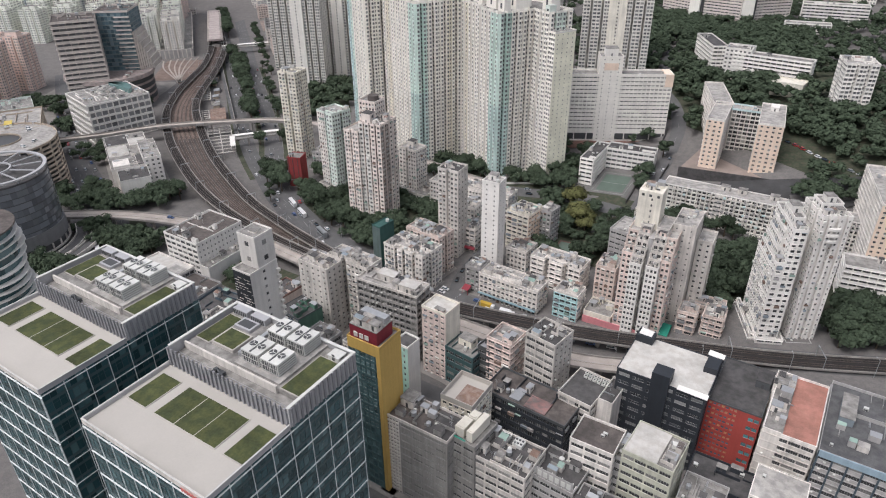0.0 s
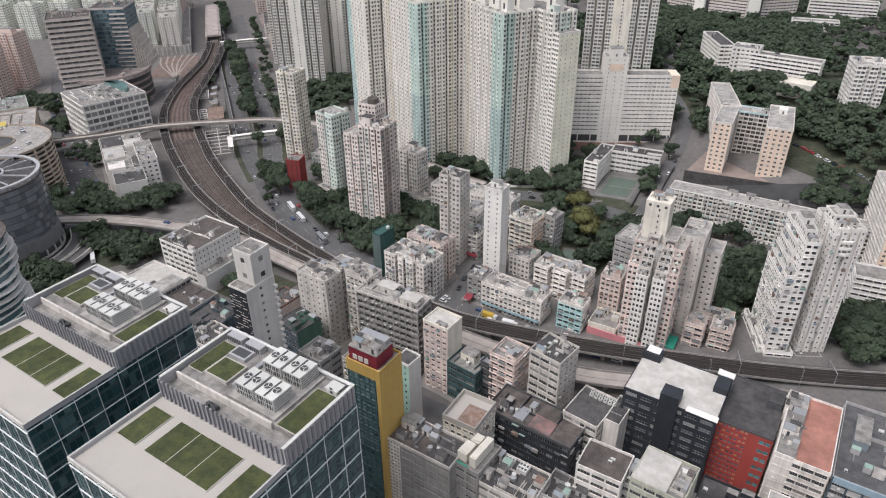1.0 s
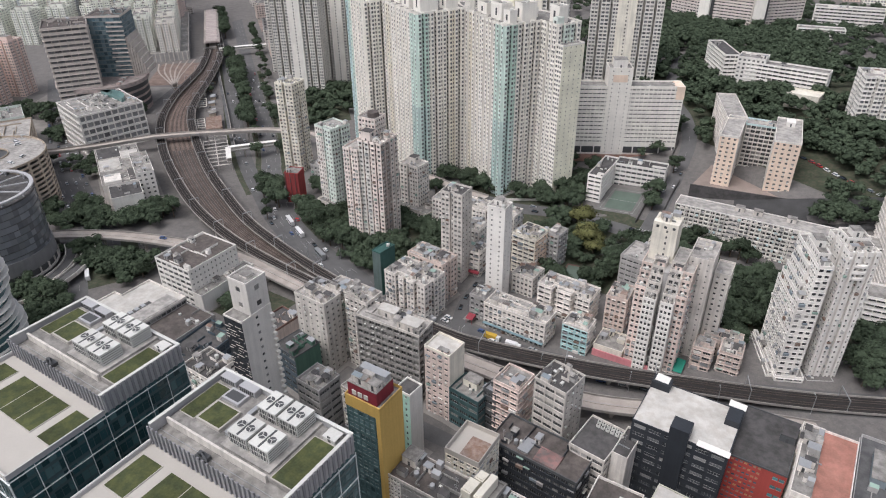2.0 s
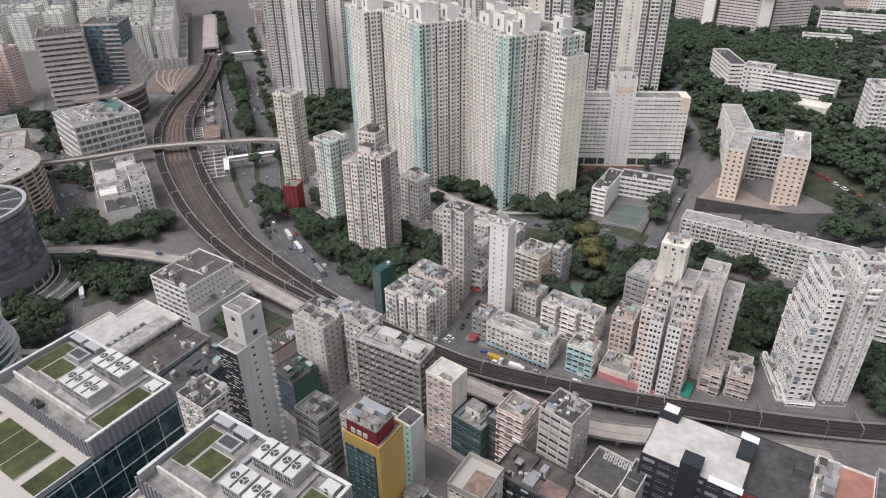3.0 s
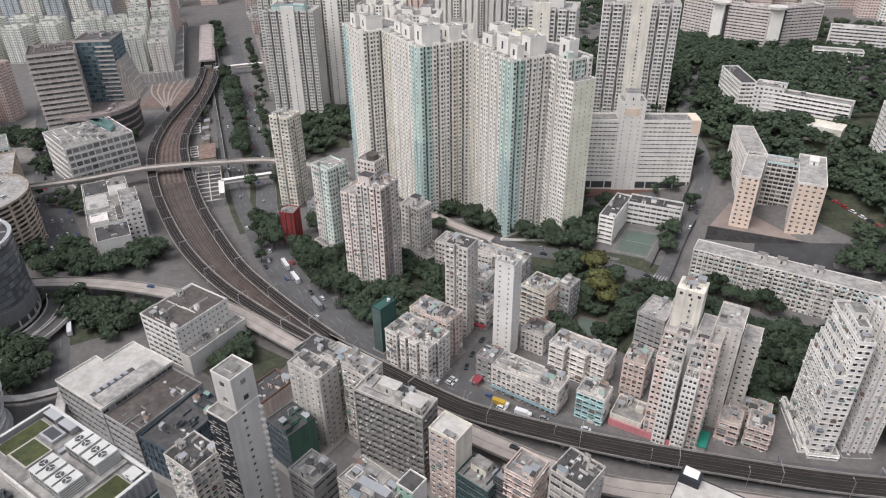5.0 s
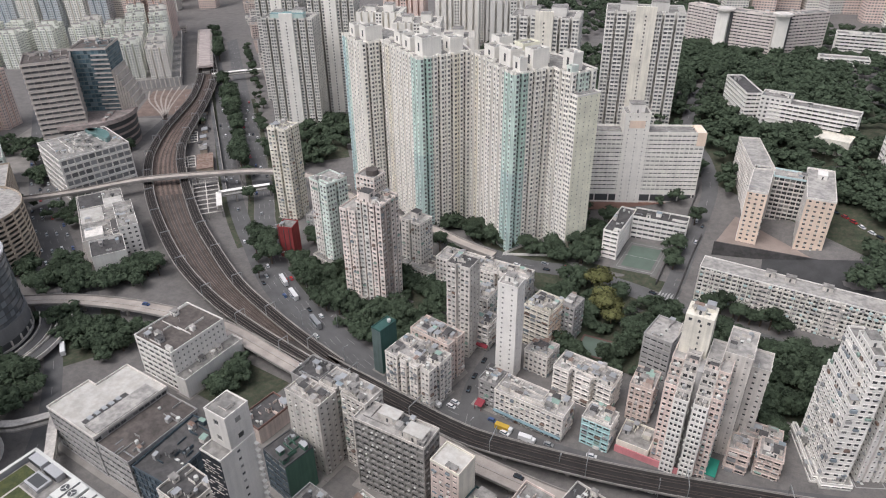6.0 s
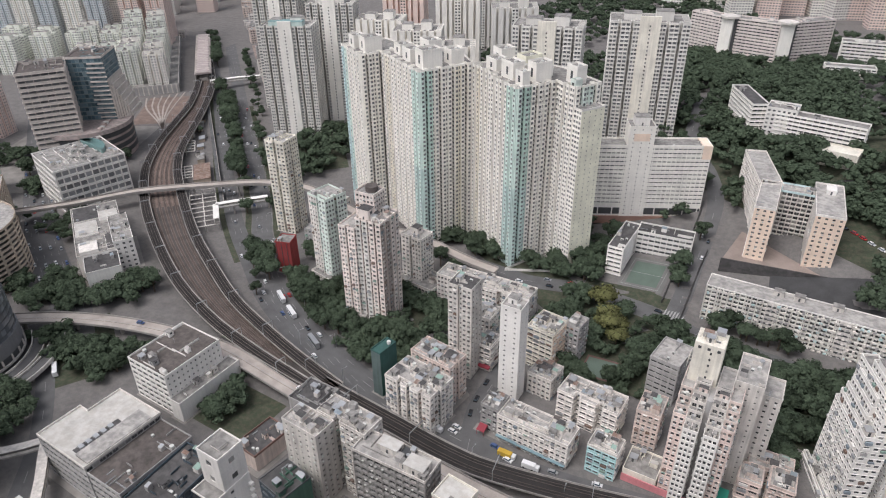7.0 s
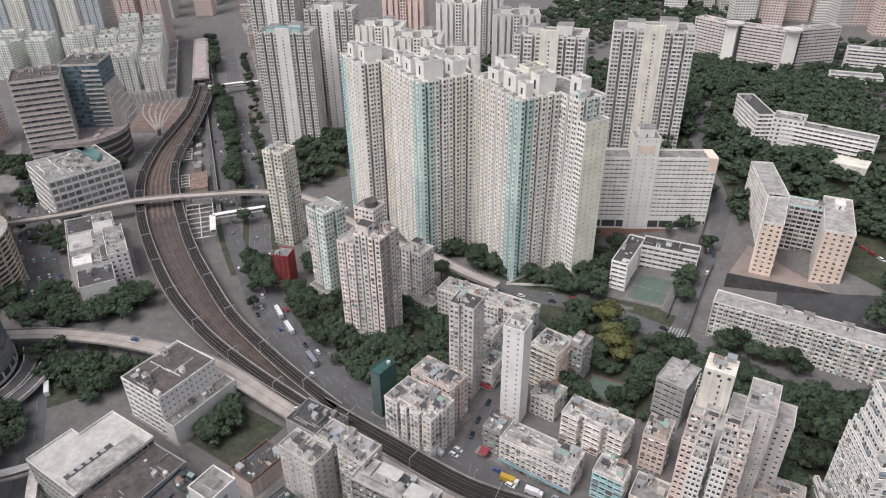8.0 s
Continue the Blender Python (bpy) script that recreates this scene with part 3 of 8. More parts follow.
road("road_industrial_street", "narrow street between factory buildings", P(-240, 120, -150, 118, -60, 117, 60, 116), 10, 0.05, lanes=2)
road("road_industrial_lane", "service street behind the factory buildings", P(-150, 187, -90, 187, -20, 190, 60, 200), 8, 0.05)
road("road_car_park_lane", "asphalt lane lined with parked cars on the slope", P(-70, 492, -39, 481, -19, 466, 20, 440, 60, 430), 12, 0.08)
for k in range(7):
    a = -110 + k * 1.6
    s = Shape()
    s.box(a, 384, gz(a, 390) + 0.09, a + 0.8, 394, gz(a, 390) + 0.12)
    tagged(put("road_marking", s, PAINTLINE), "white zebra crossing stripe on the asphalt", "road marking", "zebra stripes", "structure")
patch("lawn_park", "shaded grass of a small park", -128, 352, 74, 62, -5, TURF, 0.03)
patch("lawn_towers", "grass round the foot of the housing towers", -215, 402, 120, 30, -28, TURF, 0.03)
patch("lawn_slope", "rough grass below the slab blocks", -32, 352, 100, 58, 0, TURF, 0.03)
patch("lawn_loop", "rough grass inside the road loop", -372, 200, 56, 34, -28, TURF, 0.03)
patch("lawn_office", "overgrown yard beside the office block", -262, 212, 34, 30, 0, TURF)
patch("lawn_verge", "planted verge beside the main road", -275, 304, 26, 66, -60, TURF, 0.02)
for nm, pts, off in (("verge_median", MAIN_EAST, 9.6), ("verge_outer", MAIN_EAST, -10.0), ("verge_inner", MAIN_WEST, 7.6)):
    ln = smooth(pts[3:11], 8.0)
    vs = Shape()
    ribbon(vs, ln, off - 2.2, off + 2.2, -0.3, 0.05, 0, True)
    tagged(put(nm, vs, TURF), "planted grass verge along the main road", "verge", kind="structure")
patch("lawn_hill", "wooded hillside", -10, 545, 330, 170, -30, TURF, 0.12)
patch("court_playground", "grey school playground", -130, 416, 26, 30, 2, mat("grey_school_yard", (0.17, 0.168, 0.16), 0.85, stain=0.2), 0.14, "playground")
patch("court_playground_green", "green painted middle of the school playground", -130, 416, 18, 22, 2, COURT, 0.17, "playground")
patch("court_football", "red rimmed football court in the park", -124, 330, 19, 15.5, 3, COURTRED, 0.14, "playground")
patch("court_football_field", "green football court surface", -124, 330, 17, 13, 3, COURT, 0.16, "playground")
PLAZA = mat("reddish_paving", (0.27, 0.22, 0.195), 0.85, grain=0.2, stain=0.3)
s = Shape()
s.hexa([(-93, 434, 8), (-24, 446, 8), (-28, 482, 8), (-90, 474, 8), (-93, 434, 25.0), (-24, 446, 25.0), (-28, 482, 25.0), (-90, 474, 25.0)])
tagged(put("terrace_housing", s, PLAZA), "reddish paved terrace of the peach housing block", "terrace", kind="structure")
s = Shape()
s.hexa([(-93.4, 433.4, 8), (-23.6, 445.6, 8), (-23.7, 446, 8), (-93.4, 434, 8), (-93.4, 433.4, 26.0), (-23.6, 445.6, 26.0), (-23.7, 446, 26.0), (-93.4, 434, 26.0)])
tagged(put("retaining_wall", s, CONC_DARK), "dark stained retaining wall below the terrace", "wall", kind="structure")
patch("yard_dark", "dark fenced yard on the slope", 0, 436, 130, 26, 9, mat("dark_yard_asphalt", (0.062, 0.062, 0.063), 0.85, grain=0.2, stain=0.3), 0.7)
patch("lawn_school", "planted slope beside the hill road", -135, 395, 50, 12, 2, TURF, 0.05)
patch("lawn_rear", "planted ground behind the roadside tower", -450, 470, 60, 80, 45, TURF, 0.03)
patch("lawn_spur", "planted ground between the white towers", -235, 322, 40, 56, -12, TURF, 0.03)
for nm, pts in (("retaining_wall", P(-101, 386, -103, 421, -104, 450)), ("retaining_wall", P(-114, 395, -116, 430, -118, 470, -120, 498))):
    ln = smooth(pts, 6.0)
    vs = Shape()
    ribbon(vs, ln, -0.25, 0.25, -0.5, 2.2, 0, True)
    tagged(put(nm, vs, CONC_DARK), "stained grey concrete retaining wall on the slope", "wall", kind="structure")
for (x0, y0, x1, y1) in ((-141, 403, -119, 403.15), (-141, 429, -119, 429.15), (-141, 403, -140.85, 429), (-119.15, 403, -119, 429), (-141, 416, -119, 416.15)):
    s = Shape()
    s.hexa([(x0, y0, gz(x0, y0) + 0.1), (x1, y0, gz(x1, y0) + 0.1), (x1, y1, gz(x1, y1) + 0.1), (x0, y1, gz(x0, y1) + 0.1), (x0, y0, gz(x0, y0) + 0.22), (x1, y0, gz(x1, y0) + 0.22), (x1, y1, gz(x1, y1) + 0.22), (x0, y1, gz(x0, y1) + 0.22)])
    tagged(put("court_line", s, PAINTLINE), "white painted court line", "marking", "court lines", "structure")

# ---- railway ----
RAIL_L = P(-241, 238, -285, 243, -328, 251, -379, 268, -440, 298, -488, 327, -535, 363, -576, 408, -606, 450, -637, 492, -694, 551, -770, 614, -846, 680, z=7.6)
RAIL_R = P(-227, 245, -262, 252, -294, 260, -327, 270, -365, 287, -416, 313, -481, 354, -521, 384, -550, 413, -593, 466, -634, 513, -678, 557, -762, 625, -838, 690, z=7.6)
NEAR = P(-236, 242, -190, 239.5, -158, 238, -136, 240, -90, 251, -46, 265.5, 3, 284, 60, 312, 140, 352, 300, 440, z=7.6)


def viaduct(name, label, pts, width, tracks, legs=24.0, material=None, bed=None, thick=1.5, top=0.0):
    """An elevated deck on piers: box girder, parapets, bed, rails with sleepers."""
    line = smooth(pts, 6.0)
    x, y, z = line[len(line) // 2]
    root = thing(name, label, "viaduct", 0, 0, 0)
    s = Shape()
    ribbon(s, line, -width / 2, width / 2, -0.6, 0.0)
    ribbon(s, line, -width * 0.3, width * 0.3, -thick - 0.3, -0.6)
    put("deck", s, DECK, root)
    for sg in (-1, 1):
        s = Shape()
        ribbon(s, line, sg * width / 2 - 0.14, sg * width / 2 + 0.14, -0.3, 0.7 if tracks else 1.0)
        put("parapet", s, material or DECK, root)
    s = Shape()
    ribbon(s, line, -width / 2 + 0.5, width / 2 - 0.5, 0.002, 0.12)
    put("bed", s, bed or RAILBED, root)
    for t in tracks:
        s = Shape()
        for o in (-0.72, 0.72):
            ribbon(s, line, t + o - 0.06, t + o + 0.06, 0.12, 0.34)
        put("track", s, RAIL, root)
    run = 0.0
    ns = sides(line)
    for k in range(1, len(line)):
        run += (line[k] - line[k - 1]).length
        if run > legs:
            run = 0.0
            p = line[k]
            g = gz(p.x, p.y)
            s = Shape()
            s.tube(p.x, p.y, g - 0.3, p.z - thick - 1.2, 1.0, 0.95, 10)
            n = ns[k]
            u = (n.x, n.y)
            s.along((p.x - n.x * width * 0.36, p.y - n.y * width * 0.36), u, 0, width * 0.72, -0.9, 0.9, p.z - thick - 1.2, p.z - thick - 0.3)
            put("pier", s, DECK, root)
    return line


line_near = viaduct("railway_viaduct", "weathered concrete railway viaduct with two dark tracks on round piers", NEAR, 10.5, (-2.1, 2.1))
line_l = viaduct("railway_viaduct", "curving concrete railway viaduct on the outer side of the depot", RAIL_L, 7.0, (-1.6, 1.6))
line_r = viaduct("railway_viaduct", "curving concrete railway viaduct on the inner side of the depot", RAIL_R, 7.0, (-1.6, 1.6))
FLY = P(-560, 40, -500, 110, -455, 160, -421, 189, -396, 206, -365, 220, -330, 230, -298, 235, -247, 232, -190, 229, -134, 227, -82, 231.5, -40, 249, -10, 261, z=7.4) + [(14, 273, 4.4), (34, 285, 1.8)]
viaduct("road_flyover", "pale concrete road flyover curving beside the railway", FLY, 9.5, (), 26.0, bed=ROADDECK)
line = smooth(FLY, 6.0)
for off in (-0.35, 0.35):
    s = Shape()
    ribbon(s, line, off - 0.1, off + 0.1, 0.12, 0.16)
    tagged(put("road_marking", s, mat("dull_road_paint", (0.16, 0.14, 0.12)) if off < 0 else PAINTLINE), "line along the middle of the flyover", "road marking", kind="structure")

# the depot between the two curves
la, lb = smooth(RAIL_L, 5.0), smooth(RAIL_R, 5.0)


def between(f, n=70, z=None):
    out = []
    for k in range(n):
        a, b = la[int(k / (n - 1) * (len(la) - 1))], lb[int(k / (n - 1) * (len(lb) - 1))]
        p = a.lerp(b, f)
        p.z = (5.4 if z is None else z)
        out.append(p)
    return out


s = Shape()
lo, hi = between(0.02), between(0.98)
deck_s = Shape()
for k in range(len(lo) - 1):
    q = deck_s if k < 22 else s
    q.poly([lo[k], lo[k + 1], hi[k + 1], hi[k]])
    q.poly([(lo[k].x, lo[k].y, 0), (lo[k + 1].x, lo[k + 1].y, 0), lo[k + 1], lo[k]])
    q.poly([(hi[k + 1].x, hi[k + 1].y, 0), (hi[k].x, hi[k].y, 0), hi[k], hi[k + 1]])
tagged(put("ground_rail_yard", s, BALLAST), "rusty brown ballast between the depot tracks", "track bed", kind="structure")
tagged(put("ground_rail_junction", deck_s, mat("grey_brown_junction_bed", (0.085, 0.076, 0.071), 0.95, grain=0.4, stain=0.4, bump=0.4)), "dark grey brown bed where the railway lines meet", "track bed", kind="structure")
DEPOTBED = mat("brown_depot_sleepers", (0.105, 0.082, 0.072), 0.95, grain=0.35, stain=0.4)
for k, f in enumerate((0.22, 0.36, 0.5, 0.64, 0.78)):
    s = Shape()
    ln = between(f)[3:60]
    ribbon(s, ln, -1.1, 1.1, 0.0, 0.1, 1)
    for o in (-0.72, 0.72):
        ribbon(s, ln, o - 0.07, o + 0.07, 0.1, 0.28, 0)
    tagged(put("depot_track", s, [RAIL, DEPOTBED]), "worn depot track on dark sleepers", "railway track", "depot tracks", "structure")


def gantry(x, y, z, yaw, span):
    g = thing("overhead_gantry", "grey steel gantry over the railway tracks", "gantry", x, y, z, yaw, "track gantries")
    for sx in (-1, 1):
        s = Shape()
        s.box(sx * span / 2 - 0.12, -0.12, 0, sx * span / 2 + 0.12, 0.12, 6.0)
        put("post", s, METAL, g)
    s = Shape()
    s.box(-span / 2, -0.1, 5.6, span / 2, 0.1, 5.9)
    s.box(-span / 2, -0.08, 6.1, span / 2, 0.08, 6.2)
    put("beam", s, METAL, g)


for ln, sp in ((line_near, 9.6), (line_l, 6.0), (line_r, 6.0)):
    ns = sides(ln)
    for k in range(3, len(ln) - 1, 6):
        gantry(ln[k].x, ln[k].y, ln[k].z + 0.12, math.degrees(math.atan2(ns[k].y, ns[k].x)), sp)

# workshop roofs and bare beams in the yard east of the depot
BARRIER = P(-640, 516, -575, 465, -520, 422, -472, 384, -437, 357, z=0.0)
ln = smooth(BARRIER, 6.0)
wb = thing("noise_barrier", "long dark roofed barrier between the depot yard and the main road", "barrier", 0, 0, 0)
for nm, o0, o1, z0_, z1_, m in (("wall", -1.2, 1.2, 0, 3.4, CONC_DARK), ("kerb", 1.21, 1.7, 0, 4.0, DECK), ("roof", -1.5, 1.19, 3.41, 3.6, ROOFMID)):
    s = Shape()
    ribbon(s, ln, o0, o1, z0_, z1_)
    put(nm, s, m, wb)


def frame_yard(x, y, yaw, L, W, h, nx, ny, label):
    """A bare grid of concrete beams on columns."""
    site = thing("construction_site", label, "building site", x, y, 0, yaw, "depot frames")
    for i in range(nx):
        a = -L / 2 + L * i / (nx - 1)
        s = Shape()
        s.box(a - 0.35, -W / 2, h + 0.02, a + 0.35, W / 2, h + 0.62)
        put("crossbeam", s, PALE, site)
        for j in range(ny):
            b = -W / 2 + W * j / (ny - 1)
            s = Shape()
            s.box(a - 0.3, b - 0.3, 0, a + 0.3, b + 0.3, h)
            put("column", s, DECK, site)
    for j in range(ny):
        b = -W / 2 + W * j / (ny - 1)
        s = Shape()
        s.box(-L / 2, b - 0.3, h, L / 2, b + 0.3, h + 0.55)
        put("beam", s, PALE, site)


frame_yard(-441, 343, -38, 62, 19, 5.0, 9, 3, "bare concrete beam frame of a building site beside the depot")
frame_yard(-552, 417, -40, 26, 15, 3.6, 5, 3, "low concrete frames in the yard beside the depot")
frame_yard(-507, 379, -38, 24, 12, 3.6, 5, 3, "low concrete frames in the yard beside the depot")
shed = thing("depot_shed", "brown roofed workshop in the depot yard", "shed", -495, 387, 0, -40)
s = Shape()
s.box(-16, -6.5, 0, 16, 6.5, 4.5)
put("wall", s, BRONZE, shed)
s = Shape()
s.hexa([(-16.3, -6.8, 4.5), (16.3, -6.8, 4.5), (16.3, 6.8, 4.5), (-16.3, 6.8, 4.5), (-16.3, -6.8, 4.7), (16.3, -6.8, 4.7), (16.3, 6.8, 5.3), (-16.3, 6.8, 5.3)])
put("roof", s, RUST, shed, "rust brown sheet roof")
rng = random.Random(5)
for k in range(16):
    t = k / 15
    x, y = -522 - 110 * t + rng.uniform(-3, 3), 404 + 92 * t + rng.uniform(-7, 7)
    w, d, h = rng.uniform(4, 11), rng.uniform(3, 6), rng.uniform(2.4, 4)
    b = thing("depot_shed", "low grey shed in the railway depot", "shed", x, y, 0, -40, "depot sheds")
    s = Shape()
    s.box(-w / 2, -d / 2, 0, w / 2, d / 2, h)
    put("wall", s, rng.choice([GREY, PALE, BRONZE]), b)
    s = Shape()
    s.hexa([(-w / 2 - .3, -d / 2 - .3, h), (w / 2 + .3, -d / 2 - .3, h), (w / 2 + .3, d / 2 + .3, h), (-w / 2 - .3, d / 2 + .3, h), (-w / 2 - .3, -d / 2 - .3, h + .2), (w / 2 + .3, -d / 2 - .3, h + .2), (w / 2 + .3, d / 2 + .3, h + .8), (-w / 2 - .3, d / 2 + .3, h + .8)])
    put("roof", s, rng.choice([CONC, METAL, CONC_DARK, METAL]), b)


# bridges over the depot and road
def bridge(label, pts, width, material, cover=False):
    line = smooth(pts, 6.0)
    root = thing("footbridge" if cover else "road_bridge", label, "bridge", 0, 0, 0)
    s = Shape()
    ribbon(s, line, -width / 2, width / 2, -1.1, 0)
    put("deck", s, DECK, root)
    for sg in (-1, 1):
        s = Shape()
        ribbon(s, line, sg * width / 2 - 0.12, sg * width / 2 + 0.12, -0.2, 1.1)
        put("parapet", s, material, root)
    if cover:
        s = Shape()
        ribbon(s, line, -width / 2 - 0.3, width / 2 + 0.3, 2.6, 2.85)
        put("roof", s, material, root)
    else:
        s = Shape()
        ribbon(s, line, -width / 2 + 0.3, width / 2 - 0.3, 0.0, 0.1)
        put("surface", s, ROADDECK, root)
    for k in range(2, len(line), 5 if not cover else 4):
        p = line[k]
        s = Shape()
        s.tube(p.x, p.y, gz(p.x, p.y) - 0.2, p.z - 1.1, 0.7, 0.7, 10)
        if cover:
            for sg in (-1, 1):
                s.tube(p.x + sg * 0.8, p.y, p.z, p.z + 2.6, 0.08, 0.08, 6)
        put("pier", s, DECK, root)


bridge("pale concrete road bridge crossing the railway depot", P(-575, 225, -545, 255, -518, 289, -494, 328, -452, 367, -424, 388, -388, 399, -348, 391, -316, 384, -294, 380, -265, 380, -232, 374, -209, 372, z=11.5), 7, DECK)
bridge("white covered footbridge over the main road", P(-411, 330, -429, 345, z=7.5), 3.4, BRIGHT, True)
bridge("white covered footbridge over the main road", P(-429, 345, -418, 360, -406, 375, z=7.5), 3.4, BRIGHT, True)
bridge("white covered footbridge at the station", P(-674, 551, -665, 563, -656, 577, -640, 594, z=8), 5, BRIGHT, True)
bridge("pale covered footbridge beside the slip road", P(-352, 118, -336, 126, -323, 134, -313, 148, z=7.5), 3.6, PALE, True)
bridge("pale covered footbridge beside the slip road", P(-312, 147, -304, 141, -294, 134, -284, 126, z=7.5), 3.6, PALE, True)
# station on the viaduct
st_ = thing("railway_station", "long grey metal station roof over the tracks", "railway station", -767, 620, 0, -40.3)
s = Shape()
s.box(-97, -4.5, 5, 97, 4.5, 8.4)
put("platform", s, DECK, st_)
s = Shape()
s.hexa([(-97, -9.5, 13), (96, -9.5, 13), (96, 9.5, 13), (-97, 9.5, 13), (-97, -6, 15.2), (96, -6, 15.2), (96, 6, 15.2), (-97, 6, 15.2)])
put("roof", s, mat("pinkish_station_roof", (0.42, 0.36, 0.345), 0.7, stain=0.25), st_, "faded pinkish station roof")
for k in range(24):
    s = Shape()
    s.box(-94 + k * 8.2, -9.0, 14.0, -93.6 + k * 8.2, 9.0, 15.35)
    put("roof_rib", s, PALE, st_)
for k in range(17):
    for sy in (-9, 9):
        s = Shape()
        s.box(-58 + k * 11.6, sy - 0.3, 0, -57.2 + k * 11.6, sy + 0.3, 13)
        put("column", s, DECK, st_)

# goods tracks fanning out beside the estate podium
patch("ground_goods_yard", "brown ballast of the goods yard", -664, 478, 46, 84, 40, BALLAST, 0.2, "track bed")
for k in range(6):
    ln = smooth(P(-612, 438, -640, 462 - 2 * k, -668 - 3 * k, 496 - 5 * k, -692 - 4 * k, 528 - 7 * k), 6.0)
    vs = Shape()
    ribbon(vs, ln, -0.95, 0.95, 0.2, 0.3, 1)
    for o in (-0.72, 0.72):
        ribbon(vs, ln, o - 0.07, o + 0.07, 0.3, 0.48, 0)
    tagged(put("goods_track", vs, [RAIL, ROADDECK]), "worn siding track on pale sleepers", "railway track", "goods tracks", "structure")
patch("ground_site", "bare pinkish earth of a building site beyond the main road", -735, 705, 70, 46, -40, mat("pinkish_site_earth", (0.27, 0.215, 0.19), 0.95, grain=0.3, stain=0.4), 0.1)
patch("pavement_plaza", "pale paved ground round the shopping podium", -640, 350, 120, 150, 30, PAVING, 0.04, "pavement")

# ---- twin glass office towers with roof gardens ----
CURTAIN = style(fh=4.05, bay=1.83, ww=0.93, sill=0.75, head=3.9, glass=GLASS_TEAL, mull=0, depth=0.08, single=True)
CURTAINROW = style(fh=4.05, bay=1.83, ww=0.93, sill=0.75, head=3.9, glass=GLASS_TEAL, mull=0, depth=0.08)


def lawn_panel(parent, x0, y0, x1, y1, z, cuts=0):
    """A lawn in a raised stone edging, crossed by narrow paths."""
    s = Shape()
    s.box(x0, y0, z, x1, y1, z + 0.22)
    ob = put("roof_lawn", s, LAWN, parent, "clipped green roof lawn")
    s = Shape()
    rings = [[(x0 - a, y0 - a), (x1 + a, y0 - a), (x1 + a, y1 + a), (x0 - a, y1 + a)] for a in (0.18, 0.002)]
    for k in range(4):
        (a, b), (c, d) = (rings[0][k], rings[0][(k + 1) % 4]), (rings[1][k], rings[1][(k + 1) % 4])
        at_ = lambda p, h: s.weld((p[0], p[1], z + h))
        s.f += [(at_(a, 0), at_(b, 0), at_(b, 0.28), at_(a, 0.28)), (at_(a, 0.28), at_(b, 0.28), at_(d, 0.28), at_(c, 0.28)), (at_(d, 0.1), at_(c, 0.1), at_(c, 0.28), at_(d, 0.28))]
        s.m += [0, 0, 0]
    put("edging", s, TERRACE, ob, "pale stone edging")
    for k in range(1, cuts + 1):
        x = x0 + (x1 - x0) * k / (cuts + 1)
        s = Shape()
        s.box(x - 0.09, y0, z + 0.221, x + 0.09, y1, z + 0.26)
        put("path_strip", s, TERRACE, ob)
    return ob


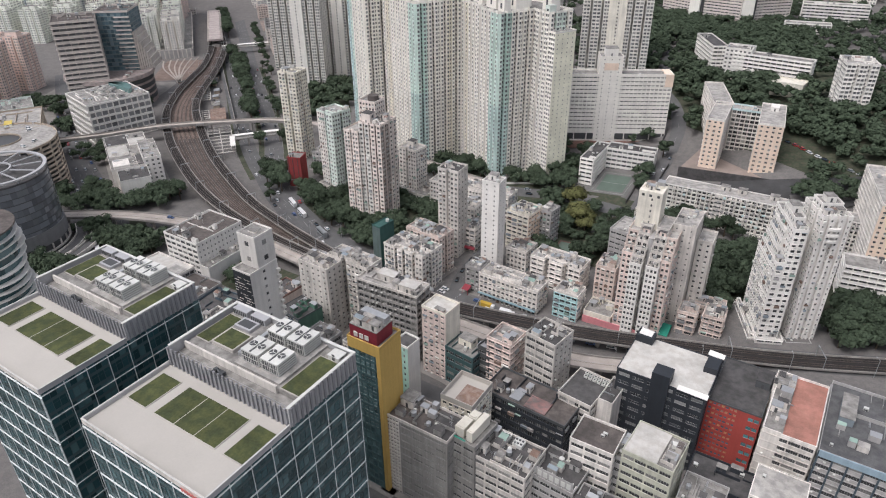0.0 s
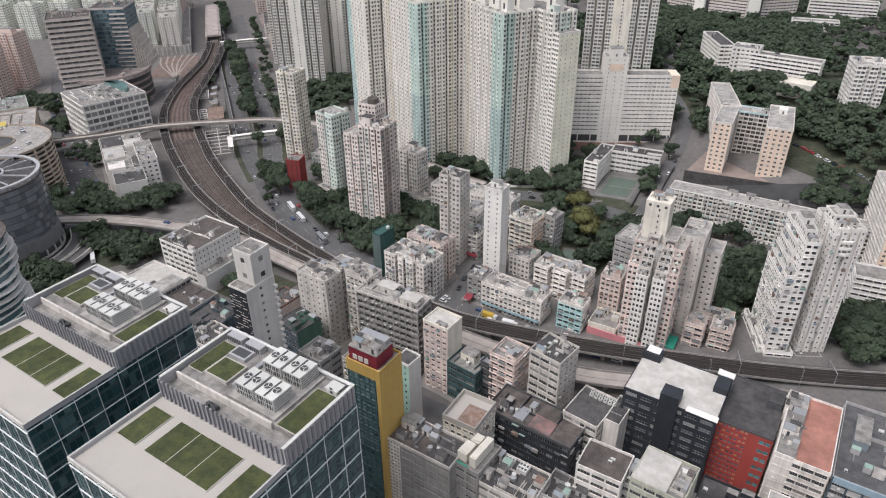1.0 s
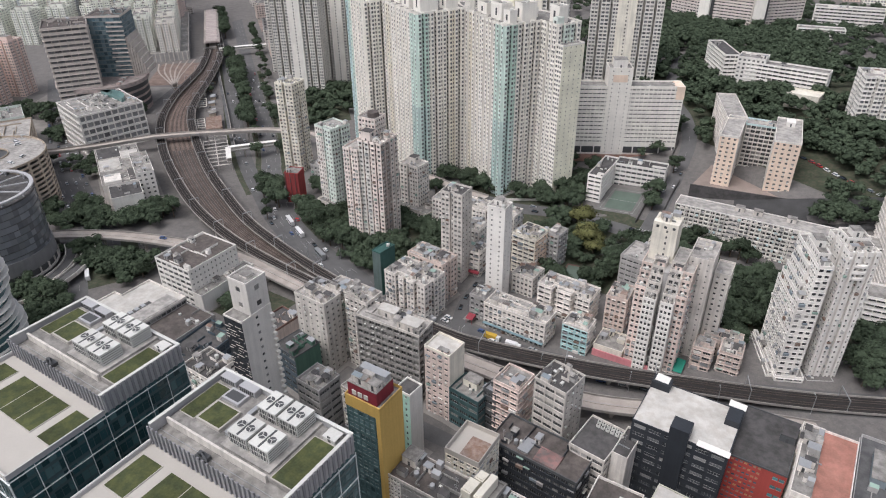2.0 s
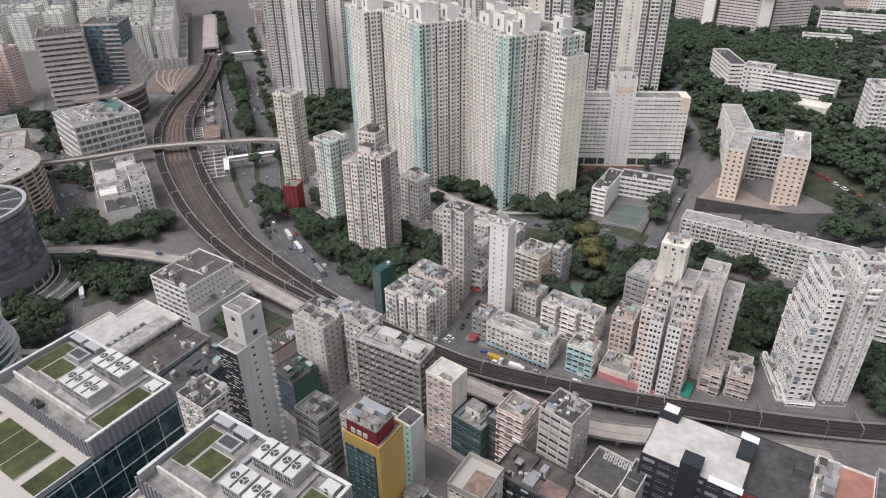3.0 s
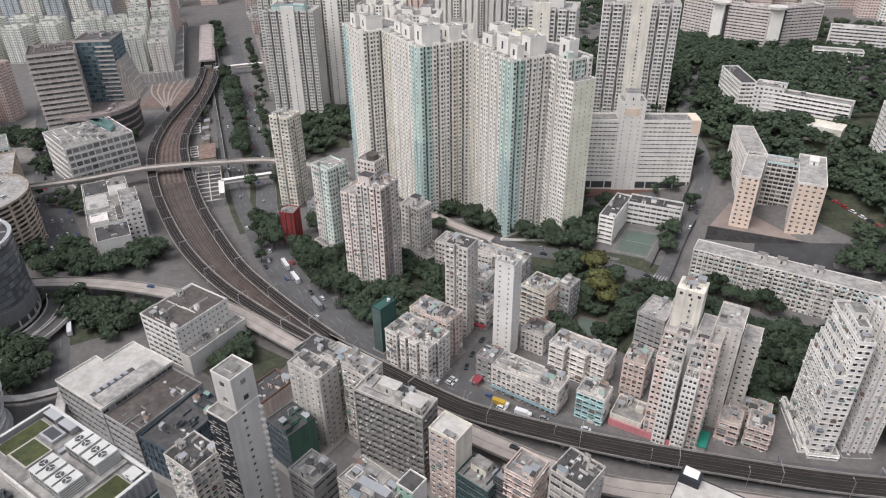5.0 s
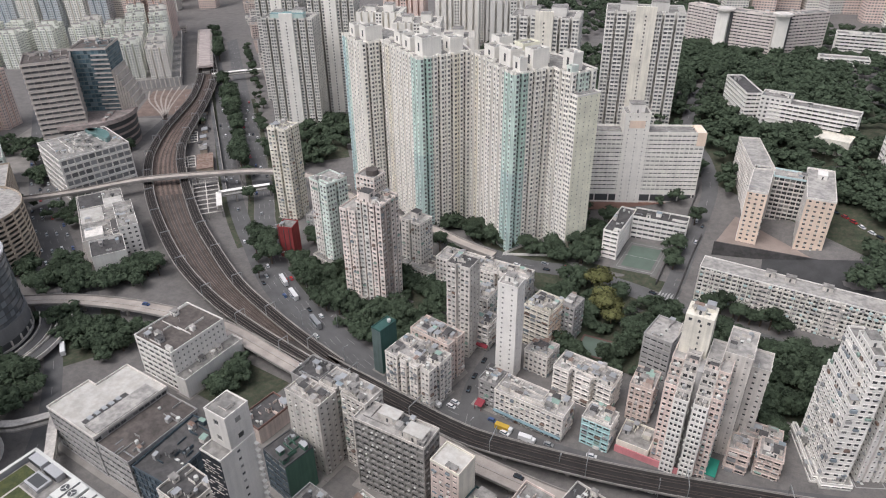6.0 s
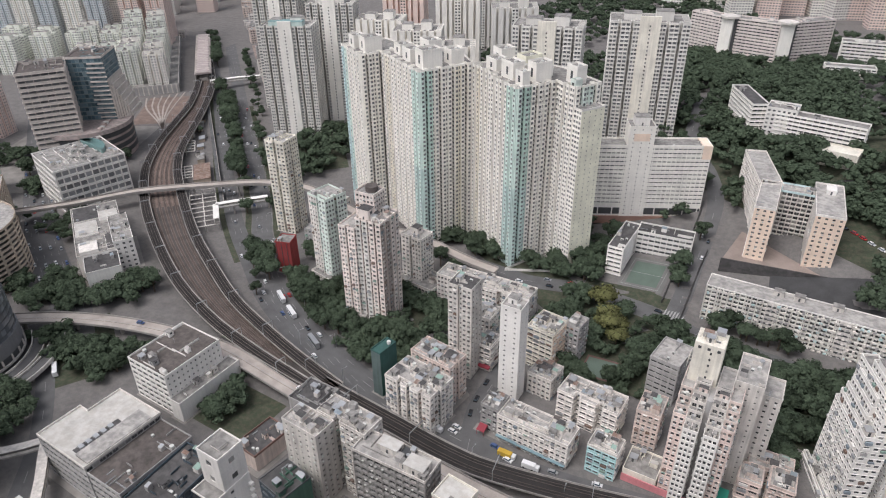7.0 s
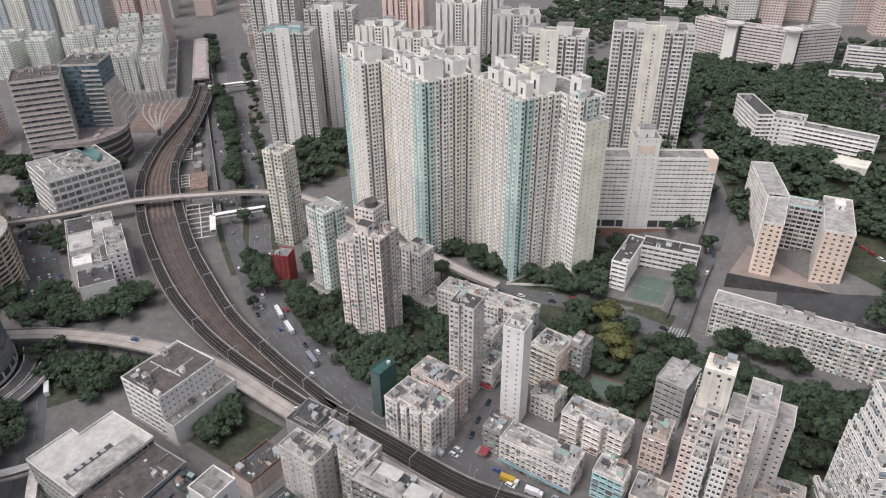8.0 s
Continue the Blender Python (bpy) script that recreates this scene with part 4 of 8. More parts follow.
def glass_tower(x0, y0, label):
    """44 by 50 m in plan; x0, y0 is the south-west corner."""
    W, LOW, MID, TOP = 44.0, 25.5, 89.6, 94.2
    b = thing("office_tower", label, "office building", x0, y0, 0, 0, "twin office towers")
    low = [(0, 0), (W, 0), (W, LOW + 24.6), (0, LOW + 24.6)]
    storeys(b, low, 0, 60.05, DARKFRAME, CURTAINROW, None, 0)
    storeys(b, low, 60.05, MID - 1.2, DARKFRAME, CURTAIN, None, 0, faces={2: CURTAINROW, 3: CURTAINROW}, trimmat=DARKFRAME)
    s = Shape()
    s.poly([(0, 0, MID - 1.2), (W, 0, MID - 1.2), (W, LOW, MID - 1.2), (0, LOW, MID - 1.2)])
    put("terrace", s, TERRACE, b, "pale paved roof terrace")
    for e, (p, u, L) in enumerate((((0, 0), (1, 0), W), ((W, 0), (0, 1), LOW), ((0, LOW), (0, -1), LOW))):
        s = Shape()
        s.along(p, u, -0.1, L - 0.35, -0.35, 0.1, MID - 1.6, MID)
        put("parapet", s, FINMETAL if e else PALE, b)
        s = Shape()
        s.along(p, u, -0.1, L - 0.35, -0.1, 0.16, MID, MID + 0.12)
        put("coping", s, MACHINE, b, "white metal coping")
    # tall white mullions and floor bands standing off the glass
    for k in range(9):
        x = W * k / 8
        s = Shape()
        s.box(x - 0.08, -0.26, 2, x + 0.08, -0.06, MID - 1.7)
        put("mullion", s, MULLION, b)
        s = Shape()
        y = (LOW + 24.6) * k / 8
        s.box(W + 0.06, y - 0.08, 2, W + 0.26, y + 0.08, MID - 1.7)
        put("mullion", s, MULLION, b)
    for k in range(0, 11):
        z = MID - 2.4 - k * 8.1
        if z > 0:
            for c in ((0, -0.4, z, W + 0.9, -0.05, z + 0.14), (W + 0.05, 0, z, W + 0.4, LOW + 24.6, z + 0.14)):
                s = Shape()
                s.box(*c)
                put("floor_band", s, MULLION, b)
    # upper roof with its screen of fins
    up = [(0, LOW), (W, LOW), (W, LOW + 24.6), (0, LOW + 24.6)]
    s = Shape()
    s.poly([(x, y, TOP - 3.2) for x, y in up])
    put("roof", s, CONC, b)
    for e in range(4):
        p, q = up[e], up[(e + 1) % 4]
        L = math.dist(p, q)
        u = ((q[0] - p[0]) / L, (q[1] - p[1]) / L)
        low_ = TOP - 2.3 if e == 0 else TOP
        s = Shape()
        s.along(p, u, 0, L - 0.5, -0.45, 0.0, MID - 1.19, low_)
        put("screen_wall", s, FINMETAL if e else FINGREY, b, "grey metal roof screen")
        if e:
            s = Shape()
            s.along(p, u, -0.1, L - 0.6, -0.75, 0.14, TOP, TOP + 0.25)
            put("coping", s, MACHINE, b)
        n = int(L / 1.6) if e < 2 else 0
        for k in range(n):
            f = Shape()
            f.along(p, u, (k + 0.25) * L / n, (k + 0.62) * L / n, 0.005, 0.42, MID - 1.1, TOP + (0.1 if e == 0 else -0.05))
            put("fin", f, FINGREY, b)
    # terrace lawns and paths
    for a0, a1, cuts in ((1.9, 8.8, 0), (12.2, 33.8, 2), (36.9, 43.0, 0)):
        lawn_panel(b, a0, LOW - 14.3, a1, LOW - 3.6, MID - 1.19, cuts)
    z = TOP - 3.19
    s = Shape()
    s.box(1.0, LOW + 5.3, z, W - 1.0, LOW + 23.9, z + 1.6)
    put("roof_deck", s, CONC, b, "raised grey roof deck")
    z += 1.604
    lawn_panel(b, 36.0, LOW + 5.6, 42.6, LOW + 20.0, z)
    lawn_panel(b, 1.4, LOW + 8.5, 6.4, LOW + 20.5, z)
    s = Shape()
    s.box(7.4, LOW + 8.6, z, 15.6, LOW + 15.8, z + 1.0)
    s.box(7.8, LOW + 9.0, z + 1.0, 15.2, LOW + 15.4, z + 1.02, 1)
    put("raised_planter", s, [TERRACE, LAWN], b, "raised stone planter with lawn")
    s = Shape()
    s.box(7.0, LOW + 17.0, z, 13.0, LOW + 21.0, z + 1.0, 0)
    s.box(7.6, LOW + 17.6, z + 1.0, 12.4, LOW + 20.4, z + 1.03, 1)
    put("skylight", s, [FINMETAL, METAL_DARK], b)
    s = Shape()
    s.box(19.0, LOW + 6.0, z, 35.0, LOW + 24.0, z + 0.7)
    put("plant_plinth", s, ROOFPALE, b, "raised pale machine plinth")
    for j in range(2):
        for k in range(2):
            fan_box(b, 23.4 + k * 6.9, LOW + 10.9 + j * 9.4, z + 0.7, 6.0, 6.4, 3.8, 2, "cooling_tower")
    for k in range(2):
        s = Shape()
        s.box(1.6 + k * 7, LOW + 21.6, z, 7.2 + k * 7, LOW + 23.9, z + 1.9)
        for j in range(7):
            s.box(1.8 + k * 7 + j * 0.75, LOW + 21.5, z + 0.2, 2.2 + k * 7 + j * 0.75, LOW + 21.59, z + 1.7, 1)
        put("plant_box", s, [FINMETAL, METAL_DARK], b)
    z = TOP - 3.19
    hut(b, 40.0, LOW + 22.0, z + 1.604, 3.6, 3.0, 1.2, MACHINE, MACHINE)
    for k in range(2):
        s = Shape()
        s.box(17.2, LOW + 9 + k * 7, z + 1.604, 18.4, LOW + 14 + k * 7, z + 2.8)
        put("pump_box", s, METAL, b)
    s = Shape()
    s.box(15.5, LOW + 1.1, z, 19.0, LOW + 3.0, z + 1.1)
    s.box(16.3, LOW + 1.4, z + 1.1, 17.3, LOW + 2.4, z + 2.1)
    s.hexa([(17, LOW + 1.8, z + 1.6), (21, LOW + 0.2, z + 2.6), (21, LOW + 0.6, z + 2.6), (17, LOW + 2.2, z + 1.6), (17, LOW + 1.8, z + 2.0), (21, LOW + 0.2, z + 2.9), (21, LOW + 0.6, z + 2.9), (17, LOW + 2.2, z + 2.0)])
    put("gondola_crane", s, METAL_DARK, b, "window cleaning gondola crane on rails")
    for o in (1.2, 2.6):
        s = Shape()
        s.box(1, LOW + o, z, W - 1, LOW + o + 0.12, z + 0.15)
        put("crane_rail", s, METAL, b)
    s = Shape()
    s.box(1.0, LOW + 4.7, z, 35.0, LOW + 5.29, z + 2.3)
    put("low_wall", s, PALE, b)
    return b


glass_tower(-200.8, 52.6, "teal glass office tower with a pale roof terrace and square lawns")
tb = glass_tower(-138.2, 52.6, "teal glass office tower with roof lawns and white cooling units")
sg = Shape()
for k in range(6):
    sg.box(41.2 - 0.9 * k, -0.5, 88.0, 41.8 - 0.9 * k, -0.36, 89.0)
    sg.box(43.86, 0.3 + 1.0 * k, 88.0, 44.0, 0.9 + 1.0 * k, 89.0)
put("sign_bars", sg, mat("red_white_sign", (0.62, 0.2, 0.18)), tb, "red and white roof sign as plain bars")

# ---- facade styles ----
IND = style(fh=3.7, bay=4.4, ww=0.88, sill=1.2, head=2.9, single=True, mull=3)
INDROW = style(fh=3.7, bay=4.4, ww=0.88, sill=1.2, head=2.9, mull=3)
RES = style(fh=2.9, bay=2.5, ww=0.6, sill=0.75, head=2.25, ac=0.5, ledge=0.22, cage=0.3)
RESN = style(fh=2.9, bay=2.6, ww=0.62, sill=0.75, head=2.25, ac=0.5, ledge=0.2, cage=0.34)
RESROW = RES
RESB = style(fh=2.9, bay=3.3, ww=0.76, sill=0.85, head=2.45, ac=0.3, ledge=0.45, mull=2, cage=0.3)
PUNCH = style(fh=3.0, bay=3.4, ww=0.34, sill=1.0, head=2.1, ac=0.2)
HOTEL = style(fh=3.3, bay=3.3, ww=0.86, sill=0.9, head=3.0, single=True, mull=2, ac=0.3, depth=0.85)
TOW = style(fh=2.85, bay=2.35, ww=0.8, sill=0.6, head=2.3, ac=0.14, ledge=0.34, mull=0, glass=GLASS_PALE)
FARW = style(fh=2.9, bay=3.0, ww=0.62, sill=0.8, head=2.3, mull=0, least=5.2)
GALLERY = style(fh=2.9, bay=4.0, ww=0.9, sill=1.1, head=2.6, ledge=0.35, mull=1, depth=0.8)
GRID = style(fh=3.6, bay=4.6, ww=0.86, sill=1.0, head=3.0, single=True, mull=2, depth=0.34)

SLATEBLUE = mat("faded_blue_parapet", (0.27, 0.36, 0.42), streak=0.15)
# ---- factory district south of the railway ----
yb, yh = building("slim mustard yellow tower with a teal glass front", -118.2, 138.9, 13.5, 11.6, 67, 0, YELLOW, BLANK, CONC,
                  faces={0: style(fh=3.3, bay=2.2, ww=0.8, sill=0.5, head=2.9, glass=glass_mat("pale_teal_front_glass", (0.05, 0.085, 0.09), (0.16, 0.24, 0.25), 0.5), single=True, mull=0)}, wall2={0: TEALWALL, 3: TEALWALL}, junk=0, name="office_building")
s = Shape()
s.box(-6.2, -4.8, yh, 5.0, 3.8, yh + 5.2)
s.box(-6.3, -4.9, yh + 5.2, 5.1, 3.9, yh + 5.4, 1)
put("roof_block", s, [MAROON, CONC], yb, "maroon painted plant block")
for k in range(3):
    s = Shape()
    s.box(-4.5 + k * 2.3, -5.05, yh + 1.0, -2.9 + k * 2.3, -4.81, yh + 2.8)
    put("sign_panel", s, MACHINE, yb, "pale sign bar on the maroon block")
s = Shape()
s.box(-6.78, -6.0, yh - 3.6, 6.78, -5.82, yh + 0.9)
put("front_band", s, YELLOW, yb, "mustard yellow band over the glass front")
s = Shape()
s.box(5.2, -6.0, 0.5, 6.78, -5.82, yh - 3.62)
put("front_pier", s, YELLOW, yb, "mustard yellow corner pier")
s = Shape()
s.box(-5.6, 0.6, yh + 5.41, 4.6, 3.4, yh + 7.6)
put("roof_plant", s, METAL, yb)
clutter(yb, -6, -4.6, 5, 0.4, yh + 5.4, 11, 7, PALE)

building("narrow white building with a mint green front and dark tank roof", -130, 172.6, 7.2, 7.6, 37, -4, BRIGHT, BLANK, CONC_DARK,
         faces={0: style(fh=3.1, bay=3.4, ww=0.3, single=True, mull=0)}, wall2={0: SEAGREEN}, junk=0, parapet=0.8, name="apartment_building")
building("old grey factory building with a cluttered flat roof", -166, 161.2, 12.6, 11.6, 33, -4, GREY, IND, CONC, junk=6, name="factory_building")
b, h = building("old apartment building with pergola frames on its roof", -143.5, 167.5, 22, 13, 33, -6, PALE, RESN, CONC, junk=9, name="apartment_building")
for k in range(3):
    s = Shape()
    x = -8.5 + k * 7
    for o in (0, 4):
        s.box(x + o, -5, h, x + o + 0.25, -4.75, h + 2.6)
        s.box(x + o, 0, h, x + o + 0.25, 0.25, h + 2.6)
        s.box(x + o, -5, h + 2.6, x + o + 0.25, 0.25, h + 2.85)
    s.box(x, -5, h + 2.86, x + 4.25, -4.75, h + 3.05)
    s.box(x, 0, h + 2.86, x + 4.25, 0.25, h + 3.05)
    put("pergola", s, BRIGHT, b)
b, h = building("pale pink factory building with a cream end wall", -133, 202.6, 12.8, 10.8, 35.5, -3, PINK, style(fh=3.0, bay=3.1, ww=0.58, sill=1.0, head=2.1, ac=0.3, cage=0.15), ROOFWHITE, wall2={1: CREAM}, faces={1: BLANK}, junk=0, name="factory_building", lip=CREAM)
hut(b, 2.5, -4.0, h, 4.5, 2.2, 1.6, PINK, CONC)
b, h = building("low dark green factory building with ribbon windows", -119, 201.6, 15, 11.5, 19, -6, TEALWALL, IND, CONC, junk=3, name="factory_building")
hut(b, -1, 2.5, h, 7, 5, 3.6, CREAM, CONC)
building("narrow dark grey building with a louvred roof", -109.2, 203.5, 6.2, 7, 23, -6, DARK, IND, METAL, junk=2, name="factory_building")
building("pale pink factory building with recessed balconies", -101.8, 205.6, 11.8, 12.2, 30, -4, PINK, RESB, CONC, junk=5, name="factory_building")
building("grey factory building with dark ribbon windows", -83.5, 208.2, 14.2, 13.6, 37, -9, PALE, IND, CONC_DARK, junk=8, name="factory_building", wall2={1: PALE}, faces={1: PUNCH})
b, h = building("long grey industrial block with rows of recessed windows", -160, 204, 32.5, 11.6, 37.5, 3, mat("mid_grey_wall_render", (0.31, 0.30, 0.285), streak=0.22, stain=0.25), HOTEL, ROOFPALE, junk=4, name="factory_building", lip=PALE)
hut(b, -3.5, 1.8, h, 9, 5, 3.2, PALE, ROOFWHITE)
hut(b, 10.5, -1.5, h, 8.5, 6, 3.4, PALE, ROOFWHITE)
hut(b, 4, 2.5, h, 5, 4, 1.2, GREY, METAL_DARK)
building("stained white apartment block with small punched windows", -199.5, 198.8, 18.5, 10.5, 39, -2, PALE, PUNCH, CONC, junk=9, name="apartment_building")
building("stained apartment block with a crowded roof", -187, 209.5, 25, 11, 39.5, -2, PALE, RES, CONC, junk=16, name="apartment_building", notch=(("S", 9, 12, 2.5),))
building("low dark roofed structure over the railway", -226, 231, 24, 16, 12.5, 0, GREY, BLANK, CONC_DARK, junk=9, name="station_building")
building("white industrial office block with a dark flat roof", -300.4, 210.2, 27.5, 32.5, 23.5, 0, BRIGHT, GRID, CONC_BROWN, wall2={}, faces={1: style(fh=3.4, bay=2.6, ww=0.32, sill=1.1, head=2.3, single=True, mull=0)}, junk=7, parapet=0.9, name="office_building")
building("low blank white annexe of the office block", -282.8, 211.5, 7.4, 37, 11, 1, BRIGHT, BLANK, CONC, junk=3, name="office_building")
b, h = building("wide low building with a stained white roof", -286.5, 160.5, 34, 36, 23, 0, GREY, style(fh=4, bay=3, ww=0.85, sill=1.2, head=3), ROOFWHITE, junk=0, name="industrial_building", lip=WHITE, plan=[(-17, -18), (17, -18), (17, 18), (-11.5, 18), (-11.5, 2), (-17, 2)])
# A dark slab laid on the roof paints the shade of a sunken slot.
s = Shape()
s.box(4, -15, h + 0.01, 7.5, 6, h + 0.3)
put("roof_trench", s, CONC_DARK, b, "dark slab painting the shade of a roof trench")
s = Shape()
s.box(8, -16, h + 0.01, 16.6, 14, h + 1.3)
put("roof_step", s, ROOFPALE, b, "raised pale strip of roof")
for k in range(5):
    s = Shape()
    s.box(4.4, -13 + 3.4 * k, h + 0.31, 7.0, -11 + 3.4 * k, h + 1.2)
    put("duct_box", s, METAL, b)
building("wide low building with a dark brown roof", -260.5, 160.5, 23, 35, 20, 1, GREY, style(fh=4, bay=3, ww=0.85, sill=1.2, head=3), CONC_BROWN, junk=6, name="industrial_building")
building("low block with dark glass walls and a dark wet roof", -238.6, 160, 18.5, 32, 19.2, 4, SLATE, style(fh=3.8, bay=3.2, ww=0.9, sill=0.5, head=3.5, glass=GLASS_BLUE, mull=0), CONC_DARK, junk=9, name="industrial_building")
DASH = style(fh=1.7, bay=1.5, ww=0.72, sill=0.6, head=1.1, mull=0, glass=glass_mat("louvre_slits", (0.02, 0.025, 0.03), (0.16, 0.17, 0.18), 0.4, 0.3))
TOWERPALE = mat("warm_white_tower_wall", (0.72, 0.69, 0.65), streak=0.12, stain=0.12)
b, h = building("tall slender pale grey tower with a black louvred front", -178, 143.4, 9.2, 13.8, 73, 0, TOWERPALE, BLANK, CONC, wall2={0: BLACK}, faces={0: DASH, 1: style(fh=3.4, bay=13, ww=0.09, sill=1.0, head=2.3, single=True, mull=0)}, junk=0, parapet=0.5, name="office_building", trimmat=METAL)
storeys(b, [(-4.6, -2.2), (4.4, -2.2), (4.4, 6.9), (-4.6, 6.9)], h + 0.01, h + 13, TOWERPALE, style(fh=6, bay=7, ww=0.25, sill=2, head=4, mull=0, single=True), CONC, 0.6)
hut(b, 0, 2.4, h + 13.0, 3.6, 3.2, 0.9, WHITE, CONC, False)
rb_ = random.Random(6)
s = Shape()
for k in range(58):
    z, x = 2.0 + k * 1.2, -4.4
    while x < 4.2:
        w = rb_.uniform(0.4, 2.2)
        if rb_.random() < 0.5:
            s.box(x, -7.12, z, min(x + w, 4.5), -6.96, z + 0.2)
        x += w + rb_.uniform(0.15, 0.6)
put("louvre_blade", s, PALE, b, "broken rows of pale louvre blades", "stuff")
for k in range(24):
    s = Shape()
    s.box(4.6, 5.6, 2 + k * 2.9, 5.9, 6.9, 3.2 + k * 2.9)
    put("fire_stair_landing", s, TOWERPALE, b)
building("white apartment block with a dark roof and pergola", -204.3, 140.4, 15.5, 13.5, 38, -2, WHITE, RESN, CONC_DARK, junk=5, name="apartment_building")
building("low grey building with a cluttered roof", -157.5, 146, 14, 10, 25, -3, GREY, RES, CONC, junk=7, name="apartment_building")
building("building with a green painted side wall and slate blue front", -199, 182.2, 14.6, 14, 22, -8, GREENPANEL, BLANK, CONC_DARK, wall2={0: SLATE}, faces={0: IND}, junk=4, parapet=0.4, name="factory_building", lip=DARK)
building("low reddish brown walled building", -233, 201, 13, 20, 9, -4, ROSE, BLANK, CONC_DARK, junk=6, name="warehouse", lip=mat("red_brown_wall", (0.22, 0.13, 0.11)))
building("building wrapped in green scaffold netting", -211.3, 263.2, 6, 11.5, 27.2, -6, NET, BLANK, NET, wall2={0: mat("dark_teal_grey_net", (0.10, 0.135, 0.13), 0.9, streak=0.25, stain=0.3)}, junk=1, parapet=0.6, name="wrapped_building", category="building site")

b, h = building("black factory building with a white roof", -36, 214, 33, 25, 37.3, 0, BLACK, style(fh=3.9, bay=5.2, ww=0.78, sill=0.9, head=2.7, single=True, mull=3, glass=glass_mat("pale_blind_glass", (0.05, 0.055, 0.06), (0.34, 0.34, 0.33), 0.45)), ROOFWHITE, junk=0, parapet=0.3, name="factory_building", lip=BLACK)
s = Shape()
s.box(-3.4, -13.6, 0, 3.2, -7.5, h + 4.6)
put("stair_tower", s, BLACK, b, "black windowless stair tower")
s = Shape()
s.box(-16.4, 7.5, h, -9.5, 12.4, h + 3)
put("roof_block", s, BLACK, b)
s = Shape()
s.box(11.5, 2.5, h, 16.4, 11.5, h + 2.6)
put("roof_block", s, BLACK, b)
for x0, y0, x1, y1, z in ((-15.5, 8.8, -10.5, 12.9, 3.1), (11.0, 10.0, 16.9, 13.2, 2.7), (6.0, -13.2, 16.9, -10.4, 0.5)):
    s = Shape()
    s.hexa([(x0, y0, h + z), (x1, y0, h + z - 0.3), (x1, y1, h + z - 0.3), (x0, y1, h + z), (x0, y0, h + z + 0.25), (x1, y0, h + z - 0.05), (x1, y1, h + z - 0.05), (x0, y1, h + z + 0.25)])
    put("canopy", s, BRIGHT, b, "bright white sheet canopy")
PIXEL = glass_mat("coloured_panels", (0.05, 0.09, 0.12), (0.52, 0.34, 0.16), 0.5, 0.3, 0.3)
b, h = building("orange red factory building with coloured window panels", -10.3, 221.6, 18.4, 28, 33, 0, RED, style(fh=2.3, bay=1.45, ww=0.66, sill=0.7, head=1.75, glass=PIXEL, mull=0), CONC_DARK, junk=0, name="factory_building", parapet=0.5, lip=DARK, plan=[(-9.2, -14), (1.6, -14), (4.6, -14), (9.2, -14), (9.2, 14), (-9.2, 14)], faces={1: BLANK, 2: style(fh=4.2, bay=2.0, ww=0.84, sill=0.5, head=2.3, glass=glass_mat("teal_blind_glass", (0.05, 0.17, 0.19), (0.10, 0.26, 0.28), 0.4, 0.3), single=True, mull=0)})
hut(b, 6.2, 6, h, 5, 8, 3.2, DARK, CONC_DARK)
building("small white building with roof sheds and rusty tanks", 2.8, 228.5, 7, 12, 35, 0, WHITE, RES, CONC, junk=7, name="factory_building")
b, h = building("white factory building with a salmon red tiled roof", 8.4, 215.8, 16.6, 34.4, 36, 0, PALE, style(fh=3.4, bay=4.0, ww=0.9, sill=0.85, head=2.75, single=True, mull=4, ac=0.25, ledge=0.3), SALMON, junk=0, parapet=0.9, name="factory_building", lip=WHITE)
s = Shape()
s.box(-8.4, -17.3, 0, -2.6, -16.9, h + 1.2)
put("blank_wall", s, PALE, b, "blank pale end wall")
s = Shape()
s.box(-8.1, -17, h + 0.01, -2.2, 16.9, h + 0.35)
s.box(-2.4, -17, h + 0.36, -2.2, 16.9, h + 1.2)
put("side_roof", s, [CONC], b, "grey strip of roof beside the tiles")
clutter(b, -8, -15, -2, 16, h + 0.36, 77, 7, WHITE)
building("low building with a pale flat roof and small hatch", 10, 183, 16, 15, 28, 0, WHITE, IND, ROOFPALE, junk=1, parapet=0.3, name="factory_building")
b, h = building("long blue grey factory building with a wide weathered roof", 49.5, 220, 64, 40, 34, 0, GREY, style(fh=3.7, bay=4.6, ww=0.9, sill=0.8, head=2.9, single=True, mull=4, ac=0.3, ledge=0.35), ROOFMID, junk=14, parapet=1.2, name="factory_building", lip=GREY)
for k in range(15):
    s = Shape()
    s.box(-32 + k * 4.5, -20.35, 0, -31.4 + k * 4.5, -20.02, h + 0.9)
    put("pilaster", s, SLATE, b)
s = Shape()
s.box(-31.6, -20.5, h - 1.4, 31.6, -20.05, h + 1.25)
put("blue_fascia", s, SLATEBLUE, b, "faded blue fascia along the roof edge")
s = Shape()
s.box(-28, -2, h, -23.5, 12, h + 3.2)
s.box(-28.2, -2.2, h + 3.2, -23.3, 12.2, h + 3.4, 1)
put("roof_block", s, [DULLBLUE, CONC], b)
for k in range(2):
    s = Shape()
    s.box(-10 + k * 9, 4, h, -2 + k * 9, 8, h + 3)
    s.box(-10.2 + k * 9, 3.8, h + 3, -1.8 + k * 9, 8.2, h + 3.2)
    put("roof_cabin", s, MACHINE, b)
b, h = building("white factory building with a dark brown roof", -45.2, 163, 14.8, 12.6, 39, 1, WHITE, IND, CONC_BROWN, junk=2, name="factory_building")
building("slim link building with sheds and pipes on the roof", -36.8, 165.5, 2.6, 11, 36, 0, GREY, INDROW, CONC, junk=3, name="factory_building")
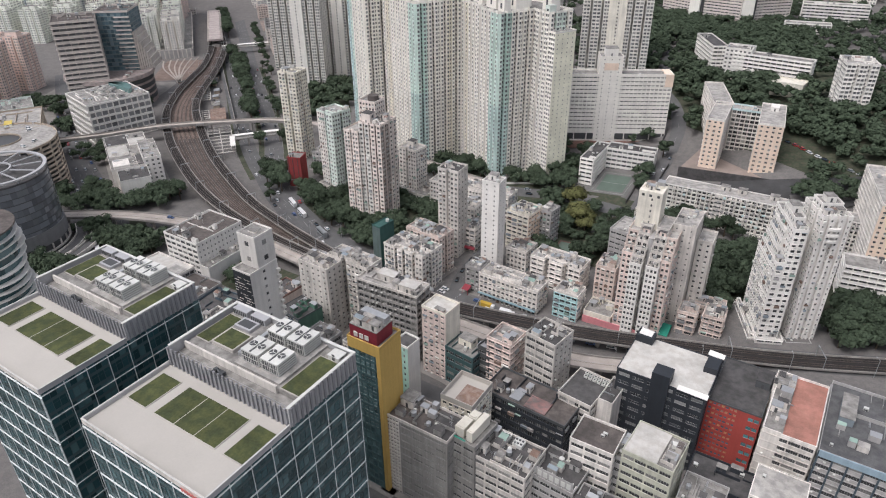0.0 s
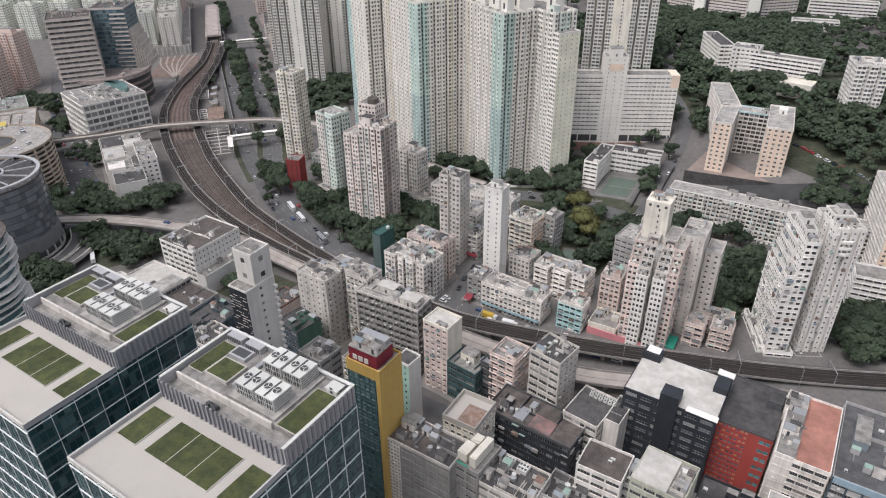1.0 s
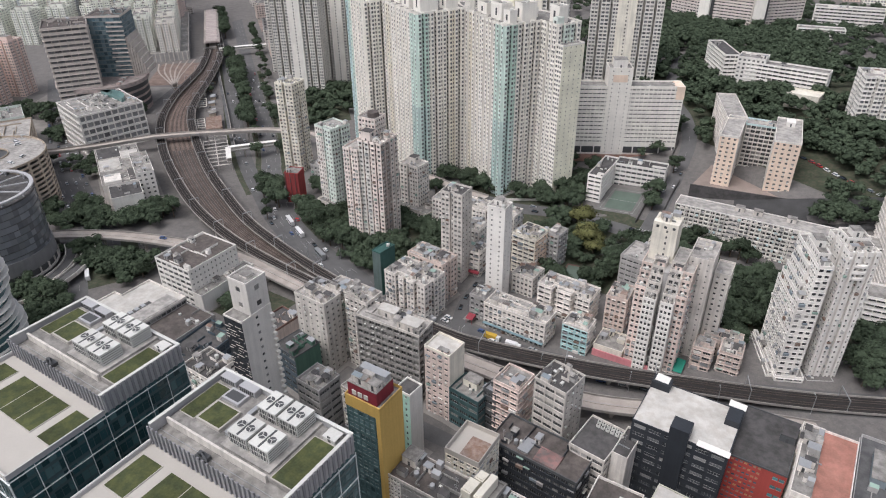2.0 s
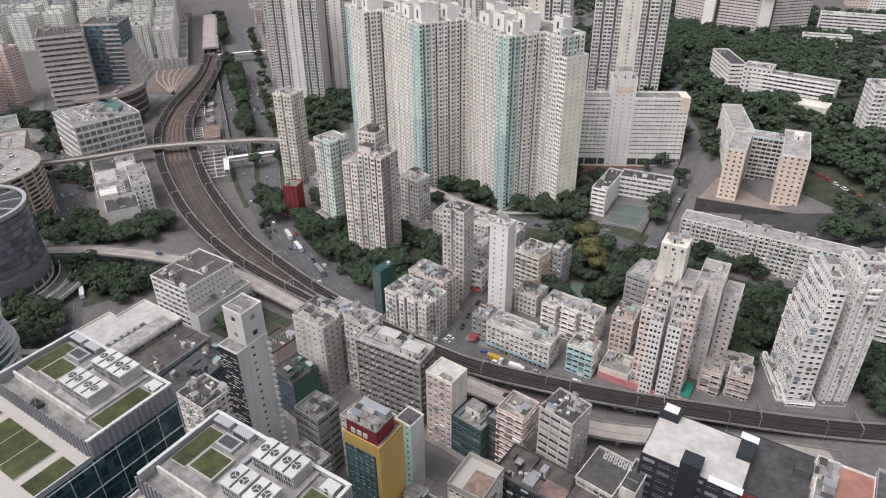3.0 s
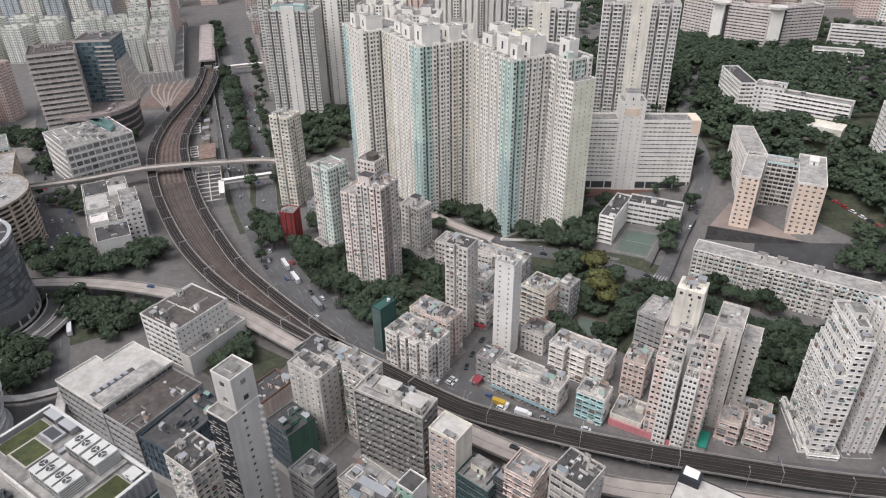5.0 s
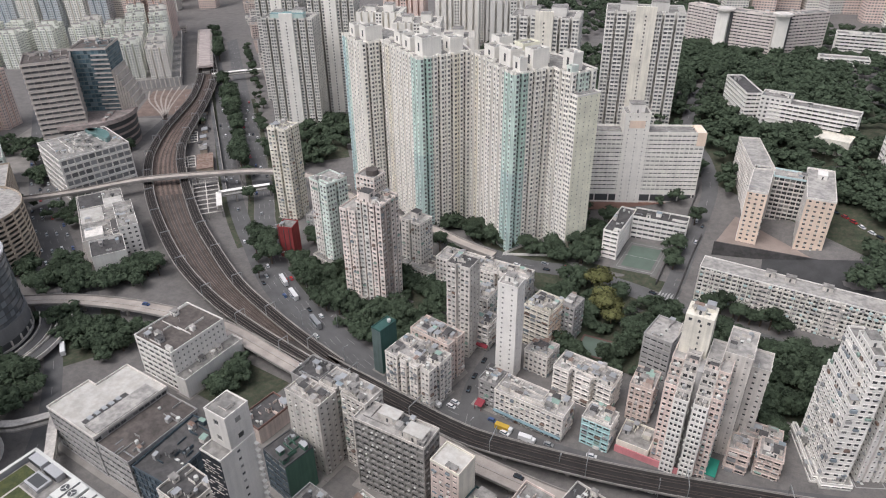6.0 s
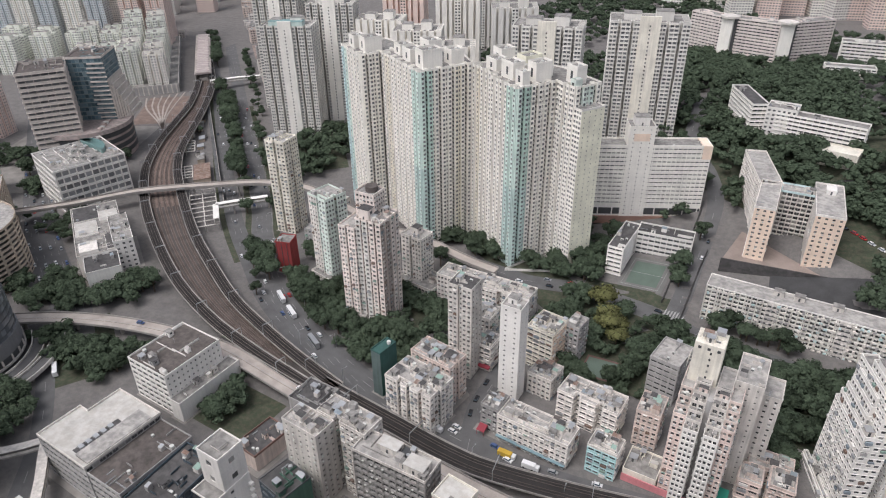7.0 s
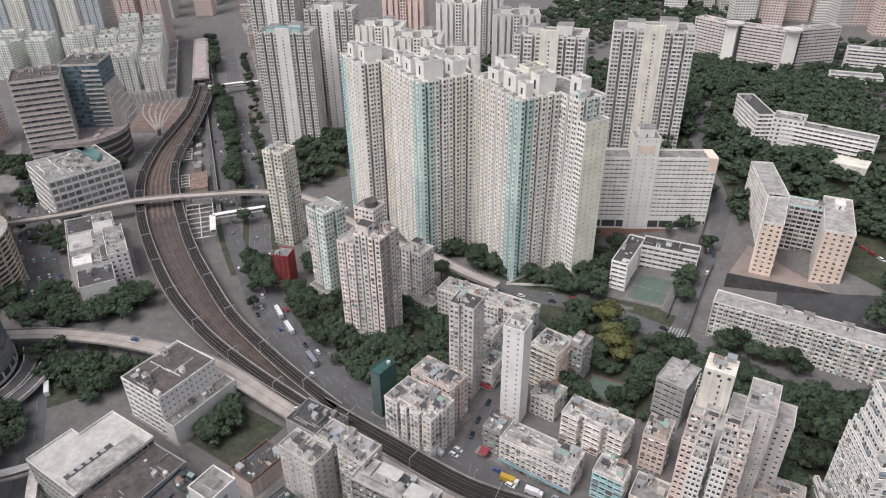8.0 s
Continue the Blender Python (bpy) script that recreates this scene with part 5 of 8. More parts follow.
b, h = building("cream green factory building with a white roof", -27.3, 167.2, 16.6, 15.6, 40, -3, mat("pale_olive_wall", (0.46, 0.46, 0.38), streak=0.2), IND, CONC, junk=0, name="factory_building")
s = Shape()
s.box(-8.0, -7.2, h + 0.3, 2.8, 7.4, h + 0.75)
put("roof_sheet", s, ROOFWHITE, b, "white coated roof slab")
clutter(b, 2.5, -7, 8, 7, h, 31, 6, PALE)
building("low building with a pale pinkish roof", -10.5, 167.5, 13.5, 13, 28, 0, GREY, IND, CONC, junk=5, name="factory_building")
building("low dark roofed shed", -8, 184, 20, 13, 22, 0, BLACK, IND, CONC_DARK, junk=3, name="warehouse")
b, h = building("dark slate factory building with a patched roof", -79.0, 184.6, 36, 16, 23, -3, BLACK, style(fh=3.4, bay=3.0, ww=0.82, sill=1.1, head=2.7, mull=2, cage=0.25, glass=GLASS), CONC_BROWN, junk=5, name="factory_building", lip=DARK)
s = Shape()
s.hexa([(0, -6.8, h + .3), (9, -6.8, h + .3), (9, 0, h + .3), (0, 0, h + .3), (0, -6.8, h + .5), (9, -6.8, h + .5), (9, 0, h + .9), (0, 0, h + .9)])
put("roof_sheet", s, mat("faded_red_sheet", (0.26, 0.15, 0.14), 0.8, stain=0.5, second=(0.16, 0.13, 0.125)), b, "faded red roof sheeting")
s = Shape()
s.box(-7, -6, h + 0.02, -2.6, 1, h + 0.8)
put("roof_shed", s, METAL, b)
building("grey building with rows of air conditioners on its roof", -62.3, 197, 14, 18, 26, -6, PALE, IND, CONC_DARK, junk=0, name="factory_building")
for i in range(2):
    for k in range(6):
        u = thing("roof_condenser", "small pale air conditioner on a factory roof", "air conditioner", -64.5 + k * 1.9 - i * 0.2, 202.5 + i * 1.9 - k * 0.2, 26.004, -6, "roof condensers")
        s = Shape()
        s.box(-0.7, -0.45, 0.15, 0.7, 0.45, 1.25)
        put("casing", s, MACHINE, u)
        s = Shape()
        s.box(-0.6, -0.4, 0, 0.6, 0.4, 0.149)
        put("base", s, METAL_DARK, u)
        s = Shape()
        s.tube(0, 0, 1.251, 1.3, 0.36, 0.36, 10)
        put("fan", s, METAL_DARK, u)
building("narrow white walled block with a dark roof", -52.2, 199.5, 5.8, 15, 27, -3, WHITE, BLANK, CONC_DARK, junk=2, name="factory_building")
b, h = building("white parapeted block with a sunken roof", -98, 166.5, 13.6, 15.5, 30, 1, CREAM, RESN, TERRACE, junk=0, parapet=2.2, name="factory_building", lip=TERRACE)
s = Shape()
s.box(-1.5, -6.8, 30.31, 6.0, 3.0, 31.3)
put("roof_shed", s, RUST, b, "rusty brown sheet over a sunken yard")
b, h = building("old factory block with a netted grey front", -99.5, 141.2, 25.6, 12.8, 37, 0, GREYNET, style(fh=3.5, bay=5, ww=0.84, sill=1.3, head=2.4, mull=3, glass=glass_mat("dusty_net", (0.17, 0.165, 0.16), (0.30, 0.29, 0.275), 0.4, 0.7, 0.1)), CONC_BROWN, junk=7, name="factory_building", lip=PALE, plan=[(-12.8, -6.4), (-7.0, -6.4), (12.8, -6.4), (12.8, 6.4), (-12.8, 6.4)], faces={0: style(fh=1.8, bay=1.4, ww=0.7, sill=0.4, head=1.3, single=True, mull=0)}, wall2={0: WHITE})
s = Shape()
s.box(3.0, -5.6, h + 0.02, 12.2, 5.6, h + 0.3)
put("roof_deck", s, CONC_DARK, b)
hut(b, -8.5, 3.2, h, 5.4, 5.2, 3.4, WHITE, CONC)
b, h = building("netted factory block with white plant boxes on its roof", -82.7, 145.6, 10.2, 14, 36, -4, GREYNET, style(fh=3.5, bay=5, ww=0.84, sill=1.3, head=2.4, mull=3), CONC, junk=0, name="factory_building")
for x0, y0, x1, y1, zz in ((-4.2, -5.2, -0.6, 0.6, 4.2), (0.6, -5.4, 3.0, 5.5, 4.6), (-3.6, 1.6, -0.4, 5.6, 3.4)):
    s = Shape()
    s.box(x0, y0, h + 0.4, x1, y1, h + zz)
    s.box(x0 + 0.2, y0 + 0.2, h, x1 - 0.2, y1 - 0.2, h + 0.4)
    s.box(x0 + 0.5, y0 + 0.5, h + zz, x1 - 0.5, y0 + 1.5, h + zz + 0.3)
    put("plant_box", s, mat("cream_plant_casing", (0.66, 0.63, 0.55)), b, "cream plant casing on a roof stand")
s = Shape()
s.box(-5.0, -6.9, h + 1.0, 1.0, -6.4, h + 1.25)
put("tarpaulin", s, TARP, b, "teal tarpaulin edge")
b, h = building("grey factory building with roof fans and pipe loops", -69.5, 146.5, 20, 15.2, 32, -1, PALE, IND, CONC_DARK, junk=9, name="factory_building")
for i in range(2):
    s = Shape()
    s.box(-6 + i * 5.4, 3.2, h, -2.4 + i * 5.4, 6.6, h + 1.6)
    for k in range(3):
        for j in range(2):
            s.tube(-5.4 + i * 5.4 + k * 1.15, 4.1 + j * 1.6, h + 1.6, h + 1.75, 0.45, 0.45, 10, 1)
    put("condenser_bank", s, [MACHINE, METAL_DARK], b)
for k in range(5):
    s = Shape()
    for a in range(9):
        t0, t1 = math.pi * a / 9, math.pi * (a + 1) / 9
        x = -6 + k * 3
        s.hexa([(x - 0.1, -4 + 1.2 * math.cos(t0), h + 2.0 * math.sin(t0)), (x + 0.1, -4 + 1.2 * math.cos(t0), h + 2.0 * math.sin(t0)), (x + 0.1, -4 + 1.2 * math.cos(t1), h + 2.0 * math.sin(t1)), (x - 0.1, -4 + 1.2 * math.cos(t1), h + 2.0 * math.sin(t1)),
                (x - 0.1, -4 + 1.4 * math.cos(t0), h + 2.2 * math.sin(t0)), (x + 0.1, -4 + 1.4 * math.cos(t0), h + 2.2 * math.sin(t0)), (x + 0.1, -4 + 1.4 * math.cos(t1), h + 2.2 * math.sin(t1)), (x - 0.1, -4 + 1.4 * math.cos(t1), h + 2.2 * math.sin(t1))])
    put("pipe_loop", s, METAL, b)
b, h = building("grey factory building with a framed roof sign", -53, 152.6, 16, 15, 28, -3, GREY, IND, CONC_DARK, junk=6, name="factory_building")
s = Shape()
s.box(-7.8, -6.9, h + 0.6, 7.4, -6.7, h + 4.4)
put("sign_board", s, GREY, b, "grey roof sign board")
for k in range(7):
    s = Shape()
    s.box(-7.2 + k * 2.1, -7.05, h + 1.2, -5.8 + k * 2.1, -6.95, h + 3.6)
    put("sign_bar", s, MACHINE, b)
for k in range(5):
    s = Shape()
    s.box(-7.8 + k * 3.75, -6.68, h, -7.55 + k * 3.75, -6.4, h + 4.6)
    s.box(-7.8 + k * 3.75, -6.4, h, -7.55 + k * 3.75, -3.4, h + 0.25)
    put("sign_post", s, BRIGHT, b)
building("low grey factory building with a dark roof", -38, 146, 13, 12, 27, 0, GREY, IND, CONC_DARK, junk=6, name="factory_building")

# ---- apartment rows north of the railway ----
building("white apartment block with stepped bays and roof sheds", -187, 257.6, 27, 17, 23, -5, WHITE, RESN, CONC, junk=12, notch=(("S", 7.5, 9.5, 3.0), ("S", 13.0, 15.0, 3.0), ("S", 20.0, 22.0, 3.0), ("E", 6, 8, 2.5)), name="apartment_building")
building("pinkish apartment block with crowded roof", -188, 276, 24, 13, 24, -5, ROSE, RESROW, CONC, junk=12, notch=(("E", 5, 7, 2),), name="apartment_building")
building("tall thin stained pale beige apartment tower", -185.2, 296.2, 13, 11.4, 55, 3, PALE, RES, CONC_DARK, junk=3, notch=(("S", 5.5, 7.5, 1.2),), name="apartment_tower", faces={5: style(fh=3.0, bay=3.4, ww=0.34, sill=1.0, head=2.1, ac=0.15)})
b, h = building("slender bright white apartment tower", -155.9, 291.4, 10, 9.2, 56, 3, BRIGHT, style(fh=2.9, bay=4.8, ww=0.2, sill=1.0, head=2.0, single=True, mull=0), CONC, junk=0, name="apartment_tower")
hut(b, -1, 1.5, h, 4.5, 4.5, 3.0, BRIGHT, CONC)
tank(b, 3, -2.5, h, 1.0, 1.6)
building("cream apartment block with orange balconies", -152, 323, 15, 16, 26, -5, CREAM, RESB, CONC, junk=9, name="apartment_building", wall2={1: PEACH})
building("grey apartment block beside the park", -140.5, 333, 8, 11, 25, -5, GREY, RES, CONC, junk=4, name="apartment_building")
building("long low white apartment block with a broken roofline", -203, 349.5, 58, 14, 18.5, 3, WHITE, RES, CONC, junk=16, notch=(("S", 12, 14, 3), ("S", 25, 27, 3), ("S", 39, 42, 3)), name="apartment_building")
building("rounded white apartment block over a red shop canopy", -178, 306.5, 10.5, 12, 16, 0, WHITE, RESB, CONC, junk=6, name="apartment_building")
building("old white apartment block", -187.5, 320, 13, 13, 22, 2, WHITE, RES, CONC, junk=6, name="apartment_building")
s = Shape()
s.hexa([(-183.6, 298.6, 3.6), (-172.4, 298.6, 3.6), (-172.4, 300.4, 3.6), (-183.6, 300.4, 3.6), (-183.6, 298.9, 4.2), (-172.4, 298.9, 4.2), (-172.4, 300.4, 4.8), (-183.6, 300.4, 4.8)])
tagged(put("shop_canopy", s, CANOPYRED), "red shop canopy on the apartment block", "canopy")
building("small stepped apartment block beside the tower", -143.5, 304, 13, 13, 13, -3, PALE, RES, CONC, junk=8, name="apartment_building")
building("old grey corner block with satellite dishes", -153.3, 270.5, 9, 11, 15, 0, GREY, RES, CONC, junk=7, name="apartment_building")
b, h = building("long off-white apartment block with roof sheds", -131, 269.2, 34.5, 12.6, 14.4, -1, WHITE, RESN, CONC, junk=10, name="apartment_building")
s = Shape()
s.box(-17, -8.0, 3.4, 17, -6.4, 3.7)
put("shop_awning", s, AWNBLUE, b, "faded blue shop awning")
building("white apartment block with broken terraces", -116, 295, 29, 13.5, 18, -2, WHITE, RESB, CONC, junk=12, notch=(("S", 8, 11, 3.5), ("S", 19, 22, 3.5)), name="apartment_building")
building("narrow apartment block with turquoise balconies", -100.5, 272.2, 13, 10.4, 16, 0, WHITE, RESB, CONC, junk=7, name="apartment_building", wall2={0: mat("turquoise_wall", (0.42, 0.60, 0.60), streak=0.14)})
building("old pinkish apartment block with dish aerials", -90, 298.5, 10.5, 14, 22, 3, ROSE, RES, CONC, junk=6, name="apartment_building")
building("grey apartment block with ribbon windows", -91.7, 330.5, 14, 18, 28, -6, GREY, style(fh=3.0, bay=3.4, ww=0.8, sill=1.0, head=2.1, single=True), CONC, junk=2, name="apartment_building")
b, h = building("low cream podium with a pink street wall", -85, 278, 14, 14, 7, 2, CREAM, BLANK, CONC, junk=3, name="shop_building")
s = Shape()
s.box(-7.1, -7.9, 0.3, 24, -7.45, 4.2)
put("street_wall", s, CANOPYPINK, b, "pink painted street wall")
s = Shape()
s.box(26, -4, 0.3, 34, 5, 3.6)
s.hexa([(25.7, -4.3, 3.6), (34.3, -4.3, 3.6), (34.3, 5.3, 3.6), (25.7, 5.3, 3.6), (25.7, -4.3, 3.8), (34.3, -4.3, 3.8), (34.3, 5.3, 4.5), (25.7, 5.3, 4.5)], 1)
put("site_shelter", s, [GREY, TARP], b, "shelter under a teal tarpaulin")

# stepped twin block with a blank core
TW = thing("apartment_tower", "stained pink twin apartment block with terraces and a blank core", "apartment building", -66.3, 283, 1.5, 3)
SHAFT = style(fh=2.9, bay=1.8, ww=0.64, sill=0.7, head=2.2, ac=0.35, mull=0)
for x0, x1, y0, zt, wall in ((-6.6, -1.0, -13, 40.6, BRIGHT), (1.0, 6.6, -13, 40.6, BRIGHT), (-11.5, -6.62, -9.5, 43.5, PINK), (6.62, 11.0, -9.5, 43.5, PINK)):
    storeys(TW, [(x0, y0), (x1, y0), (x1, 13), (x0, 13)], 0, zt, wall, SHAFT if wall is BRIGHT else RES, CONC, 0.9)
s = Shape()
s.box(-1.0, -6.0, 0, 1.0, 13, 52)
put("recess_wall", s, GREY, TW, "dark recess between the two shafts")
for k in range(5):
    za = 40.62 + 2.9 * k
    y0 = -10.4 + 2.3 * k
    for x0, x1 in ((-6.5, -1.05), (1.05, 6.5)):
        storeys(TW, [(x0, y0), (x1, y0), (x1, 12.6), (x0, 12.6)], za, za + 2.87, PALE, style(fh=2.9, bay=2.5, ww=0.66, sill=0.5, head=2.3, ac=0.3, mull=1), ROOFPALE, 0.9)
        for x in (x0 + 0.1, (x0 + x1) / 2, x1 - 0.3):
            q = Shape()
            q.box(x, y0 - 2.2, za, x + 0.2, y0 - 2.0, za + 2.5)
            q.box(x, y0 - 2.2, za + 2.5, x + 0.2, y0 + 0.1, za + 2.7)
            put("terrace_frame", q, PALE, TW)
        clutter(TW, x0 + 0.2, y0 - 2.2, x1 - 0.2, y0 + 1.6, za, 300 + k, 2, PINK)
    if k < 3:
        for x0, x1 in ((-11.4, -6.6), (6.6, 10.9)):
            storeys(TW, [(x0, y0 + 3), (x1, y0 + 3), (x1, 12.4), (x0, 12.4)], za + 2.9, za + 5.77, ROSE, style(fh=2.9, bay=2.4, ww=0.6, ac=0.3), ROOFPALE, 0.8)
            clutter(TW, x0 + 0.2, y0 + 0.8, x1 - 0.2, y0 + 4.0, za + 2.9, 320 + k, 2, PINK)
s = Shape()
s.box(-10.4, 2.6, 45, 0.4, 12.4, 71.0)
for x in (-9.0, -5.6, -2.0):
    s.box(x, 2.5, 68.4, x + 1.2, 2.59, 69.6, 1)
put("lift_core", s, [CREAM, METAL_DARK], TW, "blank cream lift core")
for k in range(5):
    s = Shape()
    s.box(-4.4, 2.54, 55 + k * 2.9, -3.7, 2.7, 56.1 + k * 2.9)
    put("window", s, GLASS, TW)
clutter(TW, -10, 3, 0.2, 12, 71.0, 21, 7, CREAM)
s = Shape()
for i in range(4):
    for j in range(4):
        s.box(-12 + i * 2.6, 6.5 + j * 2.2, 55.2, -11.8 + i * 2.6, 6.7 + j * 2.2, 58.8)
for i in range(4):
    s.box(-12 + i * 2.6, 6.5, 58.8, -11.8 + i * 2.6, 13.3, 59.0)
    s.box(-12, 6.5 + i * 2.2, 59.01, -4.0, 6.7 + i * 2.2, 59.2)
put("roof_frame", s, PALE, TW, "bare concrete pergola frame on the roof")
b, h = building("pale apartment block with narrow slot windows", -55.4, 299.4, 10.6, 19, 56.5, 3, PALE, style(fh=2.95, bay=3.6, ww=0.2, sill=1.0, head=1.9, single=True, mull=0), CONC, junk=3, name="apartment_tower")
building("pale apartment block wing with stacked windows", -46.6, 306.5, 7, 13, 46, 3, PALE, PUNCH, CONC, junk=1, name="apartment_tower")
for x, y, w, d in ((-45.3, 288, 8.6, 10), (-33.8, 291.5, 9.4, 11)):
    building("low rose grey apartment block with recessed balconies", x, y, w, d, 15.5, 4, ROSE, RESB, CONC, junk=4, name="apartment_building")
building("low pinkish rear block with a curved parapet", -39.5, 301, 17, 10, 13.5, 4, ROSE, RES, CONC, junk=4, name="apartment_building")

# white twin towers on a podium
TOWOLD = style(fh=2.85, bay=2.2, ww=0.64, sill=0.7, head=2.2, ac=0.35, ledge=0.2, mull=0, cage=0.22)
AAW = style(fh=2.9, bay=2.4, ww=0.5, sill=0.95, head=2.15, ac=0.4, ledge=0.12, cage=0.16)
DECKBAND = style(fh=2.7, bay=3.6, ww=0.84, sill=1.15, head=2.35, ac=0.1, ledge=0.5, single=True, mull=2)
TWIN_YAW = 24


def twin_at(u, v):
    """A spot on the twin towers' plot, along and behind its street front."""
    c, sn = math.cos(radians(TWIN_YAW)), math.sin(radians(TWIN_YAW))
    return -14.3 + u * c - v * sn, 293.5 + u * sn + v * c


x, y = twin_at(5.4, 3.0)
building("white apartment podium with balcony bands over shops", x, y, 12.0, 11.4, 8.3, TWIN_YAW, BRIGHT, DECKBAND, CONC, z0=-0.3, junk=5, name="podium_building", lip=BRIGHT)
for k in range(3):
    x, y = twin_at(-2.6 + 0.55 * k, 15.0 + 0.5 * k)
    building("white terraced side wing with shops and balconies", x, y, 3.9 - 1.1 * k, 32 - 1.4 * k, 3.0 + 2.7 * k, TWIN_YAW, BRIGHT, DECKBAND, CONC, z0=-0.3 if not k else 2.7 * k - 0.01 + 0.3, junk=2, name="podium_building")
x, y = twin_at(4.9, 14.2)
PLOTS.append((x, y, 5.2, 14.5, math.cos(radians(TWIN_YAW)), math.sin(radians(TWIN_YAW))))
x, y = twin_at(0, 0)
T = thing("apartment_tower", "white apartment tower stepping down towards its side", "apartment building", x, y, 4.0, TWIN_YAW, "white twin towers")
storeys(T, [(3.6, 0), (9.6, 0), (9.6, 27.5), (3.62, 27.5)], 0, 61, BRIGHT, TOWOLD, CONC, 0.9)
storeys(T, [(0, 0), (3.58, 0), (3.58, 5.6), (0, 5.6)], 0, 44, BRIGHT, TOWOLD, CONC, 0.9)
for k in range(5):
    z0_ = 40.2 + 4.2 * (k - 1) + 0.01 if k else 0
    storeys(T, [(0.7 * k, 5.62 + 0.3 * k), (3.57, 5.62 + 0.3 * k), (3.57, 27.4 - 0.9 * k), (0.7 * k, 27.4 - 0.9 * k)], z0_, 40.2 + 4.2 * k, BRIGHT, TOWOLD, CONC, 0.8)
clutter(T, 0.2, 0.2, 3.4, 5.0, 44, 77, 2, BRIGHT)
storeys(T, [(4.4, 5), (9.0, 5), (9.0, 20), (4.4, 20)], 61.01, 64.4, BRIGHT, style(fh=3, bay=2.6, ww=0.5), CONC, 0.8)
hut(T, 6.6, 14, 64.4, 4.2, 6, 3.4, BRIGHT, CONC)
clutter(T, 4.0, 0.4, 9.2, 4.6, 61, 9, 3, BRIGHT)

x, y = twin_at(20.1, 12.7)
PLOTS.append((x, y, 6.4, 9.8, math.cos(radians(TWIN_YAW + 5)), math.sin(radians(TWIN_YAW + 5))))
T = thing("apartment_tower", "white apartment tower with rounded balconies", "apartment building", x, y, 1.5, TWIN_YAW + 5, "white twin towers")
storeys(T, ring(12.4, 19, (("S", 1.9, 3.0, 1.1), ("S", 5.4, 7.0, 1.6), ("S", 9.4, 10.5, 1.1), ("W", 5, 6.5, 1.2), ("W", 12, 13.5, 1.2), ("E", 5, 6.5, 1.2), ("E", 12, 13.5, 1.2))), 0, 69, BRIGHT, AAW, CONC, 1.2)
for j in range(3):
    s = Shape()
    pts = [(2.6 * math.cos(math.pi + math.pi * i / 10), -9.5 + 1.5 * math.sin(math.pi + math.pi * i / 10)) for i in range(11)]
    za, zb = 57.5 + 2.9 * j, 58.6 + 2.9 * j
    s.poly([(px_, py_, zb) for px_, py_ in pts])
    s.poly([(px_, py_, za) for px_, py_ in reversed(pts)])
    for p, q in zip(pts, pts[1:]):
        s.poly([(*p, za), (*q, za), (*q, zb), (*p, zb)])
    put("balcony", s, BRIGHT, T, "rounded white balcony")
storeys(T, [(-4.5, -2.5), (4.5, -2.5), (4.5, 6.5), (-4.5, 6.5)], 69.01, 72.2, BRIGHT, style(fh=3, bay=2.6, ww=0.5), CONC, 0.8)
hut(T, 0, 2, 72.2, 4.2, 4.6, 2.8, BRIGHT, CONC)
clutter(T, -5.6, -8.8, 5.6, -3, 69, 19, 4, BRIGHT)
x, y = twin_at(19.6, 2.0)
building("low grey podium at the foot of the white tower", x, y, 11.6, 4.0, 5.2, TWIN_YAW + 5, GREY, DECKBAND, CONC, z0=-0.3, junk=1, name="podium_building")
x, y = twin_at(21.5, -3.2)
building("low walled forecourt deck beside the viaduct", x, y, 18.5, 6.4, 2.6, TWIN_YAW - 2, PALE, BLANK, CONC_DARK, z0=-0.3, junk=0, name="podium_building", lip=PALE)

# ---- slab blocks on the slope ----
SLABCREAM = mat("aged_cream_slab_paint", (0.70, 0.68, 0.63), streak=0.2, stain=0.2)
b, h = building("long old slab block with rows of laundry balconies", -18, 406.3, 150, 13, 28, 2, SLABCREAM, style(fh=2.75, bay=2.9, ww=0.74, sill=0.5, head=2.65, ac=0.9, mull=1, depth=1.2), ROOFPALE, z0=4.5, junk=0, parapet=0.5, name="slab_block", lip=BRIGHT)
for x0, x1, m in ((14, 28, SKYBLUE), (48, 56, PEACH)):
    for j in range(8):
        s = Shape()
        s.box(x0, -6.7, 2.75 * j + 2.7, x1, -6.52, 2.75 * j + 3.3)
        put("painted_band", s, m, b, "pastel painted balcony band")
for k, x in enumerate((-40, -30, -12, 20)):
    hut(b, x, 3, h, 5, 4, 2.6, PALE, CONC)
for k in range(3):
    s = Shape()
    s.box(-44 + k * 34, -6.95, 0, -38 + k * 34, -6.58, h)
    # Dark strips on the solid bay paint the shade of its landings.
    for j in range(8):
        s.box(-43.5 + k * 34, -7.0, 1.2 + j * 2.75, -38.5 + k * 34, -6.94, 2.3 + j * 2.75, 1)
    put("stair_bay", s, [PALE, METAL_DARK], b, "pale stair bay with dark strips painted as shaded landings")
for k in range(22):
    s = Shape()
    s.box(-74.8 + k * 7.1, -7.6, 0, -74.5 + k * 7.1, -6.56, h - 0.3)
    put("party_wall", s, WHITE, b)
rb_ = random.Random(9)
s = Shape()
for k in range(51):
    for j in range(8):
        if rb_.random() < 0.74:
            x = -73.4 + k * 2.93 + rb_.uniform(-0.3, 0.3)
            w = rb_.uniform(0.55, 0.95)
            s.box(x - w, -6.52 - rb_.uniform(0.5, 0.9), 1.0 + j * 2.93, x + w, -6.52, 1.9 + j * 2.93 + rb_.uniform(0, 0.4), rb_.choice((0, 0, 1, 2)))
put("balcony_cage", s, [WHITE, GREY, SKYBLUE], b, "white balcony cages hung with washing", "stuff")
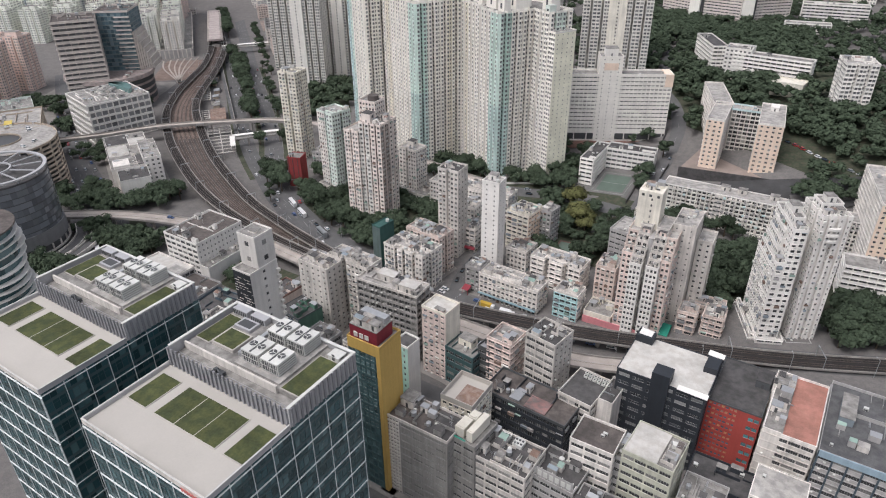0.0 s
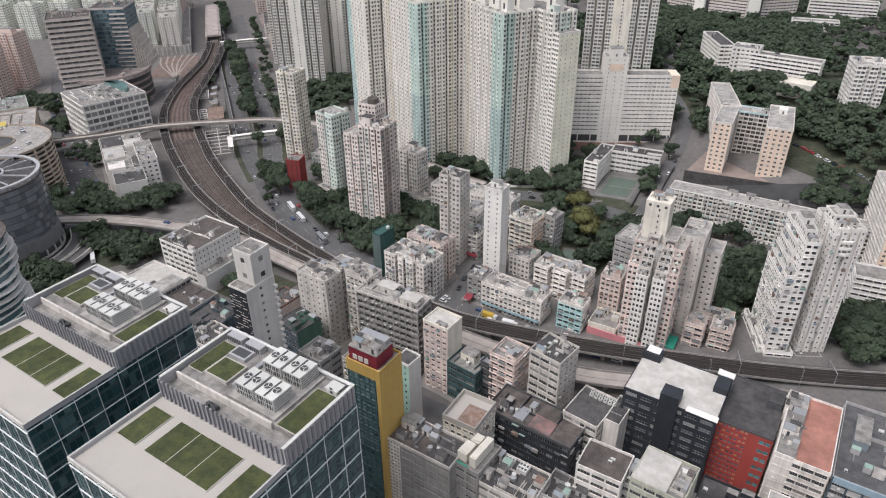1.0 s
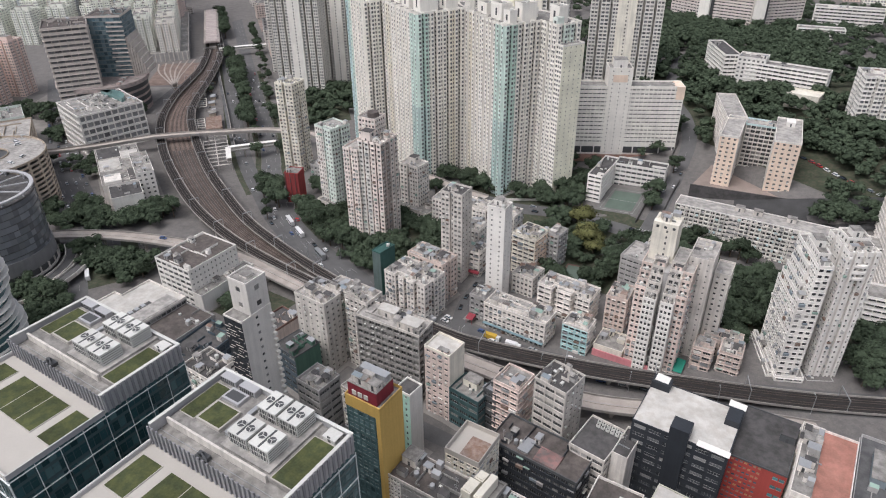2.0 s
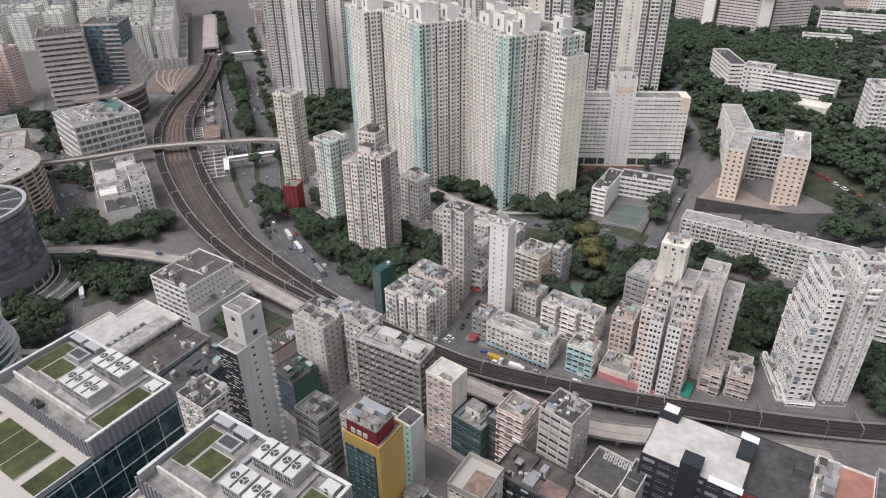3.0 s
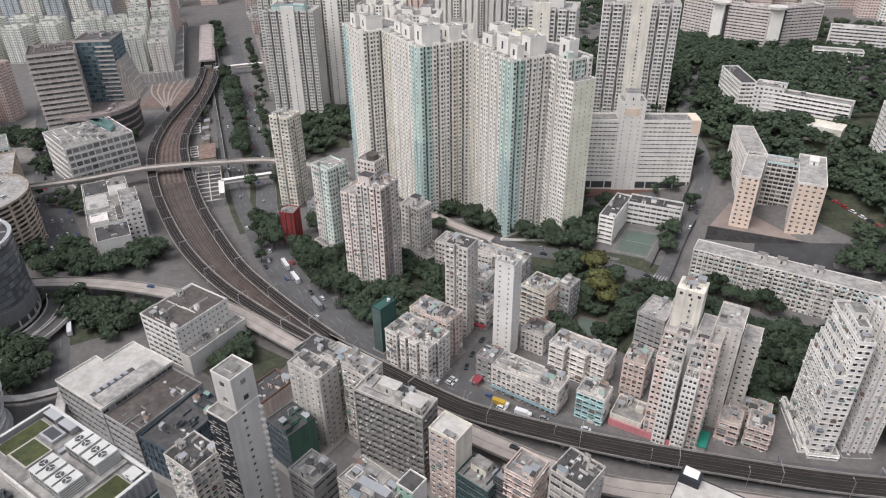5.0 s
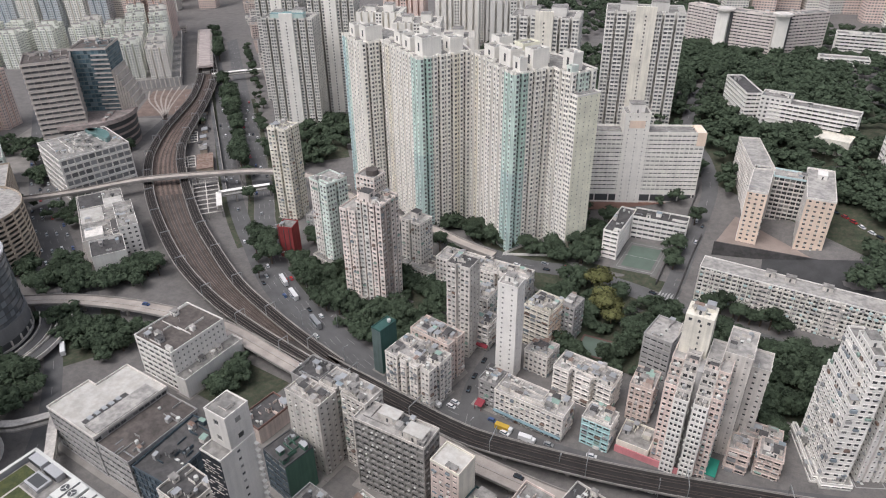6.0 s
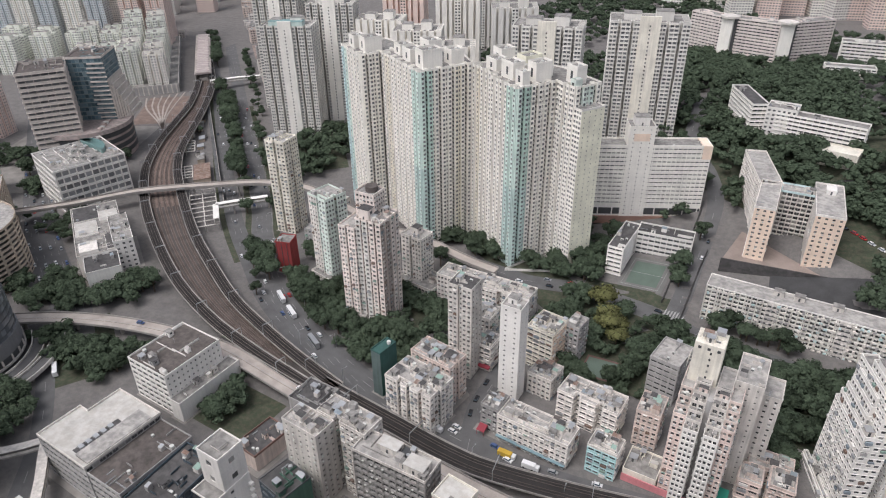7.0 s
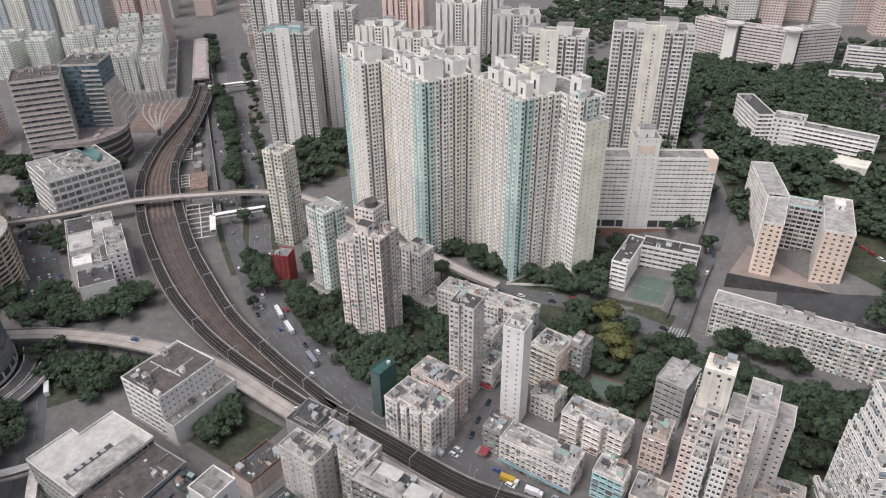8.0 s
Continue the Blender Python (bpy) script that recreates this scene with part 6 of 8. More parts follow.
PE = style(fh=2.9, bay=3.2, ww=0.42, sill=0.9, head=2.2, ac=0.2)
PEF = style(fh=2.9, bay=3.4, ww=0.4, sill=1, head=2.2, ac=0.3)
WASH = style(fh=2.9, bay=3.0, ww=0.82, sill=0.5, head=2.6, ac=1.0, mull=1, depth=0.9)
building("peach end of the housing block with small windows", -79.5, 463, 11, 40, 58, 5, WHITE, PE, ROOFPALE, wall2={0: PEACH}, faces={0: PEF, 3: GALLERY}, junk=2, name="housing_block", z0=20)
building("long white wing of the housing block with a dark gallery side", -90, 503, 13, 52, 58, 21, WHITE, PE, ROOFPALE, faces={3: GALLERY}, junk=2, name="housing_block", z0=24)
building("middle wing of the housing block with stacked laundry balconies", -65.5, 481, 19, 12, 57, 5, PALE, WASH, ROOFPALE, junk=3, name="housing_block", z0=20, lip=SKYBLUE)
b, h = building("peach end wing of the housing block", -48.5, 473, 15, 45, 58, 7.5, WHITE, PE, ROOFPALE, wall2={0: PEACH}, faces={0: PEF}, junk=0, name="housing_block", z0=20)
hut(b, 0.5, 12, h, 5, 8, 2.6, BRIGHT, BRIGHT)
building("peach housing block with a dark gallery side", 24, 403, 17, 54, 52, 12, WHITE, PE, ROOFPALE, wall2={0: PEACH}, faces={3: GALLERY}, junk=4, name="housing_block", z0=4)
building("low white school wing with gallery floors", 30, 362, 36, 14, 25, 8, BRIGHT, GALLERY, CONC, junk=4, name="school_building", z0=4)

# ---- school below the slab ----
building("white school wing with open galleries and a green roof court", -149, 426, 9.6, 35, 28, 2, BRIGHT, GALLERY, CONC_DARK, junk=4, name="school_building", lip=BRIGHT, z0=7)
building("white school block with ribbon windows", -128.6, 443, 33, 12.5, 28, 8, BRIGHT, style(fh=3.3, bay=3.6, ww=0.86, sill=1.0, head=2.5), CONC_DARK, junk=4, name="school_building", lip=BRIGHT, z0=12)

# ---- car park slab with the tall shaft ----
b, h = building("long white multi-storey slab with thin dark window bands", -157.5, 477.5, 78, 14, 69, 29.5, mat("ivory_slab_paint", (0.84, 0.81, 0.75), streak=0.1), style(fh=3.0, bay=3.0, ww=0.8, sill=1.1, head=1.95, mull=0, first=14), CONC, z0=14, junk=2, parapet=1.2, name="slab_block")
s = Shape()
for k in range(9):
    s.box(-38 + k * 9.3, -7.5, 6, -37.2 + k * 9.3, -7.1, 12.5, 0)
# A dark sheet on the wall paints the shade of an arcade.
s.box(-38.5, -7.3, 7.0, 38.5, -7.06, 11.6, 1)
s.box(-39, -7.9, 0, 39, -7.05, 5.6, 2)
put("podium_arcade", s, [BRIGHT, METAL_DARK, mat("brick_podium", (0.33, 0.20, 0.16))], b, "brick podium and columns with a dark sheet as arcade shade")
storeys(b, [(-14, -7.6), (2, -7.6), (2, 6.5), (-14, 6.5)], 0, h + 13, TOWERWALL, style(fh=3.0, bay=5.2, ww=0.14, sill=1.1, head=1.9, mull=0), CONC, 1.0)
s = Shape()
s.box(-11, -7.75, h + 4, -1, -7.62, h + 9)
put("painted_band", s, PEACH, b, "peach painted band")
hut(b, -6, 0, h + 13, 9, 8, 5.5, BRIGHT, CONC)
s = Shape()
s.box(33.5, -7.4, h - 8, 39.2, 7.2, h + 1.0)
put("end_panel", s, PEACH, b, "peach painted end panel")

# ---- school on the hill ----
building("white hillside school wing with gallery floors", -68.5, 575.5, 58, 12, 71, -5, BRIGHT, GALLERY, CONC, junk=2, name="school_building", z0=48)
building("white hillside school wing seen end on", -120, 598, 12, 46, 73, 30, BRIGHT, GALLERY, CONC_DARK, junk=2, name="school_building", z0=46)
building("white stepped stair block of the hillside school", -94, 580, 20, 16, 74, 0, BRIGHT, style(fh=3.2, bay=3.2, ww=0.5), CONC, junk=3, name="school_building", z0=46)
building("low cream school hall with a barrel roof", -51, 552, 22, 15, 60, -6, CREAM, BLANK, CREAM, junk=0, name="school_building", z0=44)
building("white apartment tower on the hillside", -10.5, 535, 20, 22, 84.5, 18, BRIGHT, TOW, CONC, junk=5, name="apartment_tower", notch=(("S", 6, 8, 2), ("S", 13, 15, 2), ("W", 8, 11, 2)), z0=44)
building("white apartment tower on the hillside", 22, 556, 20, 22, 98, 12, PALE, TOW, CONC, junk=4, name="apartment_tower", z0=46)
b, h = building("low white school buildings among trees", -50, 800, 60, 14, 76, 8, BRIGHT, GALLERY, CONC, junk=3, name="school_building", z0=55)
building("low pale school block among trees", -66, 745, 40, 12, 66, 12, BRIGHT, GALLERY, CONC, junk=2, name="school_building", z0=55)

# ---- housing towers ----
def turned(u, v, yaw=-28.0, o=(-209.0, 390.0)):
    c, sn = math.cos(radians(yaw)), math.sin(radians(yaw))
    return (o[0] + u * c - v * sn, o[1] + u * sn + v * c)


def housing_tower(label, plan, h, caps, accents, extra=()):
    """A stepped housing tower; plan in its own turned axes, counter-clockwise."""
    T = thing("housing_tower", label, "housing tower", -209.0, 390.0, 5, -28, "ivory housing towers")
    # break long faces with slim projecting bays
    pts, marks = [], {}
    n = len(plan)
    for i in range(n):
        p, q = plan[i], plan[(i + 1) % n]
        L = math.dist(p, q)
        u = ((q[0] - p[0]) / L, (q[1] - p[1]) / L)
        nn = (u[1], -u[0])
        marks[len(pts)] = i
        pts.append(p)
        k = int(L // 8.5)
        if (nn[1] < -0.5 or nn[0] > 0.5) and k >= 1:
            step = L / k
            for j in range(k):
                a, c = step * (j + 0.5) - 0.75, step * (j + 0.5) + 0.75
                for t, o in ((a - 3.0, 0), (a - 3.0, 0.7), (a - 0.4, 0.7), (a - 0.4, 0), (a, 0), (a, -3.4), (c, -3.4), (c, 0), (c + 0.4, 0), (c + 0.4, 0.7), (c + 3.0, 0.7), (c + 3.0, 0)):
                    pts.append((p[0] + u[0] * t + nn[0] * o, p[1] + u[1] * t + nn[1] * o))
    wall2 = {}
    for e in range(len(pts)):
        p, q = pts[e], pts[(e + 1) % len(pts)]
        for (cx, cy, r, m) in accents:
            if math.dist(((p[0] + q[0]) / 2, (p[1] + q[1]) / 2), (cx, cy)) < r:
                wall2[e] = m
    low = {e: (LOWBLUE if m in (PALEGREEN, DEEPGREEN) else m) for e, m in wall2.items()}
    storeys(T, pts, 0, 54.15, TOWERWALL, TOW, None, 0, wall2=low, name="lower_wall")
    storeys(T, pts, 54.15, h - 5, TOWERWALL, TOW, CONC, 1.0, wall2=wall2, name="upper_wall")
    for x, y, w, d, hh, *m in caps:
        storeys(T, [(x - w / 2, y - d / 2), (x + w / 2, y - d / 2), (x + w / 2, y + d / 2), (x - w / 2, y + d / 2)], h - 4.99, h - 5 + hh, m[0] if m else TOWERWALL, BLANK, CONC, 1.2)
        # A dark panel on the blank wall paints the shade of a door opening.
        q = Shape()
        q.box(x - 0.9, y - d / 2 - 0.06, h - 4.9 + hh * 0.25, x + 0.9, y - d / 2 + 0.02, h - 4.9 + hh * 0.75)
        put("doorway", q, METAL_DARK, T, "dark panel painted as a shaded doorway of a roof block")
        tank(T, x + w * 0.2, y, h - 5 + hh, 1.0, 1.2)
    for args in extra:
        storeys(T, *args)
    return T


housing_tower("ivory high-rise housing tower with a sea green corner and lemon end", [(-53, 4), (-26, 4), (-26, 0), (0, 0), (0, 27), (16, 27), (16, 46), (-20, 46), (-53, 30)], 120,
              [(-19, 10, 12, 8, 9), (-7, 20, 8, 11, 10), (7, 35, 9, 7, 9), (13.5, 30, 4, 5, 3.2, MINT), (-38, 12, 11, 9, 6), (-5, 7, 7, 5, 7), (-46, 22, 9, 10, 9), (-28, 28, 9, 12, 8, LEMON), (-22, 20, 3, 6, 4), (-12, 30, 5, 3, 5)], [(0, 3.2, 6.0, DEEPGREEN), (-4.0, 0, 6.0, PALEGREEN), (-26, 2, 1.5, LEMON), (-45, 4, 2.4, BEIGE), (16, 36, 5, MINT)],
              [([(16.02, 27.5), (23, 27.5), (23, 44), (16.02, 44)], 0, 104, TOWERWALL, TOW, CONC, 0.8, {1: style(fh=2.85, bay=4, ww=0.16, sill=1, head=1.9, mull=0)}, {1: LEMON})])
housing_tower("ivory high-rise housing tower with a sea green corner", [(-104, -33), (-53, -33), (-53, 3.9), (-70, 8), (-104, -5)], 121,
              [(-61, -22, 10, 13, 10), (-78, -24, 11, 9, 7), (-60, -5, 9, 9, 8), (-95, -22, 9, 9, 6), (-84, -8, 12, 9, 9)], [(-53, -29.8, 6.0, DEEPGREEN), (-57, -33, 6.0, PALEGREEN), (-104, -31, 3, LEMON), (-53, -6, 2.4, BEIGE), (-96, -33, 3.0, BEIGE)])
housing_tower("ivory high-rise housing tower with a pale blue corner", [(-137, -48), (-106, -48), (-106, -10), (-137, -16)], 121,
              [(-128, -40, 9, 8, 7), (-115, -36, 10, 12, 8)], [(-134.5, -48, 4, SKYBLUE), (-129, -46.4, 2.5, PALEGREEN)])
# tree planted court and low wall at their foot
for (u0, v0, u1, v1) in ((-52, -33, -52, 2), (0.5, -3, 1, 26), (1, -4, 26, 25)):
    a, c = turned(u0, v0), turned(u1, v1)
    line = smooth([(a[0], a[1], 0), (c[0], c[1], 0)], 6)
    s = Shape()
    ribbon(s, line, -0.2, 0.2, -0.3, 1.6, 0, True)
    tagged(put("garden_wall", s, BRIGHT), "low white garden wall at the foot of the towers", "wall", kind="structure")


def far_tower(label, x, y, w, d, h, yaw, wall, z0=None, mid=None, st=None, group="far towers", caps=2):
    """A cross-shaped tower: wings, deep slots and a tall blank middle."""
    g = gz(x, y) - 1 if z0 is None else z0
    T = thing("apartment_tower", label, "tower block", x, y, g, yaw, group)
    a, c = w * 0.36, w * 0.10
    slot = [("S", w * f - 1.0, w * f + 1.0, 5.0) for f in (0.12, 0.28, 0.40, 0.60, 0.72, 0.88)] + [("E", d * f - 0.9, d * f + 0.9, 4.5) for f in (0.25, 0.5, 0.75)]
    storeys(T, ring(w, d, slot), 0, h - g, wall, st or FARW, CONC, 1.0)
    if mid:
        s = Shape()
        s.box(-w * 0.13, -d / 2 - 1.6, 0, w * 0.13, -d / 2 + 0.1, h - g + 5)
        for k in range(int((h - g) / 2.9)):
            s.box(-0.5, -d / 2 - 1.66, 2 + k * 2.9, 0.5, -d / 2 - 1.59, 3.2 + k * 2.9, 1)
        put("middle_wall", s, [mid, GLASS], T, "pale blank middle wall with a line of small windows")
    for k in range(caps):
        hut(T, (-0.22 + 0.4 * k) * w, 0, h - g, w * 0.22, d * 0.4, 4.5 + 2 * k, wall, CONC, False, "roof_block")
    return T


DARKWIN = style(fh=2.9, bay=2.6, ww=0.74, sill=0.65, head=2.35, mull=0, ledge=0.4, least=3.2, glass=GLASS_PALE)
far_tower("grey tower block with a tall blank ivory middle", -196, 575, 56, 30, 124, 20, FARWALL, 24, CREAM, DARKWIN)
far_tower("grey tower block with a tall blank ivory middle", -254, 528, 50, 28, 123, 17, FARWALL, 10, CREAM, DARKWIN)
T = far_tower("ivory tower block with dark vertical slots and a teal plant room", -494, 506, 46, 26, 101, 27, FARWALL, 0, TOWERWALL, DARKWIN)
hut(T, 0, -6, 101, 30, 10, 4.0, LOWBLUE, mat("teal_plant_roof", (0.20, 0.32, 0.32), 0.6, stain=0.2), False, "plant_room")
far_tower("ivory tower block with dark vertical slots", -486, 556, 44, 26, 112, 27, FARWALL, 0, TOWERWALL, DARKWIN)
far_tower("ivory tower block with dark vertical slots", -560, 560, 44, 26, 118, 27, FARWALL, 0, TOWERWALL, DARKWIN)
far_tower("ivory tower block with dark vertical slots", -540, 610, 50, 26, 125, 27, FARWALL, 0, None, DARKWIN)
for k, (x, y, h, m) in enumerate(((-440, 570, 100, TOWERWALL), (-392, 560, 98, TOWERWALL), (-352, 548, 92, TOWERWALL), (-470, 650, 108, FARPINK), (-400, 640, 112, TOWERWALL), (-340, 640, 108, FARWALL), (-520, 720, 110, FARPINK), (-430, 740, 104, FARWALL))):
    far_tower("pale housing tower behind the ivory towers" if m is not FARPINK else "faded pink housing tower", x, y, 42, 28, h, 24 + 3 * (k % 3), m, caps=2)
# curved slab on the hill
SLABBAND = mat("pinkish_white_slab_band", (0.74, 0.67, 0.63), streak=0.1, stain=0.1)
for k, (x, y, w, yaw) in enumerate(((-189.8, 760.0, 39, -23.7), (-147.9, 752.1, 43, -8.2), (-108.7, 773.2, 45, 47.0))):
    building("long pale slab block with white floor bands", x, y, w, 14, 95, yaw, SLABBAND, style(fh=2.9, bay=4, ww=0.94, sill=1.25, head=2.5, mull=0, depth=0.9), CONC, z0=50, junk=3, name="slab_block", group="curved slab")
for x, y, yaw in ((-173.0, 747.5, -14), (-122.6, 747.0, 18)):
    T = thing("stair_tower", "blank pale stair shaft with a rounded head between slab wings", "stair tower", x, y, 50, yaw, "slab stair shafts")
    q = Shape()
    q.box(-5.5, -3, 0, 5.5, 9, 45.4)
    put("shaft", q, TOWERWALL, T)
    q = Shape()
    q.tube(0, 2, 45.41, 47.2, 8.5, 8.5, 20)
    put("shaft_head", q, PALE, T)
    # Solid dark strips paint the shade of the gaps beside the shaft.
    for sx in (-1, 1):
        q = Shape()
        q.box(sx * 6.6 - 1.0, -0.5, 0, sx * 6.6 + 1.0, 6, 45)
        put("shadow_gap", q, METAL_DARK, T, "dark strip painting the shade of landings beside the shaft")

# tower by the main road with a red wrapped base
REDCLOTH = mat("red_cloth", (0.27, 0.05, 0.05), 0.85, streak=0.3, stain=0.25)
building("old cream apartment tower with stacked balconies", -369, 362, 15, 15.5, 68, 8, CREAM, RES, CONC, junk=7, notch=(("S", 6.5, 8.5, 2), ("E", 6.5, 8.5, 2)), name="apartment_tower")
b, h = building("small building wrapped in red cloth on scaffolding", -332.4, 320.4, 10, 10.5, 22.2, 20, REDCLOTH, BLANK, CONC, junk=2, parapet=0.6, name="wrapped_building", category="building site")
for k in range(3):
    s = Shape()
    s.box(-4.6 + k * 3.6, -5.5, 0.4, -4.3 + k * 3.6, -5.27, h)
    put("scaffold_pole", s, METAL_DARK, b)
building("pale mint apartment tower", -300.5, 328.5, 16, 16, 59, -10, MINT, RES, CONC, junk=5, notch=(("E", 7, 9, 2.5), ("S", 8, 9.5, 2)), name="apartment_tower", wall2={0: WHITE})
b, h = building("low podium under the mint tower", -298.5, 326, 21, 20, 7, -10, PALE, RESROW, CONC, junk=4, name="podium_building")
# pink pair
ROSETOWER = mat("weathered_rose_beige_tile", (0.76, 0.68, 0.63), streak=0.3, stain=0.25)
BROWNTILE = mat("grey_brown_tile_stripe", (0.40, 0.34, 0.31), streak=0.2, stain=0.2)
T = thing("apartment_tower", "rose beige apartment tower with striped tiles and a stepped crown", "apartment building", -250, 312, 0, 4)
storeys(T, ring(16, 18, (("S", 3.2, 4.2, 2.5), ("S", 7.5, 8.5, 2.5), ("S", 11.8, 12.8, 2.5), ("E", 4, 5, 2.5), ("E", 9, 10, 2.5), ("E", 13.5, 14.5, 2.5))), 0, 66, ROSETOWER, TOWOLD, CONC, 0.9, wall2={0: FARWALL, 4: FARWALL, 9: BROWNTILE, 13: BROWNTILE, 17: BROWNTILE, 22: BROWNTILE})
storeys(T, [(x - 13.2, y - 2.0) for x, y in ring(10.4, 17, (("S", 4.6, 5.8, 2.2),))], 0, 60, ROSETOWER, TOWOLD, ROOFPALE, 0.9, name="wing_wall")
storeys(T, [(-14, 1), (-2, 1), (-2, 12), (-14, 12)], 0, 76, ROSETOWER, TOWOLD, CONC, 0.9, name="crown_wall")
s = Shape()
s.tube(-7, 7, 76.01, 79.0, 3.6, 3.4, 16)
put("roof_drum", s, CONC_BROWN, T, "dark brown round tank house")
hut(T, -3, -5, 66, 6.5, 5.5, 6, ROSETOWER, CONC_DARK)
s = Shape()
for k in range(8):
    t0, t1 = math.pi * k / 8, math.pi * (k + 1) / 8
    s.hexa([(5 + 2.2 * math.cos(t0), -8.6, 66.9 + 2.6 * math.sin(t0)), (5 + 2.2 * math.cos(t0), -8.2, 66.9 + 2.6 * math.sin(t0)), (5 + 2.2 * math.cos(t1), -8.2, 66.9 + 2.6 * math.sin(t1)), (5 + 2.2 * math.cos(t1), -8.6, 66.9 + 2.6 * math.sin(t1)),
            (5 + 2.8 * math.cos(t0), -8.6, 66.9 + 3.2 * math.sin(t0)), (5 + 2.8 * math.cos(t0), -8.2, 66.9 + 3.2 * math.sin(t0)), (5 + 2.8 * math.cos(t1), -8.2, 66.9 + 3.2 * math.sin(t1)), (5 + 2.8 * math.cos(t1), -8.6, 66.9 + 3.2 * math.sin(t1))])
put("roof_arch", s, BRIGHT, T, "white decorative arch on the parapet")
clutter(T, -7, -8, 7, 8, 66, 4, 6, ROSETOWER)
PLOTS += [(-250, 312, 9, 10, 1.0, 0.07), (-264, 309, 6, 9, 1.0, 0.07)]
building("low curved podium below the rose tower", -261, 301.5, 15, 5, 4.5, 4, PALE, RESROW, ROOFPALE, junk=1, name="podium_building")
b, h = building("small pinkish apartment tower on a low podium", -252, 351, 15, 12, 35, -4, WHITE, RES, CONC, junk=2, notch=(("S", 6.5, 8, 1.5),), name="apartment_tower")
hut(b, -0.5, 1, h, 5, 5, 4.5, WHITE, CONC_DARK)
building("low podium with roof sheds", -247, 348, 28, 18, 7, -4, PALE, RESROW, CONC, junk=8, name="podium_building")
rng = random.Random(8)
for k, (x, y) in enumerate(((-345, 378), (-330, 372), (-322, 362), (-352, 395), (-336, 352), (-300, 366))):
    building("low old building between the towers", x, y, 10 + k, 9, 12 + 2 * (k % 3), 10, [PALE, GREY, ROSE][k % 3], RESROW, CONC, junk=4, name="apartment_building")

# ---- west side: offices, car park, curved towers ----
# The recess panes are grey: shadowed concrete is put into their colour.
kb, kh = building("white concrete office block with a deep window grid", -549, 319, 50, 52, 33, -13, BRIGHT, style(fh=5.4, bay=5.4, ww=0.86, sill=1.0, head=4.8, mull=0, depth=1.5, glass=glass_mat("shaded_recess_grey", (0.16, 0.16, 0.16), (0.4, 0.4, 0.4), 0.3, 0.5, 0.2)), CONC, junk=20, name="office_building", group="")
s = Shape()
for k in range(14):
    t0, t1 = math.pi * (0.12 + 0.76 * k / 14), math.pi * (0.12 + 0.76 * (k + 1) / 14)
    s.hexa([(-22, 10, kh), (-22 + 4 + 20 * math.cos(t1) * 0.9 + 14, 10 + 11 * math.sin(t1), kh), (-22 + 4 + 20 * math.cos(t0) * 0.9 + 14, 10 + 11 * math.sin(t0), kh), (-20, 10, kh),
            (-22, 10, kh + 3.4), (-22 + 4 + 20 * math.cos(t1) * 0.9 + 14, 10 + 11 * math.sin(t1), kh + 3.4), (-22 + 4 + 20 * math.cos(t0) * 0.9 + 14, 10 + 11 * math.sin(t0), kh + 3.4), (-20, 10, kh + 3.4)])
put("roof_pavilion", s, mat("teal_roof_glass", (0.16, 0.27, 0.26), 0.25, 0.5, stain=0.15), kb, "curved teal glass roof pavilion")
for k in range(6):
    hut(kb, -12 + 6.4 * k, -6 + 5 * (k % 3), kh, 4.4, 3.2 + (k % 2) * 2, 2.2 + 0.5 * (k % 3), [BRIGHT, MACHINE, GREY][k % 3], CONC)
lb, lh = building("long white industrial building with a patchwork roof", -462, 273, 30, 74, 15, 61, WHITE, style(fh=3.7, bay=4, ww=0.6, mull=1), CONC, junk=10, name="industrial_building", faces={0: BLANK})
for x0, y0, x1, y1, z, m in ((-14, -10, 0, 12, 0.5, ROOFWHITE), (-14, 14, 2, 36, 0.7, CONC_DARK), (3, -35, 14, -12, 0.5, CONC_DARK), (2, 6, 14, 22, 1.6, ROOFWHITE), (-13, -35, -2, -22, 2.0, WHITE)):
    s = Shape()
    s.box(x0, y0, lh, x1, y1, lh + z)
    s.box(x0 + 0.2, y0 + 0.2, lh + z, x1 - 0.2, y1 - 0.2, lh + z + 0.12, 1)
    put("roof_slab", s, [BRIGHT, m], lb)
building("white wall end block of the industrial building", -420, 248, 22, 20, 14.5, 61 - 90, BRIGHT, style(fh=3.5, bay=3.4, ww=0.5), CONC_DARK, junk=3, name="industrial_building", faces={0: BLANK, 1: BLANK})
building("white stair and plant block", -440, 276, 12, 40, 20, 61, BRIGHT, style(fh=3.5, bay=3.4, ww=0.4), CONC, junk=8, name="industrial_building")

CP = thing("car_park", "round tan multi-storey car park with dark open decks", "car park", -497, 203, 0)
